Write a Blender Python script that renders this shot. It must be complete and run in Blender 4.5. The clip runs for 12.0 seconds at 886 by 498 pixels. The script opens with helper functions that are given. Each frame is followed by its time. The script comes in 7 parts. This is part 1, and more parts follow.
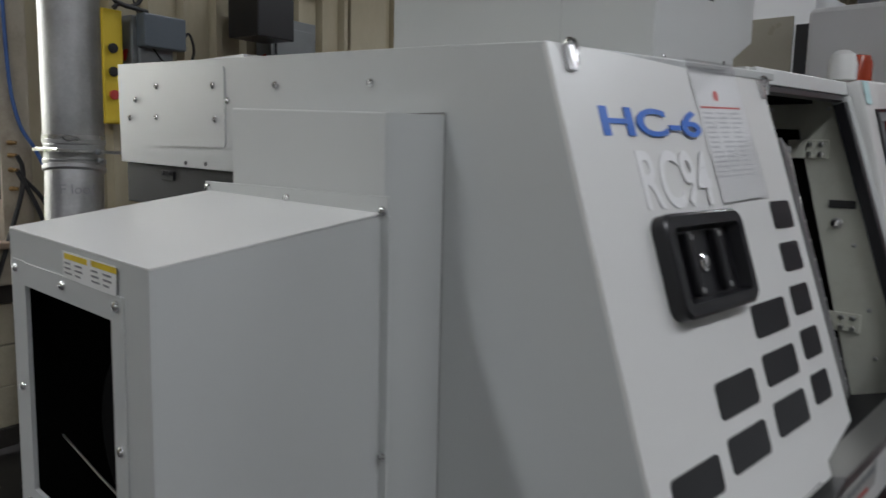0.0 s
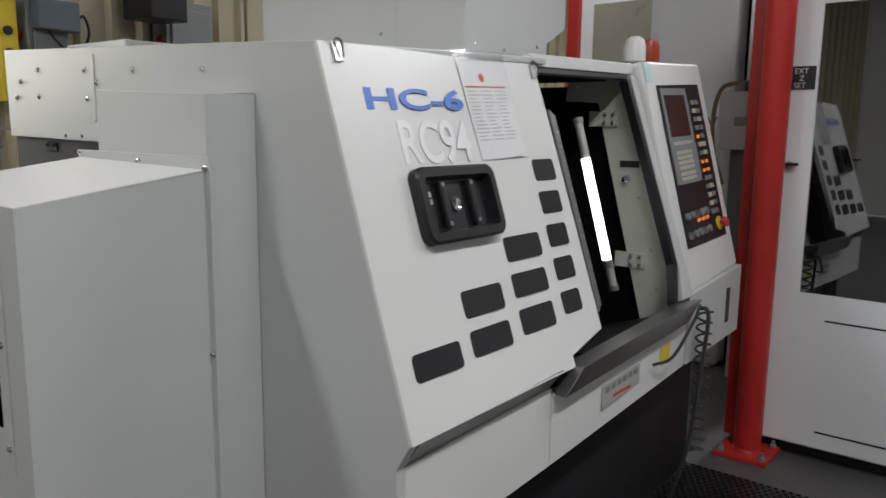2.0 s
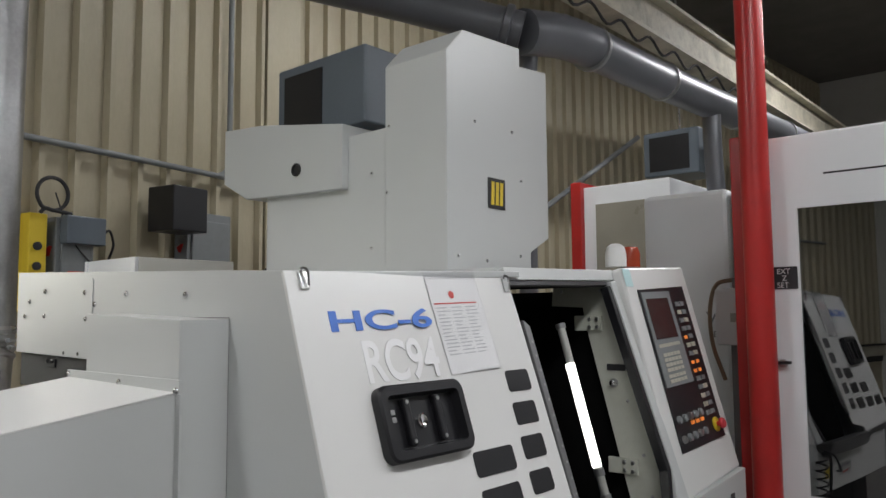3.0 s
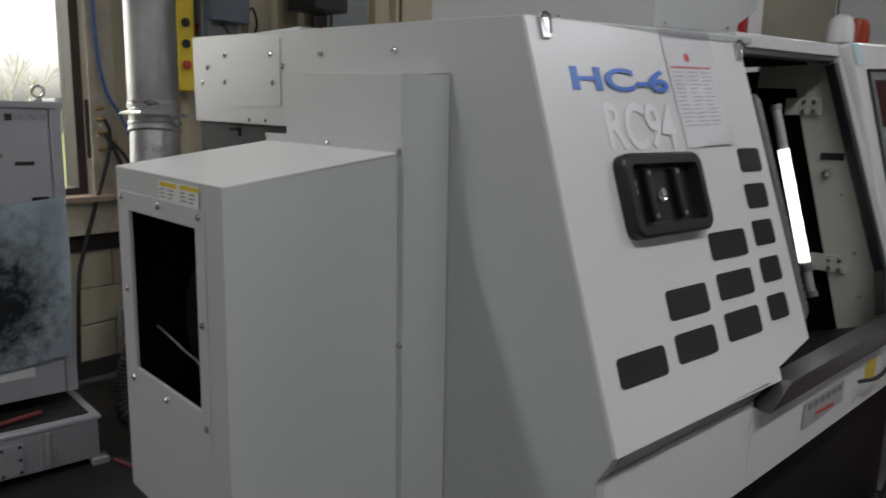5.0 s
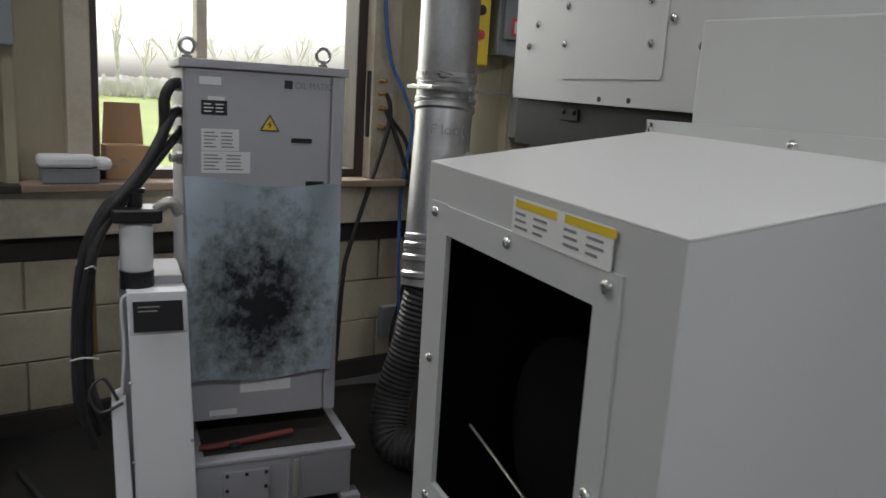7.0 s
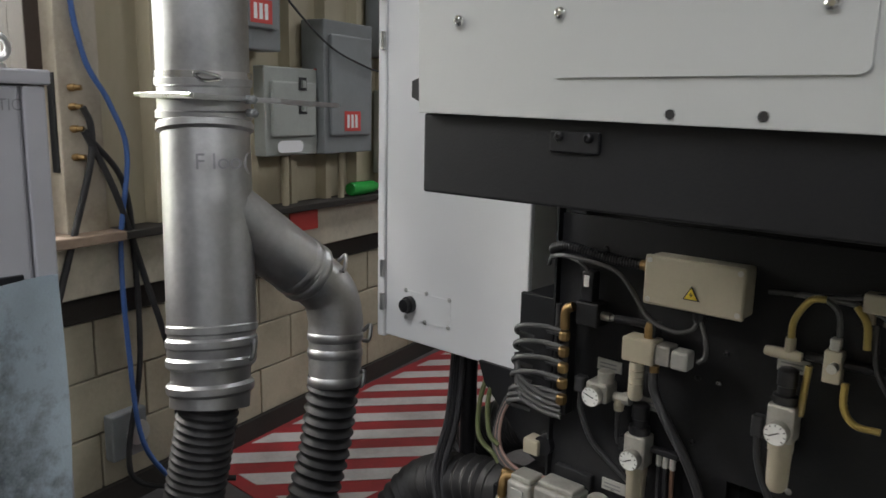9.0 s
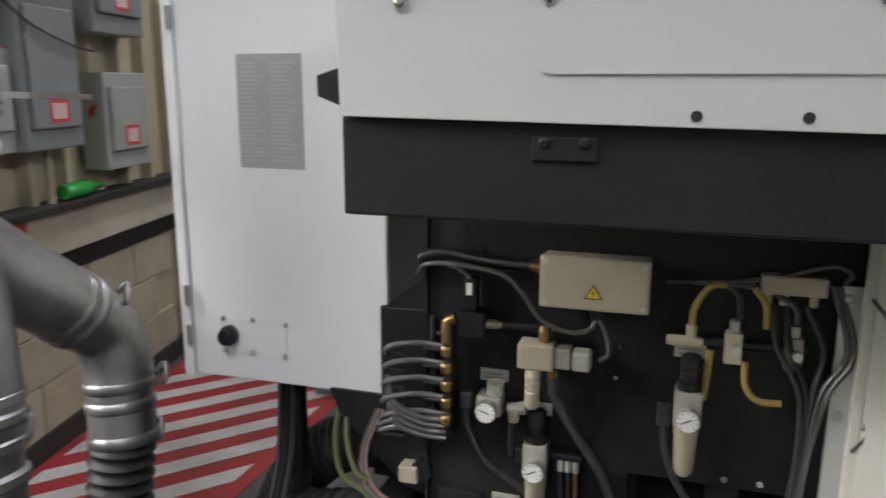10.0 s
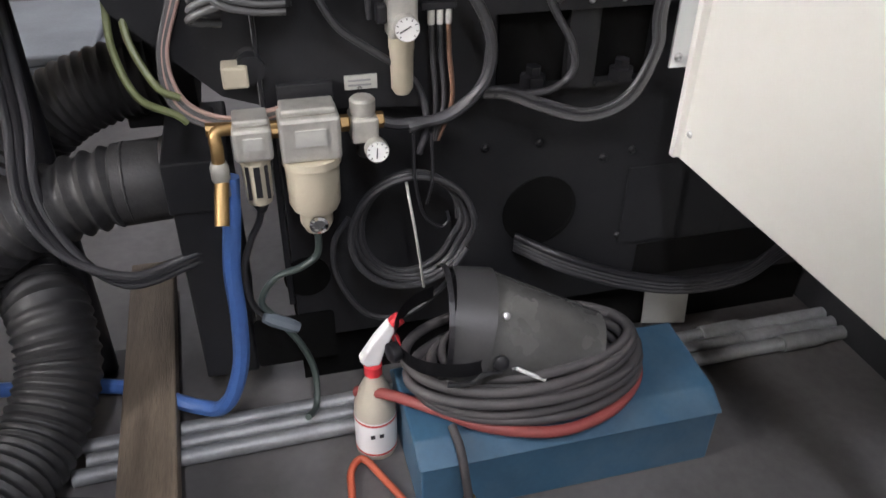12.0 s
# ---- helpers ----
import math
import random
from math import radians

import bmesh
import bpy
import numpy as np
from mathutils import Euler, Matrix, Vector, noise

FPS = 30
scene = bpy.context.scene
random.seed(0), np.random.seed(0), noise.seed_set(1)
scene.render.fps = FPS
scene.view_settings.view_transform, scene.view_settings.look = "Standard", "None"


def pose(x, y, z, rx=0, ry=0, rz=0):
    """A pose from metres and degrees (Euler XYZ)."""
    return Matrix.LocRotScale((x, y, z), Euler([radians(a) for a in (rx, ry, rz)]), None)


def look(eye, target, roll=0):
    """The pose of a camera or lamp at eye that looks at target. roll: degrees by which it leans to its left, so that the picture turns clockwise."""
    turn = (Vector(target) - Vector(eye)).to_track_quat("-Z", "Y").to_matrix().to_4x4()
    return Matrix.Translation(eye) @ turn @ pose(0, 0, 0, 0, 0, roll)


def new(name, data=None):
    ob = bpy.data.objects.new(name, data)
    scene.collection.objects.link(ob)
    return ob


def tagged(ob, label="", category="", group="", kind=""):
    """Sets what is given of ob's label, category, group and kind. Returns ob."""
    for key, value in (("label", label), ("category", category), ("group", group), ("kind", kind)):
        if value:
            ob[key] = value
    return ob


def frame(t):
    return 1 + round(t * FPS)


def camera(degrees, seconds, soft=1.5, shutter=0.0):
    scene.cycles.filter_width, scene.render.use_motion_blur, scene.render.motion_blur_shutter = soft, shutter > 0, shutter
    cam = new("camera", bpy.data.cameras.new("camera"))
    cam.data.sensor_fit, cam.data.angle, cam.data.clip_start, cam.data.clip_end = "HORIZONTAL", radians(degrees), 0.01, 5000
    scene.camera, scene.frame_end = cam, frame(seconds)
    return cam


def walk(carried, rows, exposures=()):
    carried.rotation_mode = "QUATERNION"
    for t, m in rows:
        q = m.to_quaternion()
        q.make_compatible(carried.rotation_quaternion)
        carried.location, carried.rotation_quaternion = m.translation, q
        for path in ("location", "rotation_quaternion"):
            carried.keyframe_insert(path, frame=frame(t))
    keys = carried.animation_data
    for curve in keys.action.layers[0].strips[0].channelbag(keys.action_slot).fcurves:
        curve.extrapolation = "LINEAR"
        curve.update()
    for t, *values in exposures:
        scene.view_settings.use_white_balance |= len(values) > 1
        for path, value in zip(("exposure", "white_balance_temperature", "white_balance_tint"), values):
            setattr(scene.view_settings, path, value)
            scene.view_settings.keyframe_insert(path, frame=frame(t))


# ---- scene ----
cam = camera(60.6, 12.0, shutter=0.3)
PATH = [
    (0, (-0.078, 0.134, 1.468), (-1.451, 1.565, 1.211), 1.3),
    (0.5, (0.195, 0.111, 1.467), (-1.122, 1.587, 1.169), 1.2),
    (1, (0.31, 0.029, 1.467), (-0.974, 1.531, 1.155), 1.6),
    (1.5, (0.347, -0.042, 1.46), (-0.901, 1.485, 1.132), 1.3),
    (2, (0.457, -0.013, 1.463), (-0.778, 1.527, 1.144), 0.7),
    (2.2, (0.515, 0.018, 1.477), (-0.726, 1.572, 1.26), 0.6),
    (2.5, (0.587, 0.044, 1.518), (-0.682, 1.59, 1.568), 0.1),
    (2.7, (0.624, 0.042, 1.542), (-0.675, 1.552, 1.715), -0.2),
    (4.3, (0.468, 0.022, 1.476), (-0.934, 1.446, 1.393), -0.1),
    (4.5, (0.396, 0.006, 1.455), (-1.016, 1.41, 1.277), 0.6),
    (5, (0.263, -0.037, 1.434), (-1.211, 1.272, 1.096), 1.0),
    (5.5, (0.13, -0.017, 1.423), (-1.539, 1.009, 1.019), 0.1),
    (6, (-0.055, 0.068, 1.424), (-1.847, 0.863, 1.03), 0.7),
    (6.5, (-0.286, 0.12, 1.395), (-2.1, 0.856, 0.986), 2.7),
    (6.7, (-0.394, 0.132, 1.399), (-2.207, 0.872, 0.994), 3.1),
    (8.3, (-1.278, 0.217, 1.416), (-2.763, 1.51, 1.066), 3.3),
    (8.5, (-1.36, 0.228, 1.417), (-2.783, 1.588, 1.063), 3.2),
    (9, (-1.599, 0.284, 1.423), (-2.903, 1.755, 1.055), 1.2),
    (9.5, (-1.825, 0.279, 1.438), (-2.878, 1.932, 1.038), 1.3),
    (10, (-2.014, 0.29, 1.451), (-2.594, 2.157, 1.028), 0.2),
    (10.2, (-2.053, 0.338, 1.41), (-2.443, 2.254, 0.986), 0.3),
    (10.5, (-2.103, 0.434, 1.33), (-2.292, 2.376, 0.894), -0.5),
    (10.8, (-2.156, 0.51, 1.262), (-2.198, 2.398, 0.605), -0.9),
    (11, (-2.204, 0.528, 1.212), (-2.164, 2.35, 0.388), -0.1),
    (11.5, (-2.352, 0.484, 1.158), (-2.078, 2.156, 0.095), 0.2),
    (12, (-2.475, 0.446, 1.116), (-2.038, 2.05, 0.004), 0.9),
]
EXPOSURES = [(0, 0.9, 6250, 10), (0.5, 1.2, 6400, 10), (1.5, 1.3, 6500, 10), (2.5, 1.4, 6500, 10), (4.3, 0.92, 6400, 10), (5.0, 0.8, 6400, 11), (5.5, 0.85, 6400, 10), (6.7, 0.92, 6350, 10),
    (8.3, 0.82, 6350, 10), (9.0, 1.4, 6400, 10), (9.5, 1.95, 6450, 10), (10.0, 1.75, 6350, 12), (10.5, 1.65, 6350, 13), (11.0, 1.9, 6300, 14), (12, 2.3, 6250, 16)]
walk(cam, [(t, look(eye, target, roll)) for t, eye, target, roll in PATH], EXPOSURES)

# ---- sky, sun and the hall's lamps ----
world = bpy.data.worlds.new("overcast")
scene.world = world
world.use_nodes = True
wn = world.node_tree.nodes
sky = wn.new("ShaderNodeTexSky")
sky.sky_type, sky.sun_disc = "NISHITA", False
sky.sun_elevation, sky.sun_rotation = radians(32), radians(250)
sky.air_density, sky.dust_density = 1.0, 6.0
hsv = wn.new("ShaderNodeHueSaturation")
hsv.inputs["Saturation"].default_value = 0.25
world.node_tree.links.new(sky.outputs[0], hsv.inputs["Color"])
world.node_tree.links.new(hsv.outputs[0], wn["Background"].inputs[0])
wn["Background"].inputs[1].default_value = 0.15
sun = new("sun", bpy.data.lights.new("sun", "SUN"))
sun.data.energy, sun.data.angle, sun.data.color = 1.0, radians(20), (1.0, 0.95, 0.88)
sun.matrix_world = look((-20, -8, 14), (0, 0, 0))
LAMPS = [(1.6, 0.6, 4.3, 30), (1.6, 5.0, 4.3, 34), (-2.6, -1.6, 4.4, 23), (-2.8, 4.6, 5.0, 17), (1.6, -4.2, 4.3, 24), (-0.6, 9.5, 5.0, 46)]
for lx, ly, lz, watts in LAMPS:
    lamp = new("hall_light", bpy.data.lights.new("hall_light", "AREA"))
    lamp.data.shape, lamp.data.size, lamp.data.size_y = "RECTANGLE", 0.3, 2.4
    lamp.data.energy, lamp.data.color = watts, (0.985, 0.985, 1.01)
    lamp.location = (lx, ly, lz - 0.06)

# ---- materials ----
def mat(name, col, rough=0.5, metal=0.0, var=0.12, scale=2.5, fine=90.0, bump=0.05, dirt=None, dirt_amt=0.0, dirt_scale=1.6, spec=0.5, island=0.0, stretch=(1, 1, 1)):
    m = bpy.data.materials.new(name)
    m.use_nodes = True
    nt = m.node_tree
    n, l = nt.nodes, nt.links
    b = n["Principled BSDF"]
    geo = n.new("ShaderNodeNewGeometry")
    mp = n.new("ShaderNodeMapping")
    mp.inputs["Scale"].default_value = stretch
    l.new(geo.outputs["Position"], mp.inputs["Vector"])
    big, small = n.new("ShaderNodeTexNoise"), n.new("ShaderNodeTexNoise")
    big.inputs["Scale"].default_value, big.inputs["Detail"].default_value = scale, 6
    small.inputs["Scale"].default_value, small.inputs["Detail"].default_value = fine, 3
    l.new(mp.outputs[0], big.inputs["Vector"]), l.new(mp.outputs[0], small.inputs["Vector"])
    add = n.new("ShaderNodeMath")
    add.operation = "MULTIPLY_ADD"
    l.new(small.outputs["Fac"], add.inputs[0])
    add.inputs[1].default_value = 0.35
    l.new(big.outputs["Fac"], add.inputs[2])
    rng = n.new("ShaderNodeMapRange")
    rng.inputs["From Min"].default_value, rng.inputs["From Max"].default_value = 0.4, 0.95
    rng.inputs["To Min"].default_value, rng.inputs["To Max"].default_value = 1 - var, 1 + var
    l.new(add.outputs[0], rng.inputs["Value"])
    mul = n.new("ShaderNodeVectorMath")
    mul.operation = "SCALE"
    mul.inputs[0].default_value = col
    l.new(rng.outputs[0], mul.inputs["Scale"])
    out = mul.outputs[0]
    if island:
        info = n.new("ShaderNodeObjectInfo")
        r2 = n.new("ShaderNodeMapRange")
        r2.inputs["To Min"].default_value, r2.inputs["To Max"].default_value = 1 - island, 1 + island
        l.new(info.outputs["Random"], r2.inputs["Value"])
        m2 = n.new("ShaderNodeVectorMath")
        m2.operation = "SCALE"
        l.new(out, m2.inputs[0]), l.new(r2.outputs[0], m2.inputs["Scale"])
        out = m2.outputs[0]
    if dirt:
        d = n.new("ShaderNodeTexNoise")
        d.inputs["Scale"].default_value, d.inputs["Detail"].default_value, d.inputs["Roughness"].default_value = dirt_scale, 9, 0.7
        l.new(mp.outputs[0], d.inputs["Vector"])
        dr = n.new("ShaderNodeMapRange")
        dr.inputs["From Min"].default_value, dr.inputs["From Max"].default_value = 0.45, 0.75
        dr.inputs["To Max"].default_value = dirt_amt
        l.new(d.outputs["Fac"], dr.inputs["Value"])
        mix = n.new("ShaderNodeMix")
        mix.data_type = "RGBA"
        l.new(dr.outputs[0], mix.inputs["Factor"]), l.new(out, mix.inputs["A"])
        mix.inputs["B"].default_value = (*dirt, 1)
        out = mix.outputs["Result"]
    l.new(out, b.inputs["Base Color"])
    rr = n.new("ShaderNodeMapRange")
    rr.inputs["To Min"].default_value, rr.inputs["To Max"].default_value = max(rough - 0.1, 0.02), min(rough + 0.12, 1)
    l.new(big.outputs["Fac"], rr.inputs["Value"]), l.new(rr.outputs[0], b.inputs["Roughness"])
    b.inputs["Metallic"].default_value, b.inputs["Specular IOR Level"].default_value = metal, spec
    if bump:
        bp = n.new("ShaderNodeBump")
        bp.inputs["Strength"].default_value, bp.inputs["Distance"].default_value = bump, 0.004
        l.new(small.outputs["Fac"], bp.inputs["Height"]), l.new(bp.outputs[0], b.inputs["Normal"])
    return m


def glow(name, col, strength):
    m = bpy.data.materials.new(name)
    m.use_nodes = True
    b = m.node_tree.nodes["Principled BSDF"]
    b.inputs["Base Color"].default_value = (*col, 1)
    b.inputs["Emission Color"].default_value, b.inputs["Emission Strength"].default_value = (*col, 1), strength
    return m


def glass(name, col=(1, 1, 1), rough=0.0, shine=0.04):
    m = bpy.data.materials.new(name)
    m.use_nodes = True
    nt = m.node_tree
    nt.nodes.remove(nt.nodes["Principled BSDF"])
    tr, gl, mx, lw, pw, ma = (nt.nodes.new(k) for k in ("ShaderNodeBsdfTransparent", "ShaderNodeBsdfGlossy", "ShaderNodeMixShader", "ShaderNodeLayerWeight", "ShaderNodeMath", "ShaderNodeMath"))
    tr.inputs[0].default_value, gl.inputs["Roughness"].default_value = (*col, 1), rough
    pw.operation, ma.operation = "POWER", "MULTIPLY_ADD"
    pw.inputs[1].default_value, ma.inputs[1].default_value, ma.inputs[2].default_value = 4.0, 0.7, shine
    nt.links.new(lw.outputs["Facing"], pw.inputs[0]), nt.links.new(pw.outputs[0], ma.inputs[0]), nt.links.new(ma.outputs[0], mx.inputs[0])
    nt.links.new(tr.outputs[0], mx.inputs[1]), nt.links.new(gl.outputs[0], mx.inputs[2])
    nt.links.new(mx.outputs[0], nt.nodes["Material Output"].inputs[0])
    return m


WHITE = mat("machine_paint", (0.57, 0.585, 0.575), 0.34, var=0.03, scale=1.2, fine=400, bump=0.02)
# paler copy of the machine paint: light on front and top put into colour
FRONT = mat("lit_machine_paint", (0.74, 0.74, 0.72), 0.32, var=0.025, scale=1.2, fine=400, bump=0.02)
CREAM = mat("cream_paint", (0.63, 0.62, 0.575), 0.4, var=0.04, fine=300, bump=0.02, dirt=(0.35, 0.27, 0.17), dirt_amt=0.1, dirt_scale=5)
INNER = mat("inner_paint", (0.62, 0.63, 0.55), 0.4, var=0.08, fine=300, bump=0.02, dirt=(0.3, 0.27, 0.18), dirt_amt=0.25, dirt_scale=6)
DARK = mat("dark_paint", (0.0150, 0.0153, 0.0172), 0.5, var=0.3, fine=220, bump=0.1, spec=0.28, dirt=(0.06, 0.058, 0.056), dirt_amt=0.14, dirt_scale=3)
BLACKP = mat("black_plastic", (0.012, 0.012, 0.014), 0.35, var=0.2, fine=300, bump=0.06)
# near-black for black parts and for shade in cavities, holes and gaps
CAVITY = mat("black_and_cavity_shade", (0.005, 0.005, 0.005), 0.85, spec=0.1, var=0.3, bump=0.1)
RUBBER = mat("black_rubber", (0.026, 0.026, 0.027), 0.5, spec=0.35, var=0.3, fine=160, bump=0.15, dirt=(0.09, 0.085, 0.08), dirt_amt=0.4, dirt_scale=7)
CABLE = mat("grey_cable", (0.035, 0.035, 0.038), 0.4, var=0.2, fine=200, bump=0.03)
TUBEGREY = mat("clear_grey_tube", (0.085, 0.085, 0.085), 0.25, var=0.1, bump=0.0)
YELLOWTUBE = mat("yellow_tube", (0.36, 0.27, 0.08), 0.3, var=0.1, bump=0.0)
GREENTUBE = mat("green_tube", (0.13, 0.15, 0.065), 0.35, var=0.1, bump=0.0)
BLUEHOSE = mat("blue_hose", (0.055, 0.13, 0.36), 0.45, var=0.15, fine=150, bump=0.05, dirt=(0.05, 0.06, 0.1), dirt_amt=0.3, dirt_scale=8)
REDHOSE = mat("red_hose", (0.24, 0.05, 0.045), 0.55, var=0.2, fine=150, bump=0.08, dirt=(0.05, 0.04, 0.04), dirt_amt=0.5, dirt_scale=9)
HOSEGREY = mat("worn_hose", (0.055, 0.052, 0.054), 0.6, var=0.3, fine=160, bump=0.15, dirt=(0.12, 0.10, 0.10), dirt_amt=0.4, dirt_scale=9)
TARP = mat("grey_tarp", (0.24, 0.26, 0.28), 0.7, var=0.2, scale=5, bump=0.2)
ORANGE = mat("orange_hose", (0.46, 0.10, 0.05), 0.5, var=0.15, bump=0.05)
GALV = mat("galvanized_steel", (0.44, 0.445, 0.45), 0.42, 1.0, var=0.22, scale=6, fine=60, bump=0.04, dirt=(0.25, 0.23, 0.2), dirt_amt=0.4, dirt_scale=2.5)
STEEL = mat("steel", (0.55, 0.55, 0.55), 0.28, 1.0, var=0.1, fine=200, bump=0.03)
CHROME = mat("chrome", (0.75, 0.75, 0.75), 0.12, 1.0, var=0.05, bump=0.0)
BRASS = mat("brass", (0.33, 0.22, 0.10), 0.45, 1.0, var=0.15, bump=0.02)
CONDUIT = mat("weathered_conduit", (0.30, 0.31, 0.32), 0.5, 0.45, var=0.3, scale=9, fine=120, bump=0.1, dirt=(0.10, 0.095, 0.09), dirt_amt=0.45, dirt_scale=12)
GREYSTRIP = mat("grey_steel", (0.28, 0.28, 0.28), 0.35, 0.8, var=0.12, fine=250, bump=0.03)
CHILL = mat("chiller_paint", (0.44, 0.44, 0.47), 0.42, var=0.05, fine=300, bump=0.03, dirt=(0.2, 0.18, 0.16), dirt_amt=0.15, dirt_scale=4)
BEIGE = mat("beige_plastic", (0.42, 0.38, 0.29), 0.42, var=0.06, fine=250, bump=0.03, dirt=(0.2, 0.17, 0.12), dirt_amt=0.2, dirt_scale=14)
SILVER = mat("cast_aluminium", (0.50, 0.49, 0.45), 0.4, 0.6, var=0.1, fine=300, bump=0.06, dirt=(0.12, 0.1, 0.08), dirt_amt=0.4, dirt_scale=18)
LABEL = mat("label_paper", (0.80, 0.80, 0.79), 0.5, var=0.05, bump=0.0)
LABELG = mat("label_silver", (0.48, 0.48, 0.45), 0.4, 0.3, var=0.1, bump=0.0)
INKPALE = mat("ink_pale", (0.48, 0.48, 0.50), 0.6, var=0.1, bump=0.0)
INK = mat("ink_grey", (0.25, 0.25, 0.26), 0.6, var=0.1, bump=0.0)
INKBLACK = mat("ink_black", (0.02, 0.02, 0.022), 0.5, var=0.1, bump=0.0)
INKRED = mat("ink_red", (0.55, 0.06, 0.05), 0.5, var=0.1, bump=0.0)
INKBLUE = mat("letter_blue", (0.035, 0.16, 0.62), 0.35, var=0.04, bump=0.0)
LETTERW = mat("letter_white", (0.86, 0.86, 0.86), 0.4, var=0.02, bump=0.0)
YELLOW = mat("sign_yellow", (0.75, 0.55, 0.04), 0.45, var=0.06, bump=0.0)
DIAL = mat("dial_white", (0.8, 0.8, 0.78), 0.3, var=0.03, bump=0.0)
RED = mat("red_paint", (0.50, 0.025, 0.022), 0.33, var=0.12, scale=3, fine=150, bump=0.04, dirt=(0.12, 0.02, 0.02), dirt_amt=0.3, dirt_scale=4)
MCWHITE = mat("white_enamel", (0.82, 0.83, 0.84), 0.35, var=0.03, fine=300, bump=0.02)
BLUEBOX = mat("blue_steel", (0.035, 0.095, 0.16), 0.45, var=0.2, scale=6, fine=90, bump=0.06, dirt=(0.16, 0.2, 0.23), dirt_amt=0.35, dirt_scale=5)
WOOD = mat("old_timber", (0.13, 0.10, 0.072), 0.75, var=0.4, scale=4, fine=60, bump=0.4, dirt=(0.035, 0.03, 0.026), dirt_amt=0.7, dirt_scale=5, stretch=(6, 0.6, 6))
SILLWOOD = mat("sill_wood", (0.30, 0.22, 0.16), 0.7, var=0.3, scale=4, fine=50, bump=0.2, dirt=(0.08, 0.06, 0.05), dirt_amt=0.5)
CARD = mat("cardboard", (0.33, 0.20, 0.11), 0.8, var=0.1, bump=0.05)
FLOOR = mat("oily_concrete", (0.105, 0.100, 0.100), 0.5, var=0.35, scale=1.5, fine=45, bump=0.12, dirt=(0.03, 0.029, 0.028), dirt_amt=0.8, dirt_scale=1.6)
# black for soaked oil and for the chiller's shade on the floor
OIL = mat("oil_and_shade_concrete", (0.014, 0.0135, 0.013), 0.42, var=0.4, scale=3, fine=45, bump=0.15, dirt=(0.04, 0.038, 0.036), dirt_amt=0.35, dirt_scale=2.5)
BLOCK = mat("painted_block", (0.46, 0.42, 0.31), 0.6, var=0.14, scale=2, fine=60, bump=0.3, dirt=(0.16, 0.12, 0.075), dirt_amt=0.55, dirt_scale=1.8, island=0.05)
RIBBED = mat("cream_sheet", (0.45, 0.405, 0.29), 0.5, var=0.1, scale=1.2, fine=50, bump=0.05, dirt=(0.30, 0.22, 0.12), dirt_amt=0.35, dirt_scale=1.0, stretch=(1, 1, 0.35))
BEAMW = mat("ledge_paint", (0.52, 0.48, 0.38), 0.6, var=0.14, scale=3, fine=50, bump=0.2, dirt=(0.10, 0.08, 0.06), dirt_amt=0.7, dirt_scale=2.6)
# dark tone for soot, tank oil and the painted shadow under the ledge
SOOTSHADE = mat("sooty_timber_and_shade", (0.030, 0.026, 0.022), 0.8, var=0.4, bump=0.2)
WINTRIM = mat("window_trim", (0.48, 0.43, 0.34), 0.55, var=0.12, scale=4, bump=0.1, dirt=(0.12, 0.08, 0.05), dirt_amt=0.6, dirt_scale=4)
WINFRAME = mat("brown_frame", (0.05, 0.035, 0.028), 0.5, var=0.2, bump=0.1)
GREYBOX = mat("grey_enclosure", (0.22, 0.235, 0.24), 0.45, var=0.1, bump=0.05, dirt=(0.1, 0.09, 0.08), dirt_amt=0.3, dirt_scale=5)
LIGHTGREY = mat("sage_enclosure", (0.34, 0.36, 0.33), 0.45, var=0.1, bump=0.05, dirt=(0.14, 0.13, 0.11), dirt_amt=0.35, dirt_scale=6)
DARKBLUE = mat("blue_grey_unit", (0.12, 0.145, 0.17), 0.4, var=0.1, bump=0.04)
PVC = mat("grey_duct", (0.16, 0.165, 0.18), 0.35, 0.3, var=0.12, bump=0.04)
HALLWHITE = mat("hall_white", (0.62, 0.61, 0.58), 0.7, var=0.06, bump=0.1)
ROOF = mat("roof_deck", (0.20, 0.19, 0.17), 0.8, var=0.15, bump=0.1)
REDPAINT = mat("floor_red", (0.36, 0.035, 0.04), 0.5, var=0.2, scale=4, fine=60, bump=0.1, dirt=(0.08, 0.04, 0.04), dirt_amt=0.6, dirt_scale=3)
WHITEPAINT = mat("floor_white", (0.58, 0.56, 0.54), 0.5, var=0.15, scale=4, fine=60, bump=0.1, dirt=(0.16, 0.13, 0.12), dirt_amt=0.55, dirt_scale=3)
GRASS = mat("grass", (0.30, 0.37, 0.08), 0.9, var=0.25, scale=0.2, fine=3, bump=0.0)
# twigs near white: the haze is put into their colour
TWIG = mat("mist_pale_twigs", (0.92, 0.88, 0.87), 0.9, var=0.2, bump=0.0)
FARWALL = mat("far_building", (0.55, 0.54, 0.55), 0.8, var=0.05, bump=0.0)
FOAM = mat("white_foam", (0.7, 0.7, 0.7), 0.8, var=0.1, bump=0.1)
BOTTLE = mat("milky_plastic", (0.46, 0.42, 0.34), 0.35, var=0.08, bump=0.02)
REDPLASTIC = mat("red_plastic", (0.60, 0.04, 0.05), 0.35, var=0.05, bump=0.0)
CROWN = mat("black_guard", (0.035, 0.035, 0.036), 0.4, var=0.2, fine=160, bump=0.05)
SHIELD = mat("smoked_shield", (0.075, 0.075, 0.072), 0.25, var=0.25, scale=12, fine=160, bump=0.06, dirt=(0.16, 0.16, 0.16), dirt_amt=0.35, dirt_scale=9)
GREENGLASS = mat("green_glass", (0.03, 0.36, 0.06), 0.15, var=0.1, bump=0.0)
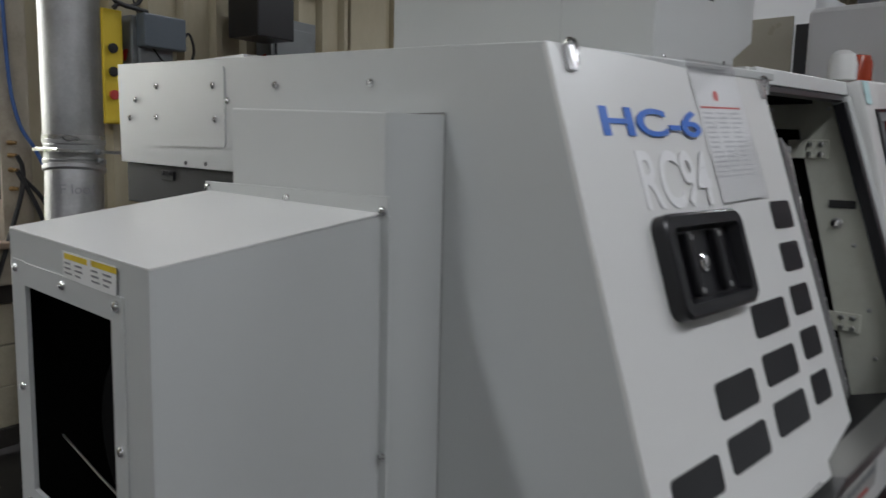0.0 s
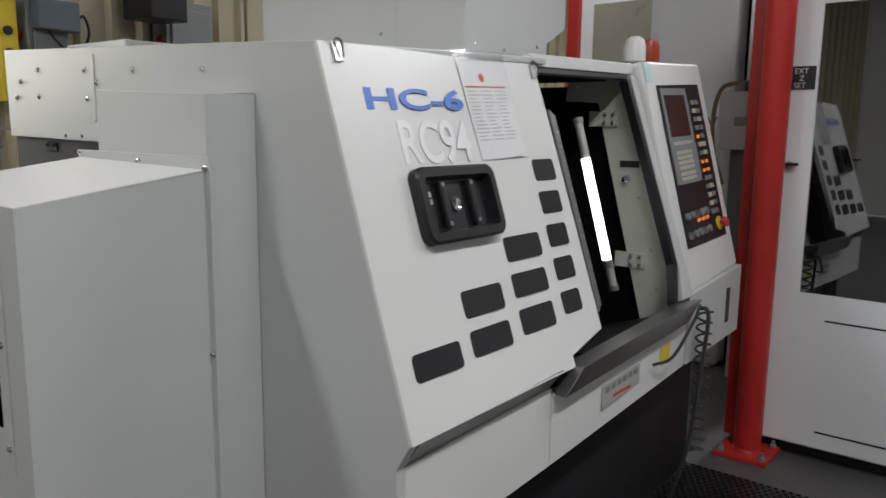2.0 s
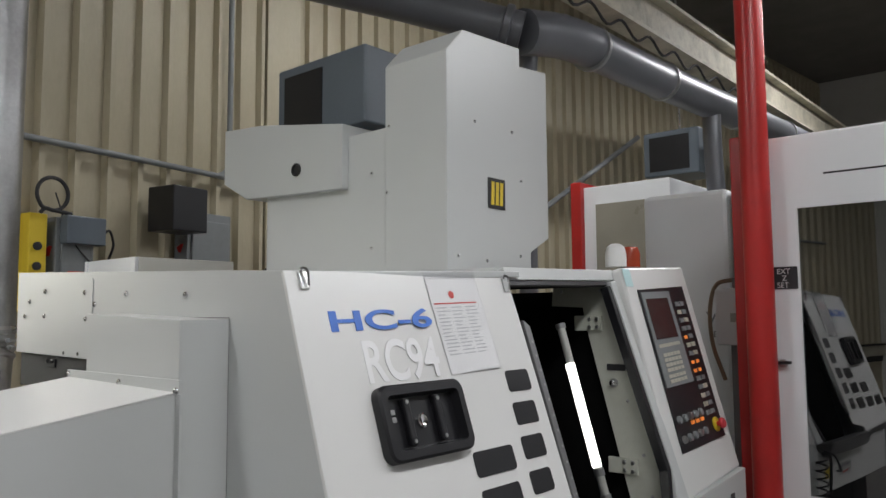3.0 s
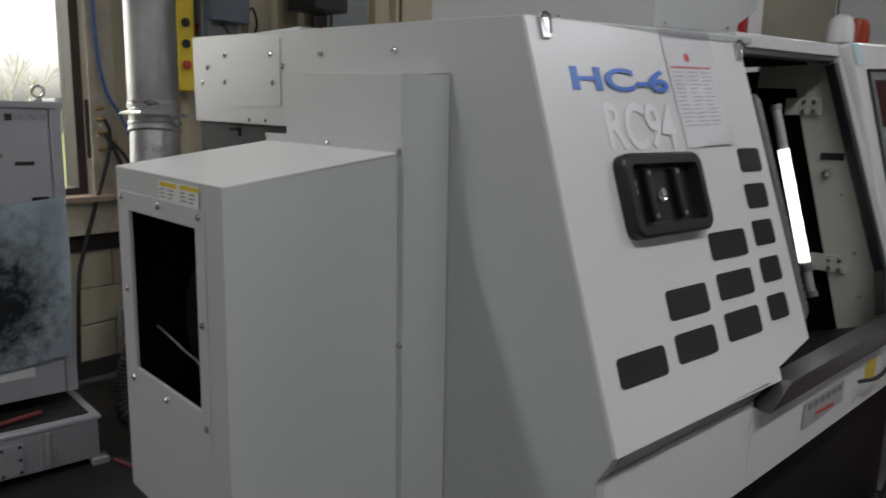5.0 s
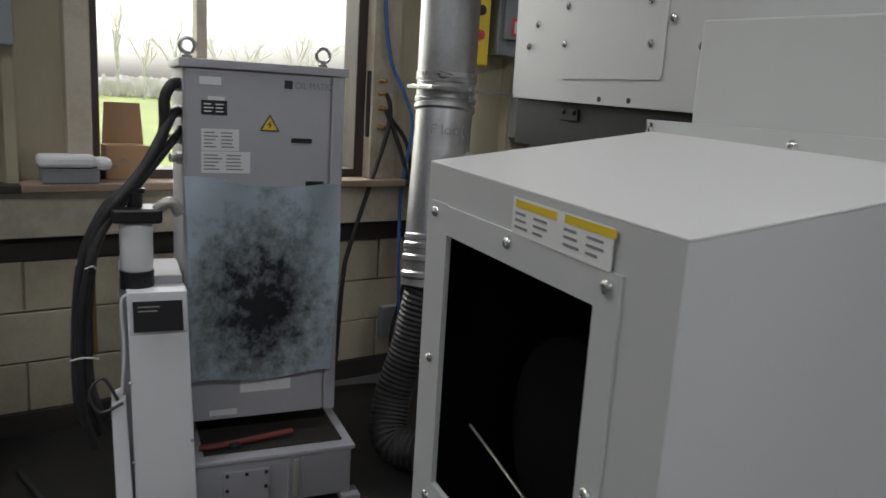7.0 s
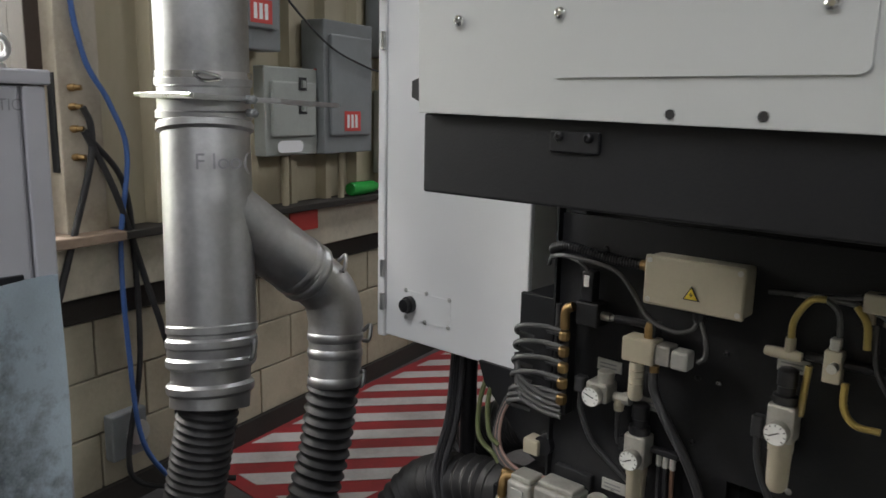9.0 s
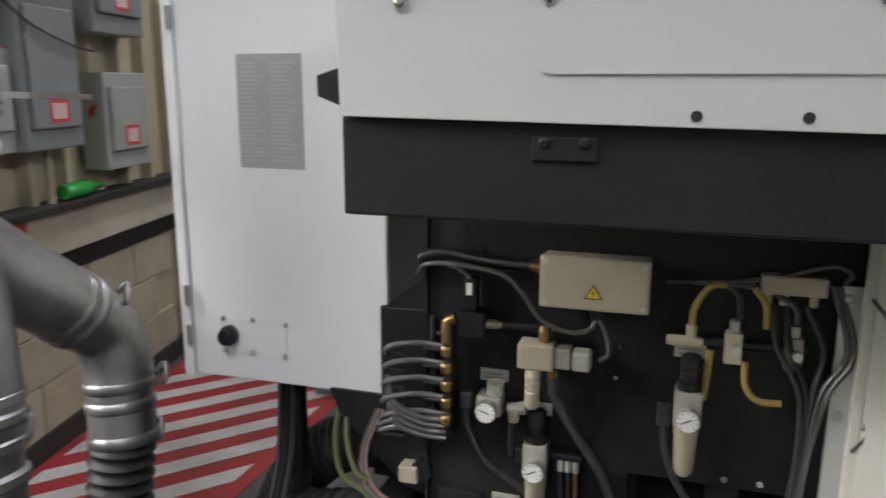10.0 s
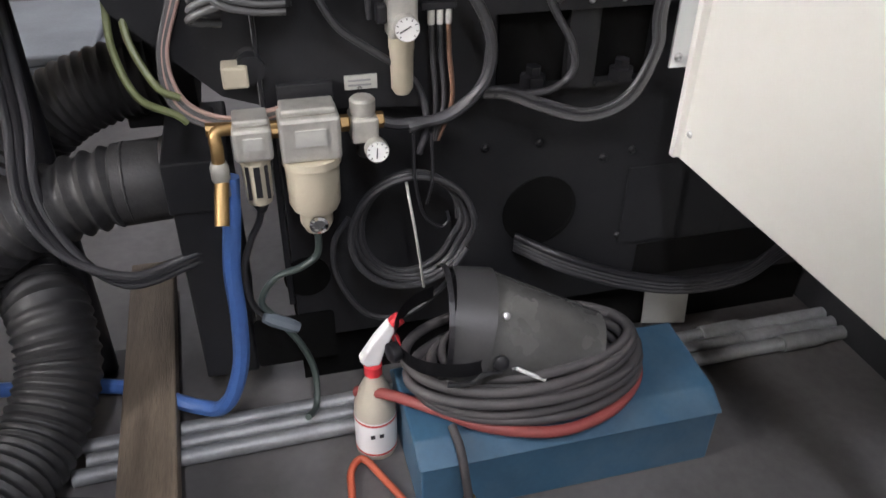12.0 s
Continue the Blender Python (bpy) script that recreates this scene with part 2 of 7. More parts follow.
SCREEN = mat("dark_screen", (0.038, 0.030, 0.029), 0.2, var=0.1, bump=0.0)
KEY = mat("key_cream", (0.48, 0.46, 0.38), 0.5, var=0.05, bump=0.0)
AMBER = glow("amber_lamp", (0.9, 0.26, 0.05), 0.12)
TUBELIGHT = glow("tube_light", (1.0, 1.0, 0.93), 1.6)
LAMPGLOW = glow("lamp_diffuser", (0.96, 0.99, 1.0), 3.0)
PANE = glass("window_glass", (0.96, 0.97, 0.96))
DOORGLASS = glass("tinted_glass", (0.45, 0.46, 0.47), 0.0, 0.28)
FILM = glass("clear_sleeve", (0.995, 0.995, 1.0), 0.08, 0.03)


# ---- mesh helpers ----
def bm_box(x0, x1, y0, y1, z0, z1, bev=0.0, seg=2, bm=None):
    own = bmesh.new()
    bmesh.ops.create_cube(own, size=1.0, matrix=Matrix.Translation(((x0 + x1) / 2, (y0 + y1) / 2, (z0 + z1) / 2)) @ Matrix.Diagonal((abs(x1 - x0), abs(y1 - y0), abs(z1 - z0), 1)))
    if bev:
        bmesh.ops.bevel(own, geom=own.edges[:], offset=bev, segments=seg, affect="EDGES", profile=0.5)
    return join(bm, own)


def join(bm, own):
    if bm is None:
        return own
    me = bpy.data.meshes.new("tmp")
    own.to_mesh(me)
    own.free()
    bm.from_mesh(me)
    bpy.data.meshes.remove(me)
    return bm


def bm_prism(pts, offset, bev=0.0, seg=2, bm=None):
    """A flat polygon of 3D points, swept by the vector offset."""
    own = bmesh.new()
    o = Vector(offset)
    a = [own.verts.new(p) for p in pts]
    b = [own.verts.new(Vector(p) + o) for p in pts]
    own.faces.new(a[::-1]), own.faces.new(b)
    for i in range(len(pts)):
        j = (i + 1) % len(pts)
        own.faces.new((a[i], a[j], b[j], b[i]))
    bmesh.ops.recalc_face_normals(own, faces=own.faces[:])
    if bev:
        bmesh.ops.bevel(own, geom=own.edges[:], offset=bev, segments=seg, affect="EDGES", profile=0.5)
    return join(bm, own)


def spline(pts, k=8):
    p = [Vector(q) for q in pts]
    p = [p[0] * 2 - p[1]] + p + [p[-1] * 2 - p[-2]]
    out = []
    for i in range(1, len(p) - 2):
        for j in range(k):
            t = j / k
            a, b, c, d = p[i - 1 : i + 3]
            out.append(0.5 * ((2 * b) + (c - a) * t + (2 * a - 5 * b + 4 * c - d) * t * t + (3 * b - a - 3 * c + d) * t**3))
    return out + [p[-2]]


def bm_tube(pts, r, n=10, k=8, ribs=0.0, depth=0.0, bm=None, caps=True):
    """A tube along a smooth path; ribs: the pitch of its corrugation, depth: how deep that is."""
    own = bmesh.new()
    path = spline(pts, k) if k > 1 else [Vector(q) for q in pts]
    if ribs:
        fine, acc = [], [0.0]
        for a, b in zip(path, path[1:]):
            acc.append(acc[-1] + (b - a).length)
        total = acc[-1]
        steps = int(total / ribs * 6)
        j = 0
        for s in range(steps + 1):
            d = total * s / steps
            while j < len(acc) - 2 and acc[j + 1] < d:
                j += 1
            f = (d - acc[j]) / max(acc[j + 1] - acc[j], 1e-6)
            fine.append(path[j].lerp(path[j + 1], f))
        path = fine
    up = Vector((0.13, 0.21, 0.97))
    rings = []
    side = None
    for i, q in enumerate(path):
        tan = (path[min(i + 1, len(path) - 1)] - path[max(i - 1, 0)]).normalized()
        side = tan.cross(up if side is None else side.cross(tan) * -1).normalized() if side is None else (side - tan * side.dot(tan)).normalized()
        nor = tan.cross(side)
        rr = r - (depth * (1.0, 0.85, 0.3, 0.0, 0.3, 0.85)[i % 6] if ribs else 0)
        rings.append([own.verts.new(q + (side * math.cos(2 * math.pi * a / n) + nor * math.sin(2 * math.pi * a / n)) * rr) for a in range(n)])
    for a, b in zip(rings, rings[1:]):
        for i in range(n):
            own.faces.new((a[i], a[(i + 1) % n], b[(i + 1) % n], b[i]))
    if caps:
        own.faces.new(rings[0][::-1]), own.faces.new(rings[-1])
    return join(bm, own)


def bm_lathe(profile, origin, axis=(0, 0, 1), n=20, bm=None):
    """A turned body: (radius, height) along an axis from origin."""
    own = bmesh.new()
    rot = Vector(axis).to_track_quat("Z", "Y").to_matrix()
    rings = []
    for r, h in profile:
        rings.append([own.verts.new(Vector(origin) + rot @ Vector((max(r, 1e-4) * math.cos(2 * math.pi * i / n), max(r, 1e-4) * math.sin(2 * math.pi * i / n), h))) for i in range(n)])
    for a, b in zip(rings, rings[1:]):
        for i in range(n):
            own.faces.new((a[i], a[(i + 1) % n], b[(i + 1) % n], b[i]))
    own.faces.new(rings[0][::-1]), own.faces.new(rings[-1])
    bmesh.ops.recalc_face_normals(own, faces=own.faces[:])
    return join(bm, own)


def thing(name, loc, label, category, group="", kind=""):
    ob = new(name)
    ob.location = loc
    ob.empty_display_size = 0.05
    return tagged(ob, label, category, group, kind)


def part(name, bm, material, parent=None, label="", smooth=False):
    me = bpy.data.meshes.new(name)
    bm.to_mesh(me)
    bm.free()
    if smooth:
        me.shade_smooth()
        me.set_sharp_from_angle(angle=radians(40))
    me.materials.append(material)
    ob = new(name, me)
    if parent is not None:
        ob.parent = parent
        if parent.type == "EMPTY":
            ob.matrix_parent_inverse = Matrix.Translation(-Vector(parent.location))
    return tagged(ob, label)


def solo(name, bm, material, label, category, group="", kind="", smooth=False):
    return tagged(part(name, bm, material, None, "", smooth), label, category, group, kind)


def settle(ob, k, shift):
    """Gives a thing its true size and place: k times as large, then moved by shift."""
    ob.location = ob.location * k + Vector(shift)
    ob.scale = (k, k, k)
    return ob


def screw(parent, p, axis, r=0.008, material=None, name="screw"):
    prof = [(r, 0), (r, r * 0.25), (r * 0.8, r * 0.6), (r * 0.45, r * 0.75), (r * 0.4, r * 0.45), (0, r * 0.45)]
    return part(name, bm_lathe(prof, p, axis, 12), material or CHROME, parent, smooth=True)


def letters(name, text, size, at, right, up, material, parent, squash=1.0, depth=0.0012, bold=0.0, label=""):
    """Raised lettering on a surface: at is the lower left corner; right and up span the surface."""
    cu = bpy.data.curves.new(name, "FONT")
    cu.body, cu.size, cu.extrude, cu.offset = text, size, depth, bold
    tmp = bpy.data.objects.new("tmp_text", cu)
    scene.collection.objects.link(tmp)
    bpy.context.view_layer.update()
    me = bpy.data.meshes.new_from_object(tmp.evaluated_get(bpy.context.evaluated_depsgraph_get()))
    bpy.data.objects.remove(tmp)
    rt, u = Vector(right).normalized(), Vector(up).normalized()
    m = Matrix((rt, u, rt.cross(u))).transposed().to_4x4()
    m.translation = Vector(at)
    me.transform(m @ Matrix.Diagonal((squash, 1, 1, 1)))
    bm = bmesh.new()
    bm.from_mesh(me)
    return part(name, bm, material, parent, label)


def bm_patch(at, right, up, w, h, thick=0.001, bm=None):
    rt, u = Vector(right).normalized(), Vector(up).normalized()
    o = rt.cross(u) * thick
    a = Vector(at)
    return bm_prism([a, a + rt * w, a + rt * w + u * h, a + u * h], o, bm=bm)


def bm_rounded(at, right, up, w, h, rad, thick, bm=None, n=5):
    rt, u = Vector(right).normalized(), Vector(up).normalized()
    a = Vector(at)
    pts = []
    for cx, cy, s in ((w - rad, rad, -90), (w - rad, h - rad, 0), (rad, h - rad, 90), (rad, rad, 180)):
        for i in range(n + 1):
            g = radians(s + 90 * i / n)
            pts.append(a + rt * (cx + rad * math.cos(g)) + u * (cy + rad * math.sin(g)))
    return bm_prism(pts, rt.cross(u) * thick, bm=bm)


def bars(name, parent, at, right, up, w, rows, pitch, thick, material, seed=1, cols=1):
    """Lines of writing too small to read, as plain bars."""
    rnd = random.Random(seed)
    bm = bmesh.new()
    rt, u = Vector(right).normalized(), Vector(up).normalized()
    for i in range(rows):
        for c in range(cols):
            cw = w / cols
            bm_patch(Vector(at) - u * pitch * i + rt * (cw * c), right, up, cw * rnd.uniform(0.45, 0.85), thick, 0.0006, bm)
    return part(name, bm, material, parent)


def hazard(parent, at, right, up, s):
    """A yellow warning triangle with a dark edge and bolt."""
    rt, u = Vector(right).normalized(), Vector(up).normalized()
    a = Vector(at)
    nrm = rt.cross(u)
    sign = part("warning_sign", bm_prism([a - rt * s + nrm * 0.0005, a + rt * s + nrm * 0.0005, a + u * s * 1.7 + nrm * 0.0005], nrm * 0.001), INKBLACK, parent)
    i = 0.78
    part("warning_face", bm_prism([a - rt * s * i + u * s * 0.12 + nrm * 0.0015, a + rt * s * i + u * s * 0.12 + nrm * 0.0015, a + u * s * 1.45 + nrm * 0.0015], nrm * 0.0006), YELLOW, sign, "yellow triangle face")
    bolt = [(0.1, 1.1), (-0.22, 0.62), (0.0, 0.62), (-0.08, 0.25), (0.22, 0.72), (0.02, 0.72)]
    part("bolt_mark", bm_prism([a + rt * s * x + u * s * y + nrm * 0.0021 for x, y in bolt], nrm * 0.0005), INKBLACK, sign)
    return sign

# ---- the hall ----
WD = Vector((-0.196, 0.981, 0)).normalized()   # along the window wall
WN = Vector((0.981, 0.196, 0)).normalized()    # out of the window wall, into the hall


def wa(s, d, z):
    """A point by the window wall: s metres along it, d metres into the hall, z up."""
    return Vector((-3.9, 0, 0)) + WD * s + WN * d + Vector((0, 0, z))


def wbox(s0, s1, d0, d1, z0, z1, bev=0.0, bm=None):
    return bm_prism([wa(s0, d0, z0), wa(s1, d0, z0), wa(s1, d1, z0), wa(s0, d1, z0)], (0, 0, z1 - z0), bev, bm=bm)


FL = -0.045   # level of the workshop floor
solo("floor", bm_box(-9, 9, -9, 20, FL - 0.12, FL), FLOOR, "dark oil-stained concrete workshop floor", "floor", kind="structure")
WIN0, WIN1, SILL, HEAD, CORNER = 0.10, 1.25, 1.0, 2.35, 3.95
wall = tagged(new("wall_west"), "cream wall of painted blocks below and ribbed sheet above", "wall", kind="structure")
part("backing", wbox(-8, WIN0 - 0.06, -0.25, -0.02, FL, 6.2), RIBBED, wall)
part("backing", wbox(WIN1 + 0.06, CORNER, -0.25, -0.02, FL, 6.2), RIBBED, wall)
part("backing", wbox(WIN0 - 0.06, WIN1 + 0.06, -0.25, -0.02, FL, SILL - 0.05), RIBBED, wall)
part("backing", wbox(WIN0 - 0.06, WIN1 + 0.06, -0.25, -0.02, HEAD, 6.2), RIBBED, wall)
# ledge beam along the wall, the shadow below it made as a dark strip
part("ledge_beam", wbox(-8, CORNER, -0.02, 0.06, 0.775, 0.955, 0.006), BEAMW, wall, "grimy cream ledge beam")
part("ledge_cap", wbox(-8, WIN0 - 0.1, -0.02, 0.11, 0.957, 0.985, 0.004), SOOTSHADE, wall)
part("ledge_cap", wbox(WIN1 + 0.12, CORNER, -0.02, 0.11, 0.957, 0.985, 0.004), SOOTSHADE, wall)
k = 0
for course in range(3):
    s = -2.6 - 0.2 * (course % 2)
    while s < CORNER - 0.42:
        part("block", wbox(s + 0.004, s + 0.396, -0.0195, 0.004, 0.052 + course * 0.209, 0.052 + course * 0.209 + 0.203, 0.004), BLOCK, wall)
        s += 0.4
part("ledge_shade", wbox(-8, CORNER, -0.02, 0.015, 0.68, 0.773), SOOTSHADE, wall)
part("base_plate", wbox(-8, CORNER, -0.02, 0.02, FL, 0.05), SOOTSHADE, wall)


def ribs(s0, s1, z0, z1, base, along, out, pitch, parent, wide=0.035, tall=0.03):
    bm = bmesh.new()
    s = s0
    while s < s1:
        a = base + along * s
        p = [a - along * wide + out * -0.021, a - along * wide * 0.55 + out * tall, a + along * wide * 0.55 + out * tall, a + along * wide - out * 0.021]
        bm_prism([Vector((q.x, q.y, z0)) for q in p], (0, 0, z1 - z0), bm=bm)
        s += pitch
    return part("sheet_rib", bm, RIBBED, parent)


for a, b, lo, hi in ((-7.9, WIN0 - 0.15, 0.985, 6.1), (WIN1 + 0.2, CORNER, 0.985, 6.1), (WIN0, WIN1, HEAD + 0.15, 6.1)):
    tagged(ribs(a, b, lo, hi, Vector((-3.9, 0, 0)), WD, WN, 0.24, wall), kind="stuff")

# window
window = tagged(thing("window_1", wa(0.67, 0, SILL), "wide window with dirty cream trim and brown frame", "window"), kind="structure")
for s0, s1, z0, z1, nm, mt in ((WIN0 - 0.13, WIN0 - 0.04, SILL - 0.06, HEAD + 0.09, "trim", WINTRIM), (WIN1 + 0.05, WIN1 + 0.20, SILL - 0.06, HEAD + 0.09, "trim", WINTRIM), (WIN0 - 0.13, WIN1 + 0.2, HEAD, HEAD + 0.09, "trim", WINTRIM)):
    part(nm, wbox(s0, s1, -0.04, 0.05, z0, z1, 0.005), mt, window)
for s0, s1, z0, z1 in ((WIN0 - 0.05, WIN0 + 0.0, SILL - 0.03, HEAD), (WIN1, WIN1 + 0.06, SILL - 0.03, HEAD), (WIN0, WIN1, SILL - 0.03, SILL + 0.03), (WIN0, WIN1, HEAD - 0.05, HEAD)):
    part("window_frame", wbox(s0, s1, -0.16, -0.02, z0, z1, 0.004), WINFRAME, window)
part("mullion", wbox(0.50, 0.545, -0.13, -0.06, SILL, HEAD, 0.004), WINTRIM, window)
for s0, s1 in ((WIN0, 0.50), (0.545, WIN1)):
    pane = part("pane", wbox(s0, s1, -0.11, -0.105, SILL + 0.02, HEAD - 0.02), PANE, window)
    pane.visible_shadow = False
part("window_sill", wbox(WIN0 - 0.3, WIN1 + 0.22, -0.1, 0.12, 0.957, 0.992, 0.006), SILLWOOD, window, "stained wooden sill")

# wall further back, and the walls that close the hall
BD, BN = Vector((0.10, 0.995, 0)).normalized(), Vector((0.995, -0.10, 0)).normalized()
B0 = wa(CORNER, -0.1, 0)
wallb = tagged(new("wall_back"), "cream ribbed sheet wall with dark stains", "wall", kind="structure")
part("sheet", bm_prism([B0 - BN * 0.02, B0 + BD * 13 - BN * 0.02, B0 + BD * 13 - BN * 0.25, B0 - BN * 0.25], (0, 0, 6.2)), RIBBED, wallb)
tagged(ribs(0.1, 12.9, 0, 6.1, B0, BD, BN, 0.2, wallb), kind="stuff")
part("column", bm_prism([B0 + BD * s + BN * d for s, d in ((-0.02, 0), (0.3, 0), (0.3, 0.16), (-0.02, 0.16))], (0, 0, 6.1), 0.006), RIBBED, wallb, "boxed cream column")
far = B0 + BD * 13
solo("wall_north", bm_box(-6, 9, 16.6, 16.8, 0, 6.2), HALLWHITE, "plain off-white far wall", "wall", kind="structure")
solo("wall_east", bm_box(6.5, 6.7, -8.2, 16.6, 0, 6.2), HALLWHITE, "plain off-white wall", "wall", kind="structure")
solo("wall_south", bm_box(-5, 6.5, -8.2, -8.0, 0, 6.2), HALLWHITE, "plain off-white wall", "wall", kind="structure")
solo("ceiling", bm_box(-6, 9, -8.4, 17, 6.2, 6.4), ROOF, "dark steel roof deck", "ceiling", kind="structure")
for lx, ly, lz, watts in LAMPS:
    fix = thing("ceiling_light", (lx, ly, lz), "white suspended strip light, switched on", "light", "hall strip lights")
    part("housing", bm_box(lx - 0.17, lx + 0.17, ly - 1.25, ly + 1.25, lz, lz + 0.08, 0.01), MCWHITE, fix)
    part("diffuser", bm_box(lx - 0.15, lx + 0.15, ly - 1.2, ly + 1.2, lz - 0.03, lz - 0.004, 0.008), LAMPGLOW, fix)
    for dy in (-0.9, 0.9):
        part("hanger", bm_tube([(lx, ly + dy, lz + 0.08), (lx, ly + dy, 6.19)], 0.006, 6, 1), STEEL, fix)

# oil-soaked floor round the chiller, its shadow painted into the same black patch
rs = random.Random(21)
ring_pts = ((-4.05, -1.3), (-3.2, -1.45), (-2.3, -1.2), (-2.0, -0.5), (-2.1, 0.2), (-2.35, 0.75), (-2.55, 1.15), (-2.9, 1.5), (-3.4, 1.62), (-4.05, 1.6))
edge = [q + Vector((rs.uniform(-0.05, 0.05), rs.uniform(-0.05, 0.05), 0)) for q in spline([(x, y, FL + 0.0005) for x, y in ring_pts], 9)]
solo("oil_and_shade_patch", bm_prism(edge, (0, 0, 0.0015)), OIL, "black patch of oil and painted shade on the concrete floor", "stain", kind="structure")

# red and white safety hatching on the floor by the wall
marking = tagged(new("floor_marking"), "worn red and white striped keep-clear marking on the floor", "marking", kind="structure")


def clip(poly, nx, ny, c):
    """The part of a flat polygon where nx * x + ny * y >= c."""
    out = []
    for a, b in zip(poly, poly[1:] + poly[:1]):
        da, db = nx * a[0] + ny * a[1] - c, nx * b[0] + ny * b[1] - c
        if da >= 0:
            out.append(a)
        if da * db < 0:
            f = da / (da - db)
            out.append((a[0] + (b[0] - a[0]) * f, a[1] + (b[1] - a[1]) * f))
    return out


FIELD = [(-3.50, 1.80), (-3.50, 3.66), (-4.56, 3.66), (-4.28, 1.80)]
INNER_FIELD = [(-3.565, 1.86), (-3.565, 3.60), (-4.50, 3.60), (-4.24, 1.86)]
part("red_field", bm_prism([(x, y, FL + 0.001) for x, y in FIELD], (0, 0, 0.003)), REDPAINT, marking)
for i in range(14):
    c = -5.77 + 0.19 * i
    band = clip(clip(INNER_FIELD, 0.7587, -0.6515, c - 0.047), -0.7587, 0.6515, -c - 0.047)
    if len(band) > 2:
        part("white_stripe", bm_prism([(x, y, FL + 0.0045) for x, y in band], (0, 0, 0.002)), WHITEPAINT, marking)

# outside: field, bare trees with mist painted into their colour, far building
solo("ground", bm_box(-400, -4.6, -300, 300, -0.5, -0.4), GRASS, "flat green field beyond the window", "ground", kind="structure")
rnd = random.Random(4)


def bare_tree(x, y, h):
    t = thing("tree", (x, y, -0.4), "tall bare winter tree painted pale for mist", "tree", "bare trees beyond the field")
    bm = bmesh.new()
    def grow(p, d, ln, r, lvl):
        q = p + d * ln
        bm_tube([p, p.lerp(q, 0.5) + Vector((rnd.uniform(-1, 1), rnd.uniform(-1, 1), 0)) * ln * 0.06, q], r, 5, 2, bm=bm)
        if lvl == 0:
            return
        for _ in range(4):
            g = (d + Vector((rnd.uniform(-1, 1), rnd.uniform(-1, 1), rnd.uniform(-0.1, 0.6))) * 0.75).normalized()
            grow(p.lerp(q, rnd.uniform(0.45, 1.0)), g, ln * rnd.uniform(0.5, 0.7), r * 0.5, lvl - 1)
    grow(Vector((x, y, -0.4)), Vector((0, 0, 1)), h * 0.4, h * 0.011, 3)
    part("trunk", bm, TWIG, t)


for i in range(9):
    bare_tree(-62 - rnd.uniform(0, 14), -2 + i * 2.4 + rnd.uniform(-1, 1), rnd.uniform(7, 11) if i > 1 else 13)
hedge = bmesh.new()
for i in range(900):
    c = Vector((-80 + rnd.uniform(-4, 4), rnd.uniform(-30, 34), 0))
    hh = rnd.uniform(0.5, 1.6)
    bm_prism([c + Vector((0, 0, -0.4)), c + Vector((0.3, rnd.uniform(0.3, 1.4), hh * 0.8)), c + Vector((0, rnd.uniform(-0.9, 0.9), hh))], (0.2, 0.1, 0), bm=hedge)
solo("woodland", hedge, TWIG, "far bare woodland edge painted pale for mist", "woods", kind="stuff")
shed = thing("warehouse", (-75, 27, -0.4), "long low pale industrial building far across the field", "building")
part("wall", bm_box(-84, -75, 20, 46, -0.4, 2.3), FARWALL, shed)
part("roof", bm_box(-84.3, -74.8, 19.7, 46.3, 2.3, 2.7), CHILL, shed)
for i in range(6):
    part("door", bm_box(-75.02, -74.95, 22 + i * 3.6, 23.6 + i * 3.6, -0.3, 1.6), GREYBOX, shed)

# ---- the turning machine ----
SLOPE = 0.333


def fy(y):
    """Along the front: the door part is a little longer than the plan."""
    return y + (0.055 * (y - 1.131) if y < 2.0 else 0.048 * max(0.0, (2.7 - y) / 0.7))


def fz(z):
    return 1.30 + (z - 1.30) * (1.06 if z < 1.30 else 1.015)


def fp(y, zl, off=0.0):
    """A point on the machine's leaning front: y along it, height zl, off metres proud."""
    z = fz(zl) + 0.025 * (y - 1.131) * max(zl - 0.9, 0) / 0.74
    return Vector((-0.820 + SLOPE * (1.646 - z) - 0.012 * (y - 1.131) + off, fy(y), z))


FU = (fp(1.131, 1.641) - fp(1.131, 0.9)).normalized()      # up the leaning front
FN = Vector((0, 1, 0)).cross(FU).normalized()              # out of it


def fslab(pts, thick, bev=0.0, off=0.0):
    """A slab on the leaning front from (y, height) corners, sunk by thick."""
    return bm_prism([fp(y, z, off) for y, z in pts], -FN * thick, bev)


machine = thing("turning_machine", (-1.5, 2.2, 0), "large white CNC lathe with a dark base and leaning front", "machine tool")
YS = 1.131
# end wall
part("end_wall", bm_prism([(x, YS, z) for x, z in ((-0.8235, 1.6445), (-0.542, 0.793), (-0.582, 0.726), (-0.582, 0.47), (-1.05, 0.47), (-1.05, 1.39), (-1.62, 1.39), (-1.62, 1.402), (-2.405, 1.414), (-2.412, 1.704), (-1.05, 1.655))], (0, 0.03, 0), 0.0015), WHITE, machine, "white end wall and long side cover")
part("top_cover", bm_prism([(-0.822, YS + 0.031, 1.645), (-1.048, YS + 0.031, 1.655), (-1.048, 2.1, 1.69), (-0.83, 2.1, 1.68)], (0, 0, -0.02), 0.003), WHITE, machine)
part("top_cover", bm_prism([(-1.0505, YS + 0.031, 1.655), (-2.412, YS + 0.031, 1.704), (-2.412, 2.3, 1.704), (-1.0505, 2.3, 1.69)], (0, 0, -0.02), 0.003), WHITE, machine)
part("cover_end", bm_box(-2.409, -2.387, YS + 0.031, 2.3, 1.414, 1.68, 0.003), WHITE, machine)
part("access_plate", bm_rounded((-2.165, YS - 0.0005, 1.463), (1, 0, 0), (0, 0, 1), 0.372, 0.2, 0.012, 0.003), WHITE, machine)
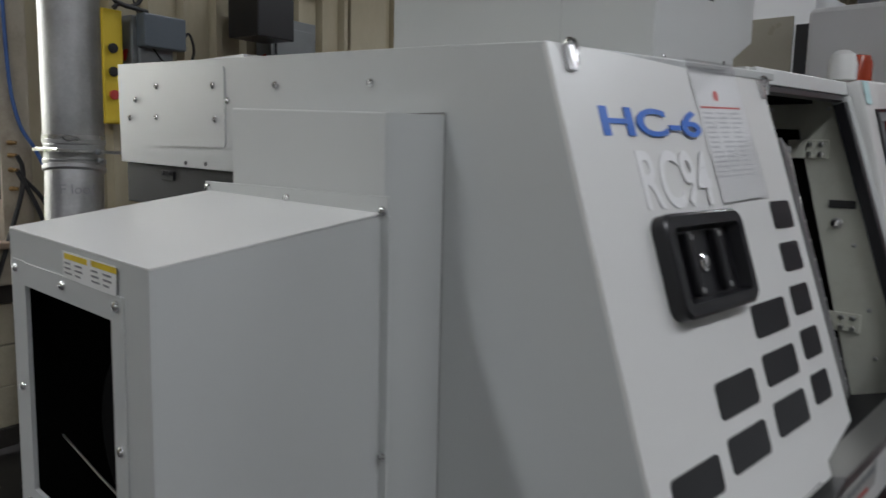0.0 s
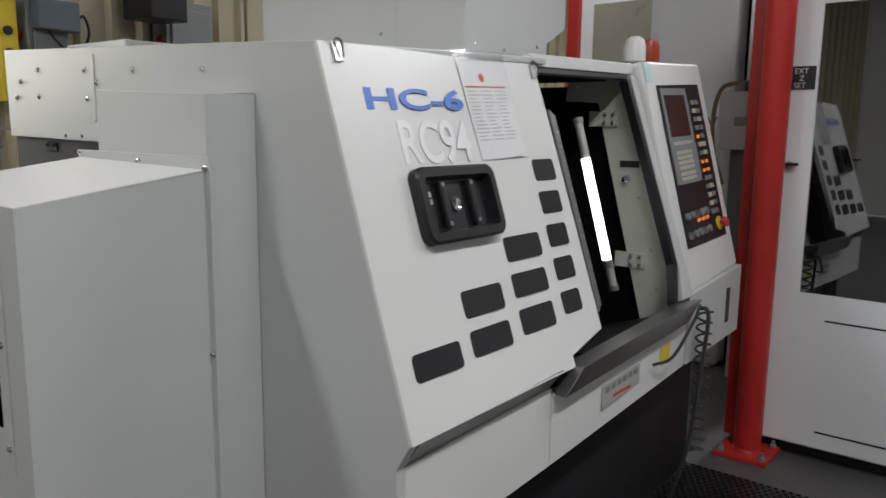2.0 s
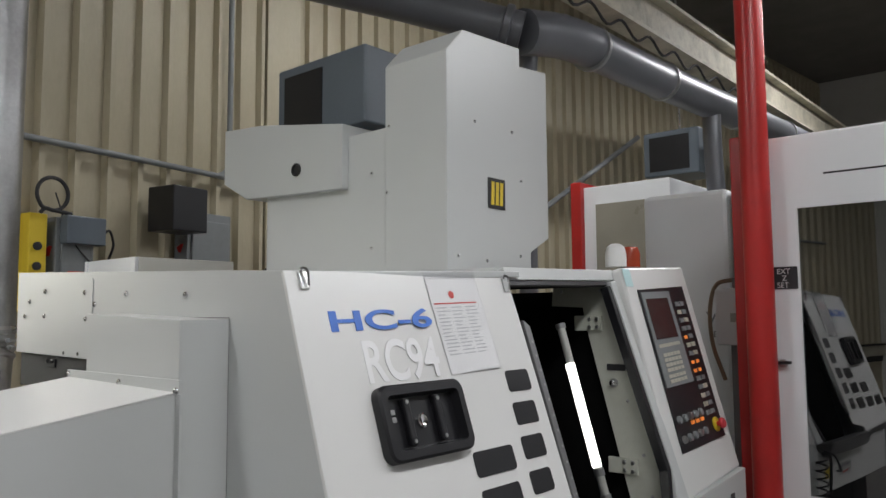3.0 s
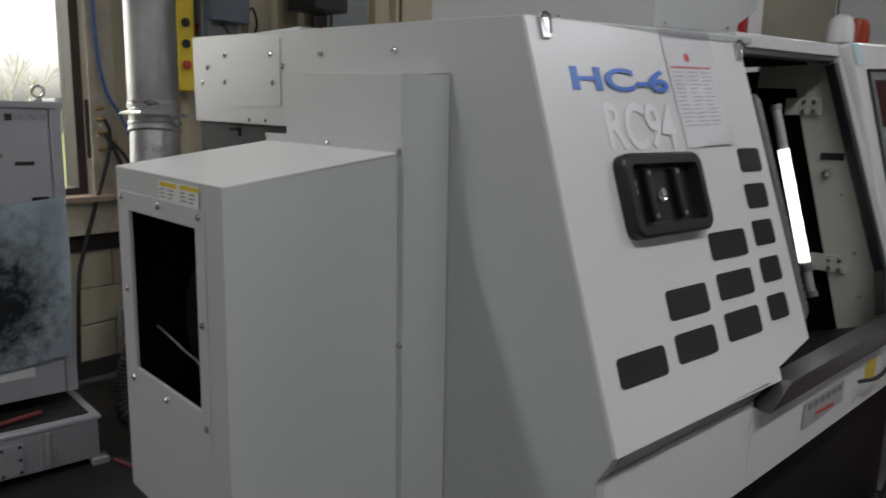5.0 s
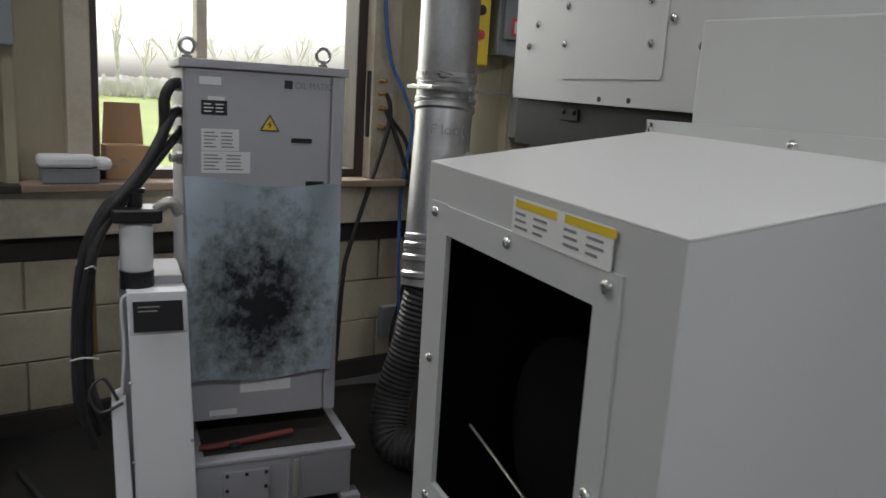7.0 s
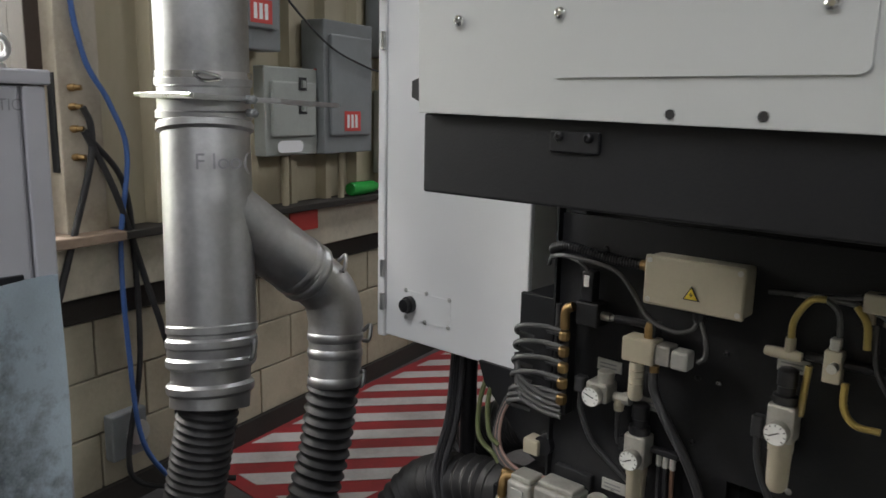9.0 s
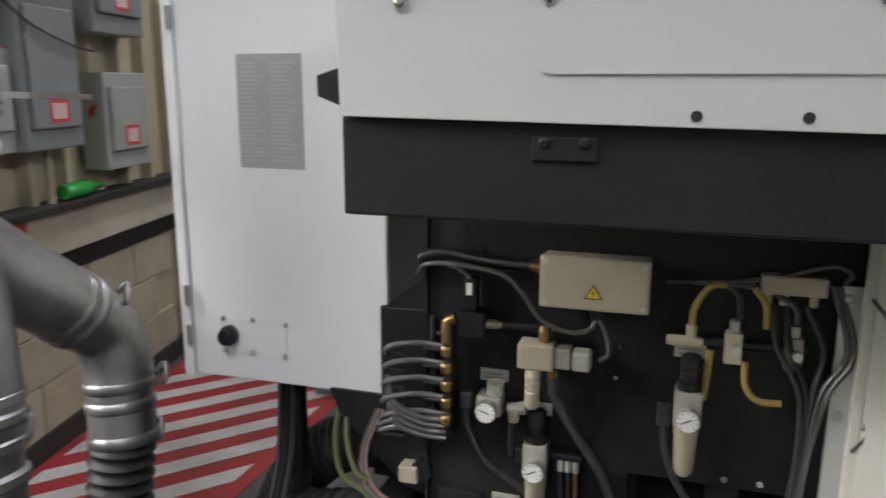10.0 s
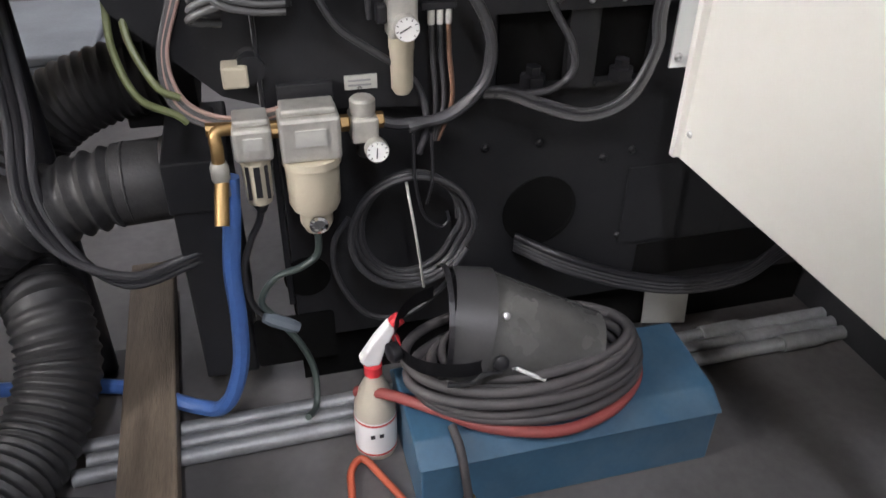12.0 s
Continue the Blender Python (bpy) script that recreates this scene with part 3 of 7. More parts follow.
for x, z in ((-2.286, 1.595), (-2.325, 1.543), (-2.152, 1.628), (-2.156, 1.543), (-1.845, 1.617), (-1.775, 1.578), (-1.835, 1.533), (-1.569, 1.607), (-1.239, 1.597), (-1.687, 1.523)):
    screw(machine, (x, YS - 0.003, z), (0, -1, 0), 0.009)
for x in (-2.0, -1.893):
    part("hole", bm_lathe([(0.006, 0), (0.006, 0.002), (0.0, 0.002)], (x, YS, 1.42), (0, -1, 0), 10), INKBLACK, machine)
# gearbox housing that stands out of the end wall
part("drive_housing", bm_prism([(-1.558, 1.010, 0.47), (-1.558, 1.010, 1.549), (-1.060, 1.010, 1.531), (-1.060, 1.010, 0.47)], (0, YS - 1.011, 0), 0.003), WHITE, machine)
part("housing_flank", bm_prism([(-1.0595, 1.013, 0.47), (-1.0595, YS - 0.001, 0.47), (-1.036, YS - 0.001, 0.47)], (0, 0, 1.061), 0.001), WHITE, machine, "slanted white flank of the drive housing")
part("seam_trim", bm_box(-1.0365, -1.0355, YS - 0.0015, YS + 0.001, 0.47, 1.534), GREYSTRIP, machine)
part("seam_trim", bm_box(-1.42, -1.0375, YS - 0.002, YS + 0.001, 1.534, 1.5365), GREYSTRIP, machine)
# motor guard box
XB0, XB1, YB, ZB = -1.617, -1.050, 0.583, 1.294
bm = bm_prism([(XB1, YB, 0.5), (XB1, YB, ZB + 0.006), (XB1 - 0.012, 1.008, 1.355), (XB1 - 0.012, 1.008, 0.5)], (-0.006, 0, 0))
guard = part("guard_side", bm, WHITE, machine)
part("guard_side", bm_prism([(XB0, YB, 0.5), (XB0, YB, ZB + 0.014), (XB0 - 0.03, 1.008, 1.366), (XB0 - 0.03, 1.008, 0.5)], (0.006, 0, 0)), WHITE, machine)
# guard top in the paler copy, its light from above painted in
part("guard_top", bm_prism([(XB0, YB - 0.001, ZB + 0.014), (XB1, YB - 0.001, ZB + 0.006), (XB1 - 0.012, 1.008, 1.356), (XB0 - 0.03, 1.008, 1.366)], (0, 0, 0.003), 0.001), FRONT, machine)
OX0, OX1, OZ0, OZ1 = -1.537, -1.170, 0.830, 1.213
part("guard_face", bm_prism([(XB0, YB - 0.001, OZ1), (XB1, YB - 0.001, OZ1), (XB1, YB - 0.001, ZB + 0.006), (XB0, YB - 0.001, ZB + 0.014)], (0, 0.005, 0)), WHITE, machine)
for x0, x1, z0, z1 in ((XB0, OX0, 0.5, OZ1), (OX1, XB1, 0.5, OZ1), (OX0, OX1, 0.5, OZ0)):
    part("guard_face", bm_box(x0, x1, YB - 0.001, YB + 0.004, z0, z1), WHITE, machine)
for x0, x1, z0, z1 in ((-1.598, OX0, 0.74, 1.256), (OX1, -1.128, 0.74, 1.252), (OX0, OX1, OZ1, 1.254), (OX0, OX1, 0.74, OZ0)):
    part("opening_frame", bm_box(x0, x1, YB - 0.004, YB - 0.0012, z0, z1), WHITE, machine)
# inside faces near-black: the shade behind the opening is in their colour
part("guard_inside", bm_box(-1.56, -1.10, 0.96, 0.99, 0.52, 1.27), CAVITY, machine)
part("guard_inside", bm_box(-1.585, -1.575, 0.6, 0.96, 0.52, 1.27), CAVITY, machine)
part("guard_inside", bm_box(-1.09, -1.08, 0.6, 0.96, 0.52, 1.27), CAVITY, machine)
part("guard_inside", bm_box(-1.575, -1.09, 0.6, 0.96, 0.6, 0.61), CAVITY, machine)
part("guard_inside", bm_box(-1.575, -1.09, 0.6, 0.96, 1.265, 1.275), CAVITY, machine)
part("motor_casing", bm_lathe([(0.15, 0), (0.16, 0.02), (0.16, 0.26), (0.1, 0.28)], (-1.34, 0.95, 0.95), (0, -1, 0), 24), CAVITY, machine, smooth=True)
part("loose_wire", bm_tube([(-1.50, 0.62, 0.935), (-1.42, 0.615, 0.93), (-1.33, 0.615, 0.915), (-1.26, 0.612, 0.91), (-1.2, 0.612, 0.90)], 0.0022, 6), STEEL, machine)
for x, z in ((-1.577, 1.241), (-1.148, 1.237), (-1.352, 1.239), (-1.566, 1.021), (-1.147, 1.02), (-1.552, 0.802), (-1.352, 0.802), (-1.143, 0.802)):
    screw(machine, (x, YB - 0.004, z), (0, -1, 0), 0.0085)
sticker = part("warning_label", bm_patch((-1.346, YB - 0.0042, 1.2535), (1, 0, -0.01), (0, 0, 1), 0.2, 0.043, 0.0008), LABEL, machine, "white safety sticker with yellow headings")
for x in (-1.338, -1.232):
    part("heading", bm_patch((x, YB - 0.0051, 1.285), (1, 0, -0.01), (0, 0, 1), 0.09, 0.009, 0.0005), YELLOW, sticker)
    bars("small_print", sticker, (x, YB - 0.0051, 1.277), (1, 0, -0.01), (0, 0, 1), 0.085, 3, 0.008, 0.003, INK, 3, 2)
# flange that fixes the guard to the housing
part("flange", bm_box(-1.662, -1.045, 1.0025, 1.009, 1.356, 1.388, 0.001), WHITE, machine)
part("flange", bm_box(-1.064, -1.041, 1.0025, 1.009, 0.5, 1.355, 0.001), WHITE, machine)
for x, z in ((-1.649, 1.375), (-1.342, 1.368), (-1.057, 1.362), (-1.051, 0.922)):
    screw(machine, (x, 1.0025, z), (0, -1, 0), 0.009)
# guard's long side panel towards the dark base
part("side_panel", bm_prism([(-1.705, 1.012, 0.466), (-1.705, 1.59, 0.466), (-1.705, 1.59, 1.26), (-1.705, 1.012, 1.29)], (0.006, 0, 0)), CREAM, machine, "pale side panel with tiny rust specks")
part("side_panel", bm_prism([(-1.648, 1.004, 0.466), (-1.705, 1.012, 0.466), (-1.705, 1.012, 1.354), (-1.648, 1.004, 1.354)], (0.004, 0.006, 0)), CREAM, machine)
part("panel_bracket", bm_box(-1.752, -1.700, 1.595, 1.601, 0.64, 1.14, 0.001), WHITE, machine)
part("panel_lip", bm_box(-1.722, -1.7055, 1.575, 1.59, 0.470, 1.24, 0.001), CREAM, machine)
for x, z in ((-1.74, 1.12), (-1.738, 0.92), (-1.738, 0.66)):
    screw(machine, (x, 1.595, z), (0, -1, 0), 0.008, STEEL)
for y, z in ((1.56, 0.523), (1.56, 0.92), (1.5, 1.2)):
    screw(machine, (-1.705, y, z), (-1, 0, 0), 0.007, STEEL)
# dark beam under the cover
part("beam", bm_box(-2.412, -1.63, 1.150, 1.22, 1.292, 1.4135, 0.004), DARK, machine, "black-grey steel beam")
part("beam_top", bm_box(-2.40, -1.55, 1.2205, 2.2, 1.30, 1.40), DARK, machine)
part("beam_bracket", bm_box(-2.175, -2.10, 1.144, 1.150, 1.367, 1.395, 0.002), DARK, machine)
for x in (-2.16, -2.115):
    screw(machine, (x, 1.144, 1.388), (0, -1, 0), 0.007, BLACKP)
part("latch_block", bm_prism([(-2.416, 1.16, 1.425), (-2.448, 1.16, 1.437), (-2.448, 1.16, 1.462), (-2.416, 1.16, 1.472)], (0, 0.02, 0)), BLACKP, machine)
# dark base
part("base", bm_box(-2.44, -1.51, 1.662, 3.15, 0.10, 1.22), DARK, machine, "dark grey painted machine base")
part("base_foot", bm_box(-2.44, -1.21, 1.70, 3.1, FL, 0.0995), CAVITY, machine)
part("base", bm_box(-1.509, -1.205, 1.662, 3.15, 0.10, 0.56), DARK, machine)
part("under_front", bm_box(-1.2, -0.70, 1.2, 1.6, FL, 0.47), DARK, machine)
part("under_front", bm_box(-1.2, -0.705, 1.6005, 3.2, FL, 0.52), DARK, machine)
# near-black sheet stands for the shade between base and cover
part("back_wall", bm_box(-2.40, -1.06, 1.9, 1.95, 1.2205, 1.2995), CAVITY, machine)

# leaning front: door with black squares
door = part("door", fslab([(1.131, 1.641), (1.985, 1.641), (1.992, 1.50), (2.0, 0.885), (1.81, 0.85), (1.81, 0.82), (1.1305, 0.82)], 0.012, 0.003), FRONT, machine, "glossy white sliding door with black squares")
part("door_edge_strip", fslab([(2.004, 1.50), (2.035, 1.48), (2.03, 0.95), (2.002, 0.93)], 0.02, 0.002, 0.004), GREYSTRIP, machine)
for i in range(12):
    z = 0.97 + i * 0.042
    part("rivet", bm_lathe([(0.004, 0), (0.003, 0.002), (0, 0.0025)], fp(2.018, z, 0.006), FN, 8), STEEL, machine)
RT = Vector((0, 1, 0))


def square(y0, y1, z0, z1):
    a, b = fp(y0, z0, 0.0005), fp(y1, z1)
    part("black_square", bm_rounded(a, RT, FU, b.y - a.y, (b.z - a.z) / FU.z, 0.012, 0.0016), BLACKP, door)


square(1.186, 1.348, 0.929, 0.985)
square(1.395, 1.555, 1.020, 1.079)
square(1.393, 1.552, 0.935, 0.992)
square(1.612, 1.780, 1.116, 1.174)
square(1.609, 1.770, 1.030, 1.086)
square(1.606, 1.765, 0.942, 1.002)
for k in range(5):
    z = 1.30 - k * 0.0865
    square(1.840 - k * 0.005, 1.950 - k * 0.008, z, z + 0.057)
# recessed handle
w, h, o = 0.315, 0.178 / FU.z, fp(1.308, 1.188, 0.0005)


def rounded(w0, w1, h0, h1, rad, up, n=6):
    pts = []
    for cx_, cy_, st in ((w1 - rad, h0 + rad, -90), (w1 - rad, h1 - rad, 0), (w0 + rad, h1 - rad, 90), (w0 + rad, h0 + rad, 180)):
        for k in range(n + 1):
            g = radians(st + 90 * k / n)
            pts.append(o + RT * (cx_ + rad * math.cos(g)) + FU * (cy_ + rad * math.sin(g)) + FN * up)
    return pts


bm = bmesh.new()
loops = [[bm.verts.new(q) for q in pts] for pts in (rounded(0, w, 0, h, 0.03, 0.0), rounded(0, w, 0, h, 0.03, 0.024), rounded(0.006, w - 0.006, 0.006, h - 0.006, 0.026, 0.030), rounded(0.026, w - 0.026, 0.026, h - 0.026, 0.014, 0.030), rounded(0.032, w - 0.032, 0.032, h - 0.032, 0.010, 0.004))]
for la, lb in zip(loops, loops[1:]):
    for k in range(len(la)):
        bm.faces.new((la[k], la[(k + 1) % len(la)], lb[(k + 1) % len(la)], lb[k]))
bmesh.ops.recalc_face_normals(bm, faces=bm.faces[:])
grip = part("door_handle", bm, BLACKP, machine, "black recessed plastic handle tray", True)
part("tray_floor", bm_patch(o + RT * 0.02 + FU * 0.02, RT, FU, w - 0.04, h - 0.04, 0.004), BLACKP, grip)
for yy in (0.085, 0.20):
    part("grip_bar", bm_prism([o + RT * yy + FU * 0.035 + FN * 0.004, o + RT * (yy + 0.022) + FU * 0.035 + FN * 0.004, o + RT * (yy + 0.022) + FU * (h - 0.035) + FN * 0.004, o + RT * yy + FU * (h - 0.035) + FN * 0.004], FN * 0.018, 0.005), BLACKP, grip)
    for f in (0.045, h - 0.045):
        part("screw", bm_lathe([(0.006, 0), (0.005, 0.002), (0, 0.002)], o + RT * (yy + 0.011) + FU * f + FN * 0.022, FN, 10), STEEL, grip)
part("lock", bm_lathe([(0.018, 0), (0.018, 0.006), (0.014, 0.008), (0.009, 0.006), (0, 0.006)], o + RT * 0.152 + FU * h * 0.5 + FN * 0.004, FN, 18), CHROME, grip, "chrome key lock", True)
for f in (0.05, 0.068):
    part("clip", bm_patch(o + RT * 0.045 + FU * (h * 0.62 - f + 0.05) + FN * 0.005, RT, FU, 0.016, 0.013, 0.004), STEEL, grip)
# lettering
letters("letters_hc", "HC-6", 0.072, fp(1.226, 1.496, 0.0006), RT + Vector((0, 0, 0.02)), FU, INKBLUE, machine, 2.3, 0.0008, 0.0016, "blue model lettering")
letters("letters_rc", "RC94", 0.150, fp(1.310, 1.372, 0.0006), RT + Vector((0, 0, 0.01)), FU, LETTERW, machine, 0.80, 0.0008, 0.0028, "white machine lettering")
# clips at the top of the door and the sheet in its sleeve
for y, zz in ((1.18, 1.625), (1.962, 1.615)):
    clip = part("clip", bm_prism([fp(y - 0.012, zz - 0.03, 0.001), fp(y + 0.012, zz - 0.03, 0.001), fp(y + 0.012, zz + 0.012, 0.001), fp(y - 0.012, zz + 0.012, 0.001)], FN * 0.006, 0.002), STEEL, machine, "chrome spring clip")
    part("clip_hook", bm_tube([fp(y - 0.005, zz + 0.012, 0.006), fp(y - 0.006, zz + 0.02, 0.014), fp(y + 0.006, zz + 0.015, 0.018), fp(y + 0.006, zz - 0.02, 0.012)], 0.0035, 8), CHROME, clip)
sheet = thing("paper_sheet", fp(1.72, 1.5, 0.01), "printed tool list in a clear sleeve taped to the door", "paper")
pr = Vector((0, 1, 0.035)).normalized()
pu = (FU + Vector((0, -0.05, 0))).normalized()
p0 = fp(1.604, 1.362, 0.004)
part("sleeve", bm_patch(p0, pr, pu, 0.232, 0.298, 0.001), FILM, sheet).visible_shadow = False
p0 = p0 - pr.cross(pu) * 0.0015
page = part("page", bm_patch(p0 + pr * 0.006 + pu * 0.006, pr, pu, 0.22, 0.275, 0.001), LABEL, sheet)
pn = pr.cross(pu) * 0.0012
bars("table", page, p0 + pr * 0.02 + pu * 0.195 + pn, pr, pu, 0.19, 14, 0.0105, 0.003, INKPALE, 5, 3)
part("red_line", bm_patch(p0 + pr * 0.015 + pu * 0.207 + pn, pr, pu, 0.19, 0.004, 0.0005), INKRED, page)
part("red_mark", bm_lathe([(0.012, 0), (0.012, 0.0005), (0.005, 0.0008)], p0 + pr * 0.10 + pu * 0.235 + pn, pn, 14), INKRED, page)
part("tape", bm_patch(p0 + pr * 0.0 + pu * 0.283 + pn * 1.5, pr, pu, 0.235, 0.03, 0.0006), FILM, sheet)
# header, jamb and frame of the working space
part("header", fslab([(1.99, 1.665), (2.80, 1.665), (2.80, 1.625), (1.99, 1.625)], 0.06, 0.003, -0.006), WHITE, machine)
part("header_top", bm_prism([fp(1.99, 1.665, -0.03), fp(2.80, 1.665, -0.03), fp(2.80, 1.665, -0.25), fp(1.99, 1.665, -0.25)], (0, 0, -0.02)), WHITE, machine)
part("door_rail", fslab([(1.99, 1.622), (2.73, 1.622), (2.73, 1.607), (1.99, 1.607)], 0.02, 0.001, -0.01), BLACKP, machine)
part("frame_post", fslab([(2.745, 1.622), (2.805, 1.622), (2.805, 0.86), (2.70, 0.86), (2.745, 0.96)], 0.05, 0.004, 0.0), WHITE, machine)
part("seal", fslab([(2.712, 1.605), (2.742, 1.605), (2.742, 0.975), (2.66, 0.86), (2.63, 0.86), (2.712, 0.98)], 0.035, 0.003, -0.004), BLACKP, machine, "black rubber door seal")
jamb = part("inner_panel", bm_prism([(-0.845, 2.755, 1.66), (-1.12, 2.755, 1.66), (-1.13, 2.755, 1.57), (-0.981, 2.755, 1.563), (-0.967, 2.755, 1.49), (-0.735, 2.755, 0.63), (-0.60, 2.755, 0.63), (-0.61, 2.755, 0.88)], (0, 0.03, 0)), INNER, machine, "greenish white inner panel with hinges")
for x, z in ((-0.965, 1.50), (-0.825, 0.953)):
    hg = part("hinge_plate", bm_box(x - 0.05, x + 0.075, 2.744, 2.754, z - 0.03, z + 0.03, 0.002), INNER, machine, "white bolted hinge plate")
    for dx in (0.02, 0.055):
        for dz in (-0.016, 0.016):
            part("bolt", bm_lathe([(0.008, 0), (0.008, 0.006), (0.004, 0.007)], (x + dx, 2.744, z + dz), (0, -1, 0), 6), STEEL, hg)
part("knob", bm_lathe([(0.017, 0), (0.017, 0.008), (0.011, 0.01), (0.011, 0.022), (0, 0.024)], (-0.846, 2.754, 1.267), (0, -1, 0), 16), STEEL, machine, smooth=True)
part("nameplate", bm_box(-0.875, -0.795, 2.75, 2.754, 1.315, 1.34), INKBLACK, machine)
for x, z in ((-1.08, 1.63), (-0.9, 1.63), (-0.85, 1.55), (-0.79, 1.2), (-0.73, 1.0), (-0.7, 0.85)):
    screw(machine, (x, 2.755, z), (0, -1, 0), 0.007, STEEL)
# near-black sheets carry the gloom of the working space in their colour
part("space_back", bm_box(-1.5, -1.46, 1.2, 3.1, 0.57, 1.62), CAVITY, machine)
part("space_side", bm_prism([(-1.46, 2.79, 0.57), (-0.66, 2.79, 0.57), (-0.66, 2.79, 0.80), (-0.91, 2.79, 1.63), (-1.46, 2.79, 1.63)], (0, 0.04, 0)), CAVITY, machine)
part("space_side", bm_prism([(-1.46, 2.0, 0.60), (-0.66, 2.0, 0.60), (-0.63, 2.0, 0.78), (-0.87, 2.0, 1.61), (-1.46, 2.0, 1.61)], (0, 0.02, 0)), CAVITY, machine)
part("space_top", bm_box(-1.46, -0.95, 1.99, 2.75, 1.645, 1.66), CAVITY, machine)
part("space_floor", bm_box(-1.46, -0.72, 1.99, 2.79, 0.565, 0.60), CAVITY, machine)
# lamp in the working space
a, b = Vector((-0.949, 2.53, 1.50)), Vector((-0.767, 2.53, 0.870))
dv = b - a
work = part("work_lamp", bm_tube([a, b], 0.015, 12, 1), LABELG, machine, "tubular machine lamp, lit")
part("lamp_tube", bm_tube([a + dv * 0.235 + Vector((0.0, -0.004, 0)), a + dv * 0.82 + Vector((0.0, -0.004, 0))], 0.0175, 14, 1), TUBELIGHT, work, "glowing white tube")
for f0, f1 in ((0, 0.03), (0.83, 0.87), (0.97, 1.0)):
    part("lamp_cap", bm_tube([a + dv * f0, a + dv * f1], 0.0195, 12, 1), GREYSTRIP, work)
# sill tray, apron and base panels of the front
part("sill_tray", bm_prism([(-0.600, 1.837, 0.781), (-0.510, 1.837, 0.802), (-0.545, 1.795, 0.712), (-0.580, 1.795, 0.712)], (0, 0.90, 0.04), 0.003), GREYSTRIP, machine, "stainless drip tray")
# tray floor coloured dark for the shade that falls inside the machine
part("tray_floor", bm_prism([(-0.600, 2.037, 0.770), (-0.540, 2.037, 0.770), (-0.540, 2.700, 0.791), (-0.930, 2.700, 0.664), (-0.930, 2.037, 0.664)], (0, 0, 0.01)), DARK, machine)
part("lip", bm_prism([(-0.542, 1.165, 0.789), (-0.588, 1.165, 0.724), (-0.610, 1.165, 0.724), (-0.580, 1.165, 0.789)], (0, 0.61, 0.012)), GREYSTRIP, machine, "grey metal lip below the door")
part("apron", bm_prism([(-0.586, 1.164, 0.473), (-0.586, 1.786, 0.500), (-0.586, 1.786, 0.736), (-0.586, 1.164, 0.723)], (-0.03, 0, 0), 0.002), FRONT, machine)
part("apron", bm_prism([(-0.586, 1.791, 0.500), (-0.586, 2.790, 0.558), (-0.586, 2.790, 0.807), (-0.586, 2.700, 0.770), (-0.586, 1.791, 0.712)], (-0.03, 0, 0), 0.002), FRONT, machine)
plate = part("maker_plate", bm_prism([(-0.583, 2.095, 0.579), (-0.583, 2.369, 0.600), (-0.583, 2.369, 0.669), (-0.583, 2.095, 0.656)], (0.003, 0, 0)), LABELG, machine, "silver maker's plate")
for i in range(6):
    part("plate_mark", bm_box(-0.5798, -0.579, 2.115 + i * 0.041, 2.145 + i * 0.041, 0.630 + i * 0.002, 0.650 + i * 0.002), GREYBOX, plate)
part("plate_line", bm_box(-0.5798, -0.579, 2.17, 2.30, 0.603, 0.613), INKRED, plate)
part("yellow_tag", bm_prism([(-0.585, 2.551, 0.616), (-0.585, 2.635, 0.622), (-0.585, 2.635, 0.685), (-0.585, 2.551, 0.680)], (0.002, 0, 0)), YELLOW, machine)
part("end_apron", bm_prism([(-0.580, 2.800, 0.558), (-0.580, 3.400, 0.579), (-0.580, 3.400, 0.876), (-0.580, 2.800, 0.834)], (-0.3, 0, 0), 0.004), WHITE, machine)
part("slot", bm_box(-0.582, -0.577, 3.22, 3.26, 0.645, 0.795), INKBLACK, machine)
# control box, which leans a little less than the door
def kp(y, zl, off=0.0):
    yy = 2.876 + (y - 2.90) * 0.965
    z = 1.0 + (zl - 1.025) * 1.129 + 0.05 * (yy - 2.876)
    return Vector((-0.836 + 0.268 * (1.632 - z) + off, yy, z))


KU = (kp(3.0, 1.6) - kp(3.0, 1.0)).normalized()
KN = Vector((0, 1, 0)).cross(KU).normalized()


def kslab(pts, thick, bev=0.0, off=0.0):
    return bm_prism([kp(y, z, off) for y, z in pts], -KN * thick, bev)


part("control_box", kslab([(2.81, 1.668), (3.44, 1.668), (3.44, 0.895), (2.81, 0.880)], 0.22, 0.012, 0.035), FRONT, machine, "white control cabinet")
face = part("control_panel", kslab([(2.90, 1.585), (3.36, 1.588), (3.36, 1.02), (2.90, 1.025)], 0.003, 0, 0.040), BLACKP, machine, "black control panel with screen, keys and amber lamps")


def cp(y, zl, w, h, thick, material, nm):
    part(nm, bm_patch(kp(y, zl, 0.0405), RT + Vector((0, 0, 0.04)), KU, w * 0.965, h * 1.129 / KU.z, thick), material, face)


cp(2.915, 1.24, 0.27, 0.335, 0.003, GREYBOX, "bezel")
cp(2.94, 1.405, 0.21, 0.145, 0.005, SCREEN, "screen")
for i in range(10):
    cp(2.945 + i * 0.021, 1.375, 0.016, 0.012, 0.006, KEY, "soft_key")
rk = random.Random(9)
for r in range(6):
    for c in range(5):
        cp(2.96 + c * 0.034, 1.255 + r * 0.0175 - (0.004 if r < 2 else 0), 0.027, 0.012, 0.006, KEY, "key")
for r in range(14):
    for c in range(2):
        lit = r in (5, 6, 9) and rk.random() < 0.8
        cp(3.225 + c * 0.05, 1.11 + r * 0.031, 0.022 if lit else 0.036, 0.012 if lit else 0.016, 0.005, AMBER if lit else (KEY if rk.random() < 0.35 else GREYBOX), "lamp_key" if lit else "switch_key")
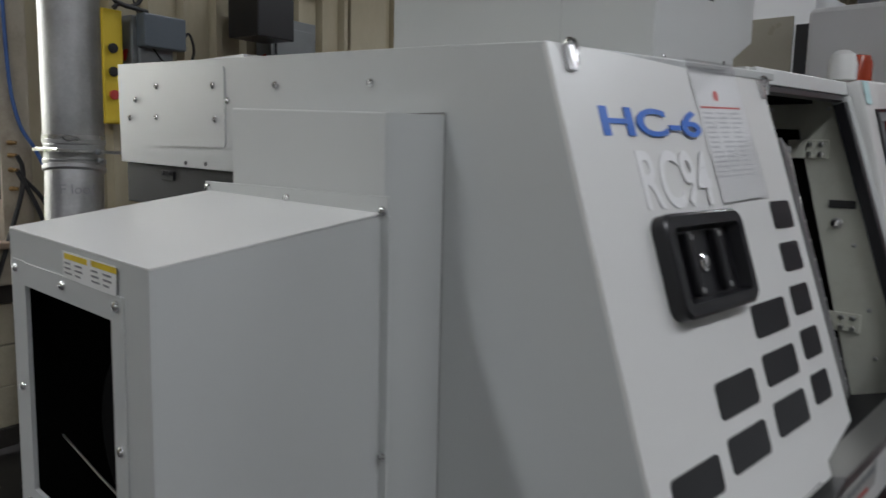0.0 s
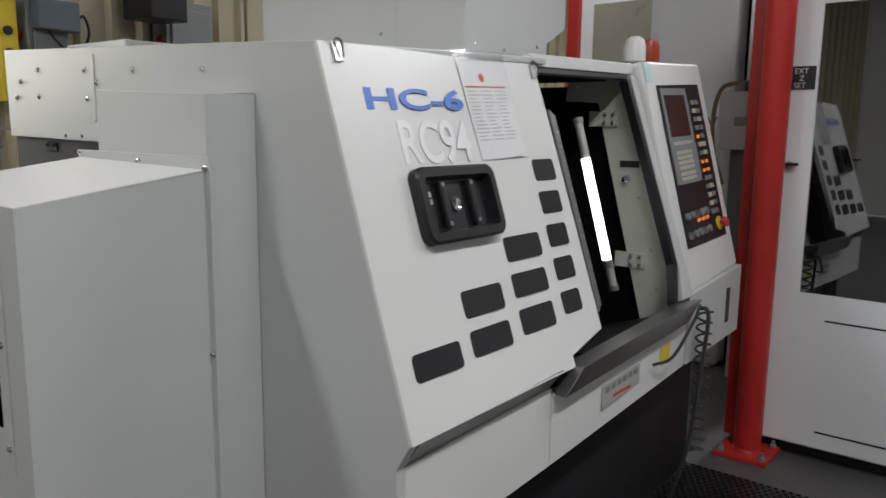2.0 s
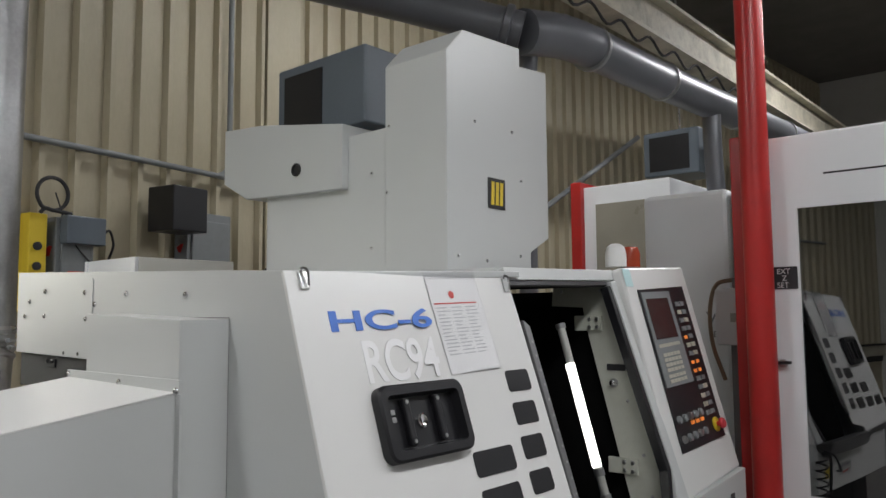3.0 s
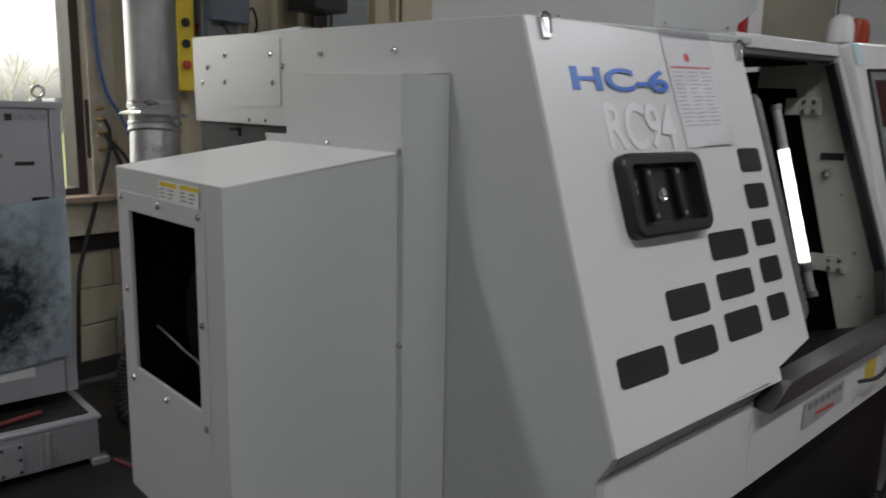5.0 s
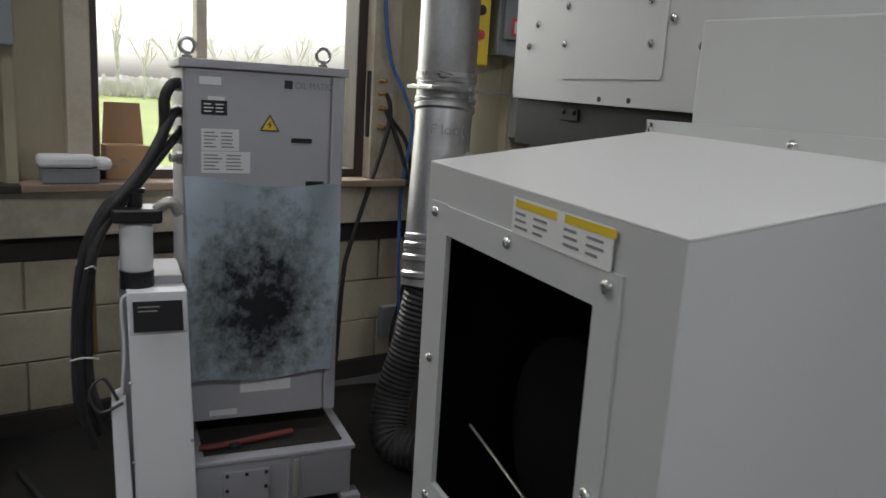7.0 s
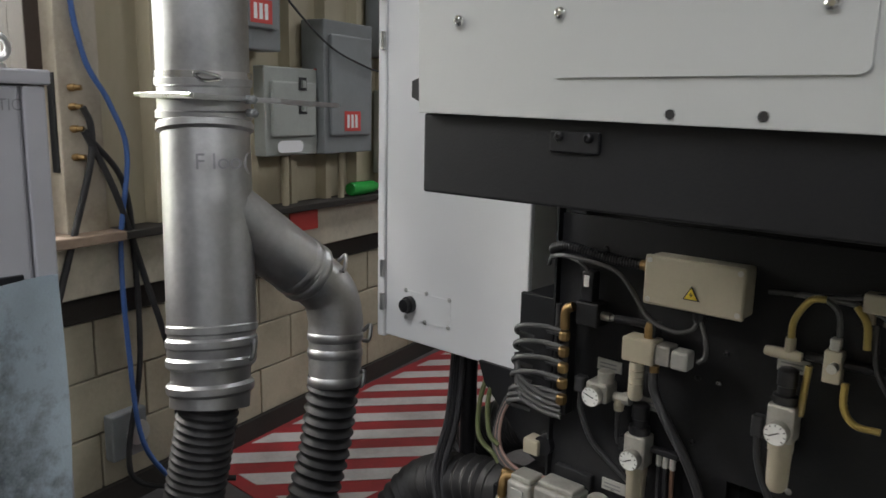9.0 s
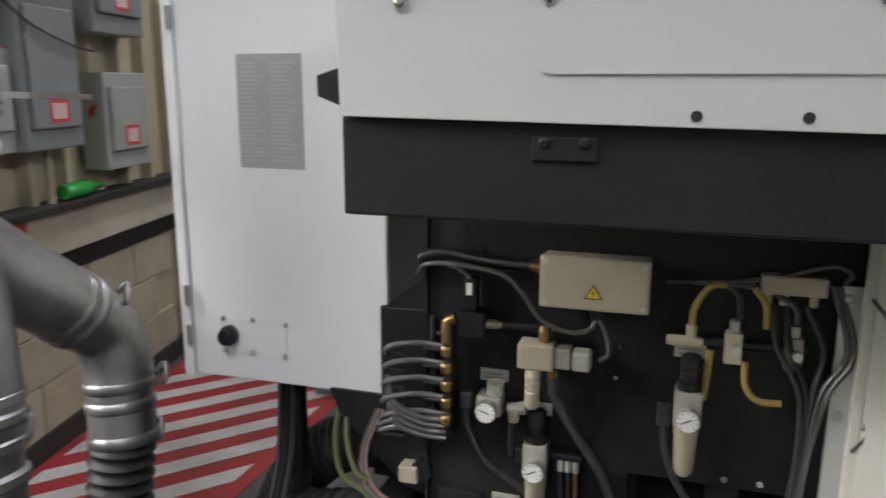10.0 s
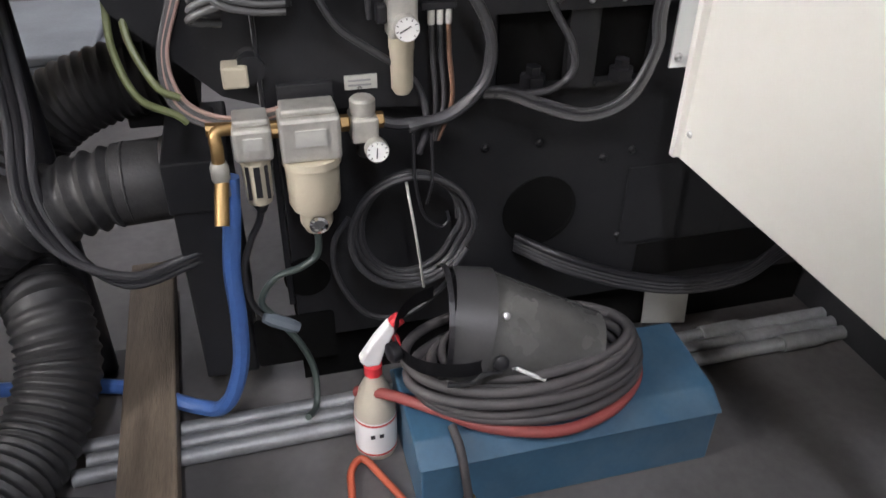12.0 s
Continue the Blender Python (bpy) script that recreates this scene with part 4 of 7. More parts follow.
for c in range(5):
    for r in range(2):
        part("dial_knob", bm_lathe([(0.016, 0), (0.014, 0.012), (0, 0.013)], kp(2.94 + c * 0.055, 1.065 + r * 0.065, 0.041), KN, 12), GREYBOX if (c + r) % 3 else STEEL, face)
for c in range(3):
    cp(3.05 + c * 0.05, 1.10, 0.025, 0.012, 0.006, AMBER, "lamp_key")
stop = part("emergency_collar", bm_lathe([(0.03, 0), (0.03, 0.006), (0.02, 0.008)], kp(3.29, 1.07, 0.041), KN, 20), YELLOW, machine, smooth=True)
part("emergency_button", bm_lathe([(0.01, 0.008), (0.012, 0.02), (0.022, 0.024), (0.022, 0.034), (0.016, 0.04), (0, 0.041)], kp(3.29, 1.07, 0.041), KN, 20), REDPLASTIC, stop, "red mushroom button", True)
part("sticky_note", bm_patch(kp(2.815, 1.60, 0.037), RT, KU, 0.06, 0.075, 0.0008), mat("pale_cyan", (0.50, 0.70, 0.70), 0.6, bump=0), machine, "pale green note")
beacon = part("beacon", bm_lathe([(0.045, 0), (0.045, 0.055), (0.037, 0.085), (0.018, 0.098), (0, 0.1)], (-0.93, 2.95, 1.735), (0, 0, 1), 20), FRONT, machine, "white and amber signal lamp", True)
part("beacon_lens", bm_lathe([(0.043, 0), (0.043, 0.06), (0.034, 0.085), (0, 0.092)], (-0.90, 3.02, 1.735), (0, 0, 1), 20), mat("amber_lens", (0.35, 0.05, 0.02), 0.25, bump=0), beacon, "red-amber lens", True)
# coiled pendant cable below the control
part("pendant_cable", bm_tube([(-0.550, 2.800, 0.791), (-0.510, 2.810, 0.770), (-0.520, 2.800, 0.558), (-0.540, 2.760, 0.240), (-0.600, 2.700, -0.046), (-0.580, 2.560, -0.057)], 0.008, 8), CABLE, machine, smooth=True)
coil = [(-0.54 + 0.028 * math.cos(i * 0.9), 2.86 + 0.028 * math.sin(i * 0.9), 0.77 - i * 0.0062) for i in range(95)]
part("coiled_cable", bm_tube(coil, 0.005, 6, 2), CABLE, machine, smooth=True)
part("coolant_line", bm_tube([(-0.570, 2.458, 0.643), (-0.530, 2.532, 0.664), (-0.520, 2.681, 0.759), (-0.540, 2.800, 0.802)], 0.006, 8), CABLE, machine, smooth=True)

# tower on top
TX, TY = -1.212, 2.18
part("tower", bm_prism([(TX, TY, 1.70), (TX, TY, 2.55), (TX, TY + 0.10, 2.655), (TX, 2.665, 2.68), (TX, 2.665, 2.60), (TX, 2.87, 2.62), (TX, 2.87, 1.87), (TX, 2.73, 1.80), (TX, 2.73, 1.70)], (-0.33, 0, 0), 0.004), WHITE, machine, "white tower housing")
part("tower_rear", bm_box(-2.34, TX - 0.331, TY + 0.004, 2.86, 1.68, 2.30, 0.005), WHITE, machine)
part("tower_bonnet", bm_prism([(-1.77, TY - 0.03, 2.07), (-1.77, TY - 0.03, 2.35), (-2.35, TY - 0.03, 2.44), (-2.65, TY - 0.03, 2.46), (-2.65, TY - 0.03, 2.19), (-2.46, TY - 0.03, 2.095)], (0, 0.6, 0), 0.005), WHITE, machine)
part("inspection_port", bm_lathe([(0.03, 0), (0.03, 0.008), (0.022, 0.01), (0.02, 0.003), (0, 0.003)], (-2.075, TY - 0.03, 2.19), (0, -1, 0), 18), BLACKP, machine, smooth=True)
logo = part("yellow_badge", bm_patch((TX + 0.0005, 2.43, 1.963), (0, 1, 0), (0, 0, 1), 0.115, 0.125, 0.002), INKBLACK, machine, "black badge with yellow emblem")
for dy, w in ((0.018, 0.02), (0.047, 0.02), (0.076, 0.02)):
    part("badge_mark", bm_prism([(TX + 0.003, 2.43 + dy, 1.978), (TX + 0.003, 2.43 + dy + w, 1.978), (TX + 0.003, 2.43 + dy + w + 0.005, 2.073), (TX + 0.003, 2.43 + dy + 0.005, 2.073)], (0.001, 0, 0)), YELLOW, logo)
for y, z in ((2.24, 1.76), (2.42, 1.75), (2.65, 1.78), (2.35, 2.3), (2.6, 2.3), (2.66, 2.1)):
    screw(machine, (TX, y, z), (1, 0, 0), 0.007)
for x, z in ((-1.52, 2.30), (-1.53, 2.03), (-1.62, 2.12), (-1.62, 1.81)):
    screw(machine, (x, TY, z), (0, -1, 0), 0.007)
unit = part("oil_mist_unit", bm_box(-2.62, -1.95, 2.45, 2.95, 2.45, 2.83, 0.01), DARKBLUE, machine, "blue-grey mist collector unit")
part("unit_grille", bm_box(-2.56, -2.26, 2.444, 2.45, 2.49, 2.78), BLACKP, unit)
part("beacon_red", bm_lathe([(0.06, 0), (0.06, 0.07), (0.04, 0.09), (0, 0.095)], (-1.62, 2.6, 2.64), (0, 0, 1), 18), RED, machine, "red rotating lamp", True)
part("hood_panel", bm_prism([(-2.37, 2.295, 1.805), (-2.55, 2.295, 1.75), (-2.55, 2.6, 1.75), (-2.37, 2.6, 1.805)], (0, 0, 0.006)), DARK, machine)
part("rear_hood", bm_prism([(-1.95, 2.3, 1.69), (-1.95, 2.3, 1.75), (-2.35, 2.3, 1.80), (-2.55, 2.3, 1.74), (-2.55, 2.3, 1.66)], (0, 0.5, 0), 0.006), WHITE, machine)

# ---- galvanized duct with its two flexible hoses ----
duct = thing("exhaust_duct", (-3.45, 1.45, 0), "galvanized steel extraction duct with a branch and black hoses", "duct")
R1 = 0.115


def dq(x, y, z):
    """The duct's plan, laid beside the wall."""
    return Vector((0.9 * x - 0.133, 0.9 * y + 0.037, 0.258 + 0.809 * z if z < 3 else z))



def ring(parent, p, axis, r, h=0.016, material=None, nm="seam_ring"):
    a = Vector(axis).normalized()
    part(nm, bm_lathe([(r * 0.98, -h), (r * 1.05, -h * 0.5), (r * 1.05, h * 0.5), (r * 0.98, h)], p, a, 28), material or GALV, parent, smooth=True)


top, mid, low, foot = dq(-3.60, 1.46, 6.1), dq(-3.59, 1.455, 1.36), dq(-3.50, 1.40, 0.74), dq(-3.46, 1.36, 0.50)
part("riser", bm_tube([top, dq(-3.60, 1.46, 1.55), mid], R1, 32, 1), GALV, duct, smooth=True)
part("branch_body", bm_tube([mid, low], R1 * 0.97, 32, 1), GALV, duct, smooth=True)
part("reducer", bm_lathe([(R1 * 0.86, 0), (R1 * 0.86, 0.10), (R1 * 0.95, 0.13), (R1 * 0.95, 0.24)], foot, low - foot, 28), GALV, duct, smooth=True)
for p, ax, r in ((dq(-3.597, 1.459, 1.50), (0, 0, 1), R1), (dq(-3.595, 1.458, 1.40), (0, 0, 1), R1), (mid, low - mid, R1), (low, low - mid, R1 * 0.95), (low + (foot - low) * 0.18, low - mid, R1 * 0.95), (low + (foot - low) * 0.42, low - mid, R1 * 0.93), (low + (foot - low) * 0.75, low - mid, R1 * 0.9)):
    ring(duct, p, ax, r)
# clamp with a latch, and the flat bracket back to the wall
clamp = part("clamp", bm_lathe([(R1 * 1.01, -0.014), (R1 * 1.04, -0.014), (R1 * 1.04, 0.014), (R1 * 1.01, 0.014)], dq(-3.597, 1.459, 1.515), (0, 0, 1), 32), STEEL, duct, "toggle clamp band", True)
part("latch", bm_tube([dq(-3.497, 1.375, 1.515), dq(-3.487, 1.368, 1.528), dq(-3.473, 1.39, 1.526), dq(-3.463, 1.42, 1.517), dq(-3.467, 1.43, 1.508), dq(-3.482, 1.39, 1.503), dq(-3.497, 1.375, 1.515)], 0.005, 8, 6), CHROME, clamp)
part("support_strap", bm_prism([dq(-3.66, 1.30, 1.45), dq(-3.45, 1.34, 1.45), dq(-3.43, 1.60, 1.44), dq(-3.55, 1.92, 1.43), dq(-3.62, 1.90, 1.43), dq(-3.47, 1.60, 1.44), dq(-3.66, 1.33, 1.45)], (0, 0, 0.012)), STEEL, duct, "flat steel support strap")
part("support_rod", bm_tube([dq(-3.80, 1.36, 1.46), dq(-3.66, 1.33, 1.46), dq(-3.46, 1.34, 1.46)], 0.007, 8, 1), STEEL, duct)
for p in (dq(-3.43, 1.50, 1.45), dq(-3.44, 1.51, 1.41)):
    part("bolt", bm_lathe([(0.012, -0.02), (0.012, 0.02), (0.006, 0.025)], p, (1, -0.3, 0), 6), GREYBOX, duct)
# side branch: straight piece, elbow, collar
b0, b1, b2, b3 = dq(-3.53, 1.47, 1.10), dq(-3.50, 1.74, 0.86), dq(-3.47, 1.83, 0.68), dq(-3.45, 1.81, 0.46)
part("branch_pipe", bm_tube([b0, b1], 0.086, 26, 1), GALV, duct, smooth=True)
part("branch_elbow", bm_tube([b1, dq(-3.485, 1.815, 0.775), b2, b2.lerp(b3, 0.3)], 0.080, 26, 5), GALV, duct, smooth=True)
part("branch_collar", bm_tube([b2.lerp(b3, 0.3), b3], 0.077, 26, 1), GALV, duct, smooth=True)
for p, ax, r in ((b1, b1 - b0, 0.086), (b1.lerp(b0, 0.12), b1 - b0, 0.085), (b2.lerp(b3, 0.28), b2 - b3, 0.078), (b2.lerp(b3, 0.55), b2 - b3, 0.077), (b3, b2 - b3, 0.077)):
    ring(duct, p, ax, r)
for p in (dq(-3.43, 1.81, 0.90), dq(-3.39, 1.88, 0.64), dq(-3.39, 1.44, 0.69), dq(-3.40, 1.86, 0.47)):
    part("toggle", bm_tube([Vector(p), Vector(p) + Vector((0.02, 0.01, 0.02)), Vector(p) + Vector((0.025, 0.0, -0.02)), Vector(p) + Vector((0, 0, -0.03))], 0.006, 8, 4), STEEL, duct)
letters("scrawl", "F loo(", 0.055, dq(-3.452, 1.335, 1.245), (0.35, 0.94, 0), (0, 0, 1), INK, duct, 1.0, 0.0006)
part("flexible_hose", bm_tube([foot + Vector((0, 0, 0.02)), (-3.265, 1.215, 0.42), (-3.265, 1.15, 0.20), (-3.19, 1.13, 0.06), (-3.08, 1.25, 0.036), (-2.98, 1.44, 0.036), (-2.93, 1.55, 0.05), (-2.895, 1.655, 0.11), (-2.905, 1.74, 0.19), (-2.95, 1.85, 0.22), (-2.985, 1.94, 0.31), (-2.94, 1.97, 0.42), (-2.85, 1.98, 0.505), (-2.75, 1.98, 0.55), (-2.65, 1.98, 0.567)], 0.078, 22, 8, 0.021, 0.006), RUBBER, duct, "black corrugated rubber hose", True)
part("flexible_hose", bm_tube([b3 + Vector((0, 0, 0.02)), (-3.25, 1.635, 0.42), (-3.255, 1.58, 0.22), (-3.22, 1.60, 0.085), (-3.12, 1.70, 0.14), (-3.02, 1.78, 0.306), (-2.925, 1.78, 0.378), (-2.826, 1.78, 0.412), (-2.735, 1.78, 0.43), (-2.70, 1.78, 0.433)], 0.078, 22, 8, 0.032, 0.011), RUBBER, duct, "black corrugated rubber hose", True)
part("hose_cuff", bm_lathe([(0.070, 0), (0.077, 0.006), (0.077, 0.105), (0.070, 0.112)], (-2.735, 1.781, 0.430), (1, -0.02, 0.06), 28), RUBBER, duct, smooth=True)
ring(duct, Vector((-2.638, 1.779, 0.436)), (1, -0.02, 0.06), 0.0745, 0.008, STEEL, "hose_clip")

# ---- electrical cabinet behind the cover ----
cab = thing("electrical_cabinet", (-2.83, 1.9, 0), "pale grey electrical cabinet on a black leg, door shut", "cabinet")
part("body", bm_box(-3.07, -2.568, 1.668, 2.15, 0.822, 1.80, 0.004), CREAM, cab)
dr = part("cabinet_door", bm_box(-3.055, -2.566, 1.650, 1.667, 0.822, 1.80, 0.004), MCWHITE, cab, "pale grey door")
part("hinge_post", bm_box(-3.085, -3.058, 1.645, 1.70, 0.815, 1.80, 0.004), MCWHITE, cab)
for z in (0.89, 0.98, 1.56, 1.68):
    part("hinge", bm_lathe([(0.007, 0), (0.007, 0.045)], (-3.063, 1.643, z), (0, 0, 1), 10), STEEL, dr, smooth=True)
pl = part("switch_plate", bm_rounded((-2.975, 1.6495, 0.882), (1, 0, 0), (0, 0, 1), 0.165, 0.075, 0.004, 0.002), MCWHITE, cab)
part("rotary_switch", bm_lathe([(0.022, 0), (0.022, 0.014), (0.017, 0.016), (0.017, 0.028), (0, 0.03)], (-2.955, 1.648, 0.922), (0, -1, 0), 18), BLACKP, pl, "black rotary switch", True)
for x, z in ((-2.972, 0.885), (-2.90, 0.885), (-2.815, 0.887), (-2.972, 0.957), (-2.895, 0.960), (-2.812, 0.957)):
    screw(cab, (x, 1.6475, z), (0, -1, 0), 0.006, STEEL)
doc = part("instruction_sheet", bm_patch((-2.905, 1.6495, 1.285), (1, 0, 0), (0, 0, 1), 0.155, 0.225, 0.001), mat("grey_print", (0.40, 0.40, 0.41), 0.5, bump=0), cab, "faded grey printed data sheet")
bars("small_print", doc, (-2.898, 1.648, 1.49), (1, 0, 0), (0, 0, 1), 0.145, 24, 0.0083, 0.004, LABELG, 8, 2)
part("leg", bm_tube([(-2.89, 1.82, 0.815), (-2.89, 1.82, FL)], 0.024, 14, 1), BLACKP, cab, "black tubular leg", True)
part("leg_pad", bm_box(-2.95, -2.83, 1.76, 1.88, FL, FL + 0.012, 0.002), DARK, cab)
cab.location.x, cab.scale.x = -2.553 - 0.264 * 0.9325, 0.9325

# ---- oil chiller below the window ----
XC = -3.03
chil = thing("oil_chiller", (-3.25, 0.6, 0), "grey oil cooling unit with warning labels and lifting rings", "chiller")
part("casing", bm_box(-3.50, XC - 0.012, 0.352, 0.855, 0.285, 1.44, 0.004), CHILL, chil)
part("lid", bm_box(-3.51, XC + 0.006, 0.340, 0.868, 1.441, 1.468, 0.004), CHILL, chil)
part("front_panel", bm_box(XC - 0.0115, XC, 0.362, 0.812, 1.075, 1.437, 0.004), CHILL, chil)
part("side_post", bm_box(XC - 0.0115, XC + 0.003, 0.818, 0.858, 0.285, 1.438, 0.004), CHILL, chil)
part("lower_panel", bm_box(XC - 0.0115, XC - 0.002, 0.362, 0.812, 0.285, 1.066, 0.004), CHILL, chil)
part("panel_latch", bm_box(XC, XC + 0.008, 0.735, 0.795, 1.083, 1.098, 0.002), BLACKP, chil)
for y in (0.368, 0.79):
    eye = part("lifting_ring", bm_tube([(XC - 0.03, y + 0.022 * math.cos(a), 1.505 + 0.022 * math.sin(a)) for a in [i * math.pi / 8 for i in range(17)]], 0.006, 10, 2), STEEL, chil, "steel eyebolt", True)
    part("ring_shank", bm_lathe([(0.016, 0), (0.016, 0.008), (0.008, 0.01), (0.008, 0.02)], (XC - 0.03, y, 1.468), (0, 0, 1), 12), STEEL, eye)
for y, z, w, h, m in ((0.40, 1.392, 0.065, 0.024, LABEL), (0.405, 1.30, 0.078, 0.045, INKBLACK), (0.425, 1.345, 0.05, 0.012, LABEL), (0.405, 1.19, 0.115, 0.068, LABEL), (0.405, 1.12, 0.15, 0.068, LABEL), (0.685, 1.222, 0.068, 0.015, INKBLACK), (0.56, 1.385, 0.05, 0.02, CHILL)):
    lb = part("label", bm_patch((XC + 0.0004, y, z), (0, 1, 0), (0, 0, 1), w, h, 0.001), m, chil)
    if h > 0.04:
        bars("small_print", lb, (XC + 0.0016, y + 0.008, z + h - 0.014), (0, 1, 0), (0, 0, 1), w * 0.9, int(h / 0.011) - 1, 0.011, 0.004, INK if m is LABEL else LABEL, 11, 2)
letters("maker_letters", "OIL MATIC", 0.030, (XC + 0.0005, 0.693, 1.395), (0, 1, 0), (0, 0, 1), INK, chil, 0.85, 0.0005)
part("maker_mark", bm_patch((XC + 0.0005, 0.66, 1.393), (0, 1, 0), (0, 0, 1), 0.026, 0.026, 0.001), INKBLACK, chil)
hazard(chil, (XC + 0.0005, 0.615, 1.256), (0, 1, 0), (0, 0, 1), 0.032)
part("tank", bm_box(-3.50, -2.885, 0.372, 0.885, 0.03, 0.205, 0.006), CHILL, chil, "grey oil tank base")
part("tank_rim", bm_box(-3.50, -2.875, 0.365, 0.895, 0.195, 0.212, 0.004), CHILL, chil)
part("tank_oil", bm_box(-3.45, -2.92, 0.40, 0.86, 0.2125, 0.2165), SOOTSHADE, chil)
part("tank_foot", bm_box(-2.93, -2.86, 0.85, 0.915, 0.0, 0.03, 0.003), CHILL, chil)
part("tank_foot", bm_box(-3.45, -2.95, 0.40, 0.87, 0.0, 0.03), DARK, chil)
hatch = part("tank_hatch", bm_box(-2.886, -2.876, 0.455, 0.605, 0.04, 0.168, 0.003), CHILL, chil, "bolted grey cover plate")
for y in (0.468, 0.53, 0.592):
    for z in (0.053, 0.104, 0.155):
        if not (y == 0.53 and z == 0.104):
            part("bolt", bm_lathe([(0.006, 0), (0.006, 0.005), (0, 0.006)], (-2.876, y, z), (1, 0, 0), 8), BLACKP, hatch)
part("level_gauge", bm_box(-2.886, -2.872, 0.685, 0.702, 0.05, 0.185, 0.003), LABELG, chil, "oil level sight glass")
part("level_frame", bm_box(-2.886, -2.878, 0.664, 0.675, 0.045, 0.185, 0.002), CHILL, chil)
part("level_frame", bm_box(-2.886, -2.878, 0.712, 0.723, 0.045, 0.185, 0.002), CHILL, chil)
part("filler_cap", bm_lathe([(0.02, 0), (0.02, 0.014), (0.014, 0.02), (0, 0.021)], (-2.95, 0.50, 0.2165), (0, 0, 1), 16), BLACKP, chil, smooth=True)
part("rag_hose", bm_tube([(-2.96, 0.39, 0.225), (-2.95, 0.45, 0.23), (-2.97, 0.58, 0.232), (-2.98, 0.70, 0.24)], 0.010, 8), REDHOSE, chil, smooth=True)
part("lower_label", bm_patch((XC - 0.0015, 0.53, 0.375), (0, 1, 0), (0, 0, 1), 0.17, 0.04, 0.001), LABEL, chil)
part("lower_label", bm_patch((XC - 0.0015, 0.43, 0.30), (0, 1, 0), (0, 0, 1), 0.09, 0.02, 0.001), LABEL, chil)
# dirty filter mat that hangs over its front: built as a sagging sheet
bm = bmesh.new()
N, M = 22, 28
grid = []
for i in range(N + 1):
    row = []
    for j in range(M + 1):
        u, v = i / N, j / M
        y = 0.352 + u * 0.50 + 0.006 * math.sin(v * 5) - 0.02 * v * (u - 0.5)
        z = 1.10 - v * 0.665 + 0.012 * math.sin(u * 7 + 1) * (1 - v) + 0.010 * math.sin(u * 9) * v - 0.02 * u * (1 - v)
        x = XC + 0.012 + 0.014 * math.sin(u * 6 + v * 3) ** 2 + 0.02 * v * v * (1 - u)
        row.append(bm.verts.new((x, y, z)))
    grid.append(row)
for i in range(N):
    for j in range(M):
        bm.faces.new((grid[i][j], grid[i + 1][j], grid[i + 1][j + 1], grid[i][j + 1]))
bmesh.ops.solidify(bm, geom=bm.faces[:], thickness=-0.012)
MATCLOTH = mat("filter_fleece", (0.66, 0.76, 0.82), 0.9, var=0.12, scale=9, fine=220, bump=0.5)
nt = MATCLOTH.node_tree
geo = next(n for n in nt.nodes if n.type == "NEW_GEOMETRY")
sub = nt.nodes.new("ShaderNodeVectorMath")
sub.operation = "SUBTRACT"
sub.inputs[1].default_value = (-3.14, 0.600, 0.665)
nt.links.new(geo.outputs["Position"], sub.inputs[0])
scl = nt.nodes.new("ShaderNodeVectorMath")
scl.operation = "MULTIPLY"
scl.inputs[1].default_value = (0, 4.6, 3.1)
nt.links.new(sub.outputs[0], scl.inputs[0])
ln = nt.nodes.new("ShaderNodeVectorMath")
ln.operation = "LENGTH"
nt.links.new(scl.outputs[0], ln.inputs[0])
nz = nt.nodes.new("ShaderNodeTexNoise")
nz.inputs["Scale"].default_value, nz.inputs["Detail"].default_value, nz.inputs["Roughness"].default_value = 19, 10, 0.72
nt.links.new(geo.outputs["Position"], nz.inputs["Vector"])
ma = nt.nodes.new("ShaderNodeMath")
ma.operation = "MULTIPLY_ADD"
ma.inputs[1].default_value = 2.4
nt.links.new(nz.outputs["Fac"], ma.inputs[0])
nt.links.new(ln.outputs["Value"], ma.inputs[2])
mr = nt.nodes.new("ShaderNodeMapRange")
mr.inputs["From Min"].default_value, mr.inputs["From Max"].default_value = 2.42, 1.48
mr.inputs["To Min"].default_value, mr.inputs["To Max"].default_value = 0.0, 0.96
nt.links.new(ma.outputs[0], mr.inputs["Value"])
mx = nt.nodes.new("ShaderNodeMix")
mx.data_type = "RGBA"
bsdf = nt.nodes["Principled BSDF"]
old = bsdf.inputs["Base Color"].links[0].from_socket
nt.links.new(mr.outputs[0], mx.inputs["Factor"])
nt.links.new(old, mx.inputs["A"])
mx.inputs["B"].default_value = (0.014, 0.016, 0.019, 1)
nt.links.new(mx.outputs["Result"], bsdf.inputs["Base Color"])
CK, CS = 1.04, (0.011, -0.017, -0.05)
settle(chil, CK, CS)
settle(solo("filter_mat", bm, MATCLOTH, "pale blue fleece filter mat, black with dirt, hung on the chiller", "filter", smooth=True), CK, CS)
# pump unit beside the chiller
pump = thing("pump_unit", (-2.95, 0.27, 0), "white sheet-metal lubrication unit with a filter canister", "pump")
part("cover", bm_prism([(-2.84, 0.198, 0.0), (-2.84, 0.376, 0.0), (-2.90, 0.350, 0.775), (-2.90, 0.180, 0.775)], (-0.10, 0, 0), 0.003), MCWHITE, pump)
part("side_plate", bm_prism([(-2.92, 0.14, 0.02), (-2.92, 0.19, 0.0), (-2.96, 0.172, 0.42), (-2.96, 0.13, 0.40)], (-0.12, 0, 0), 0.002), MCWHITE, pump)
part("rear_box", bm_box(-3.25, -3.0, 0.16, 0.345, 0.0, 0.80, 0.004), CHILL, pump)
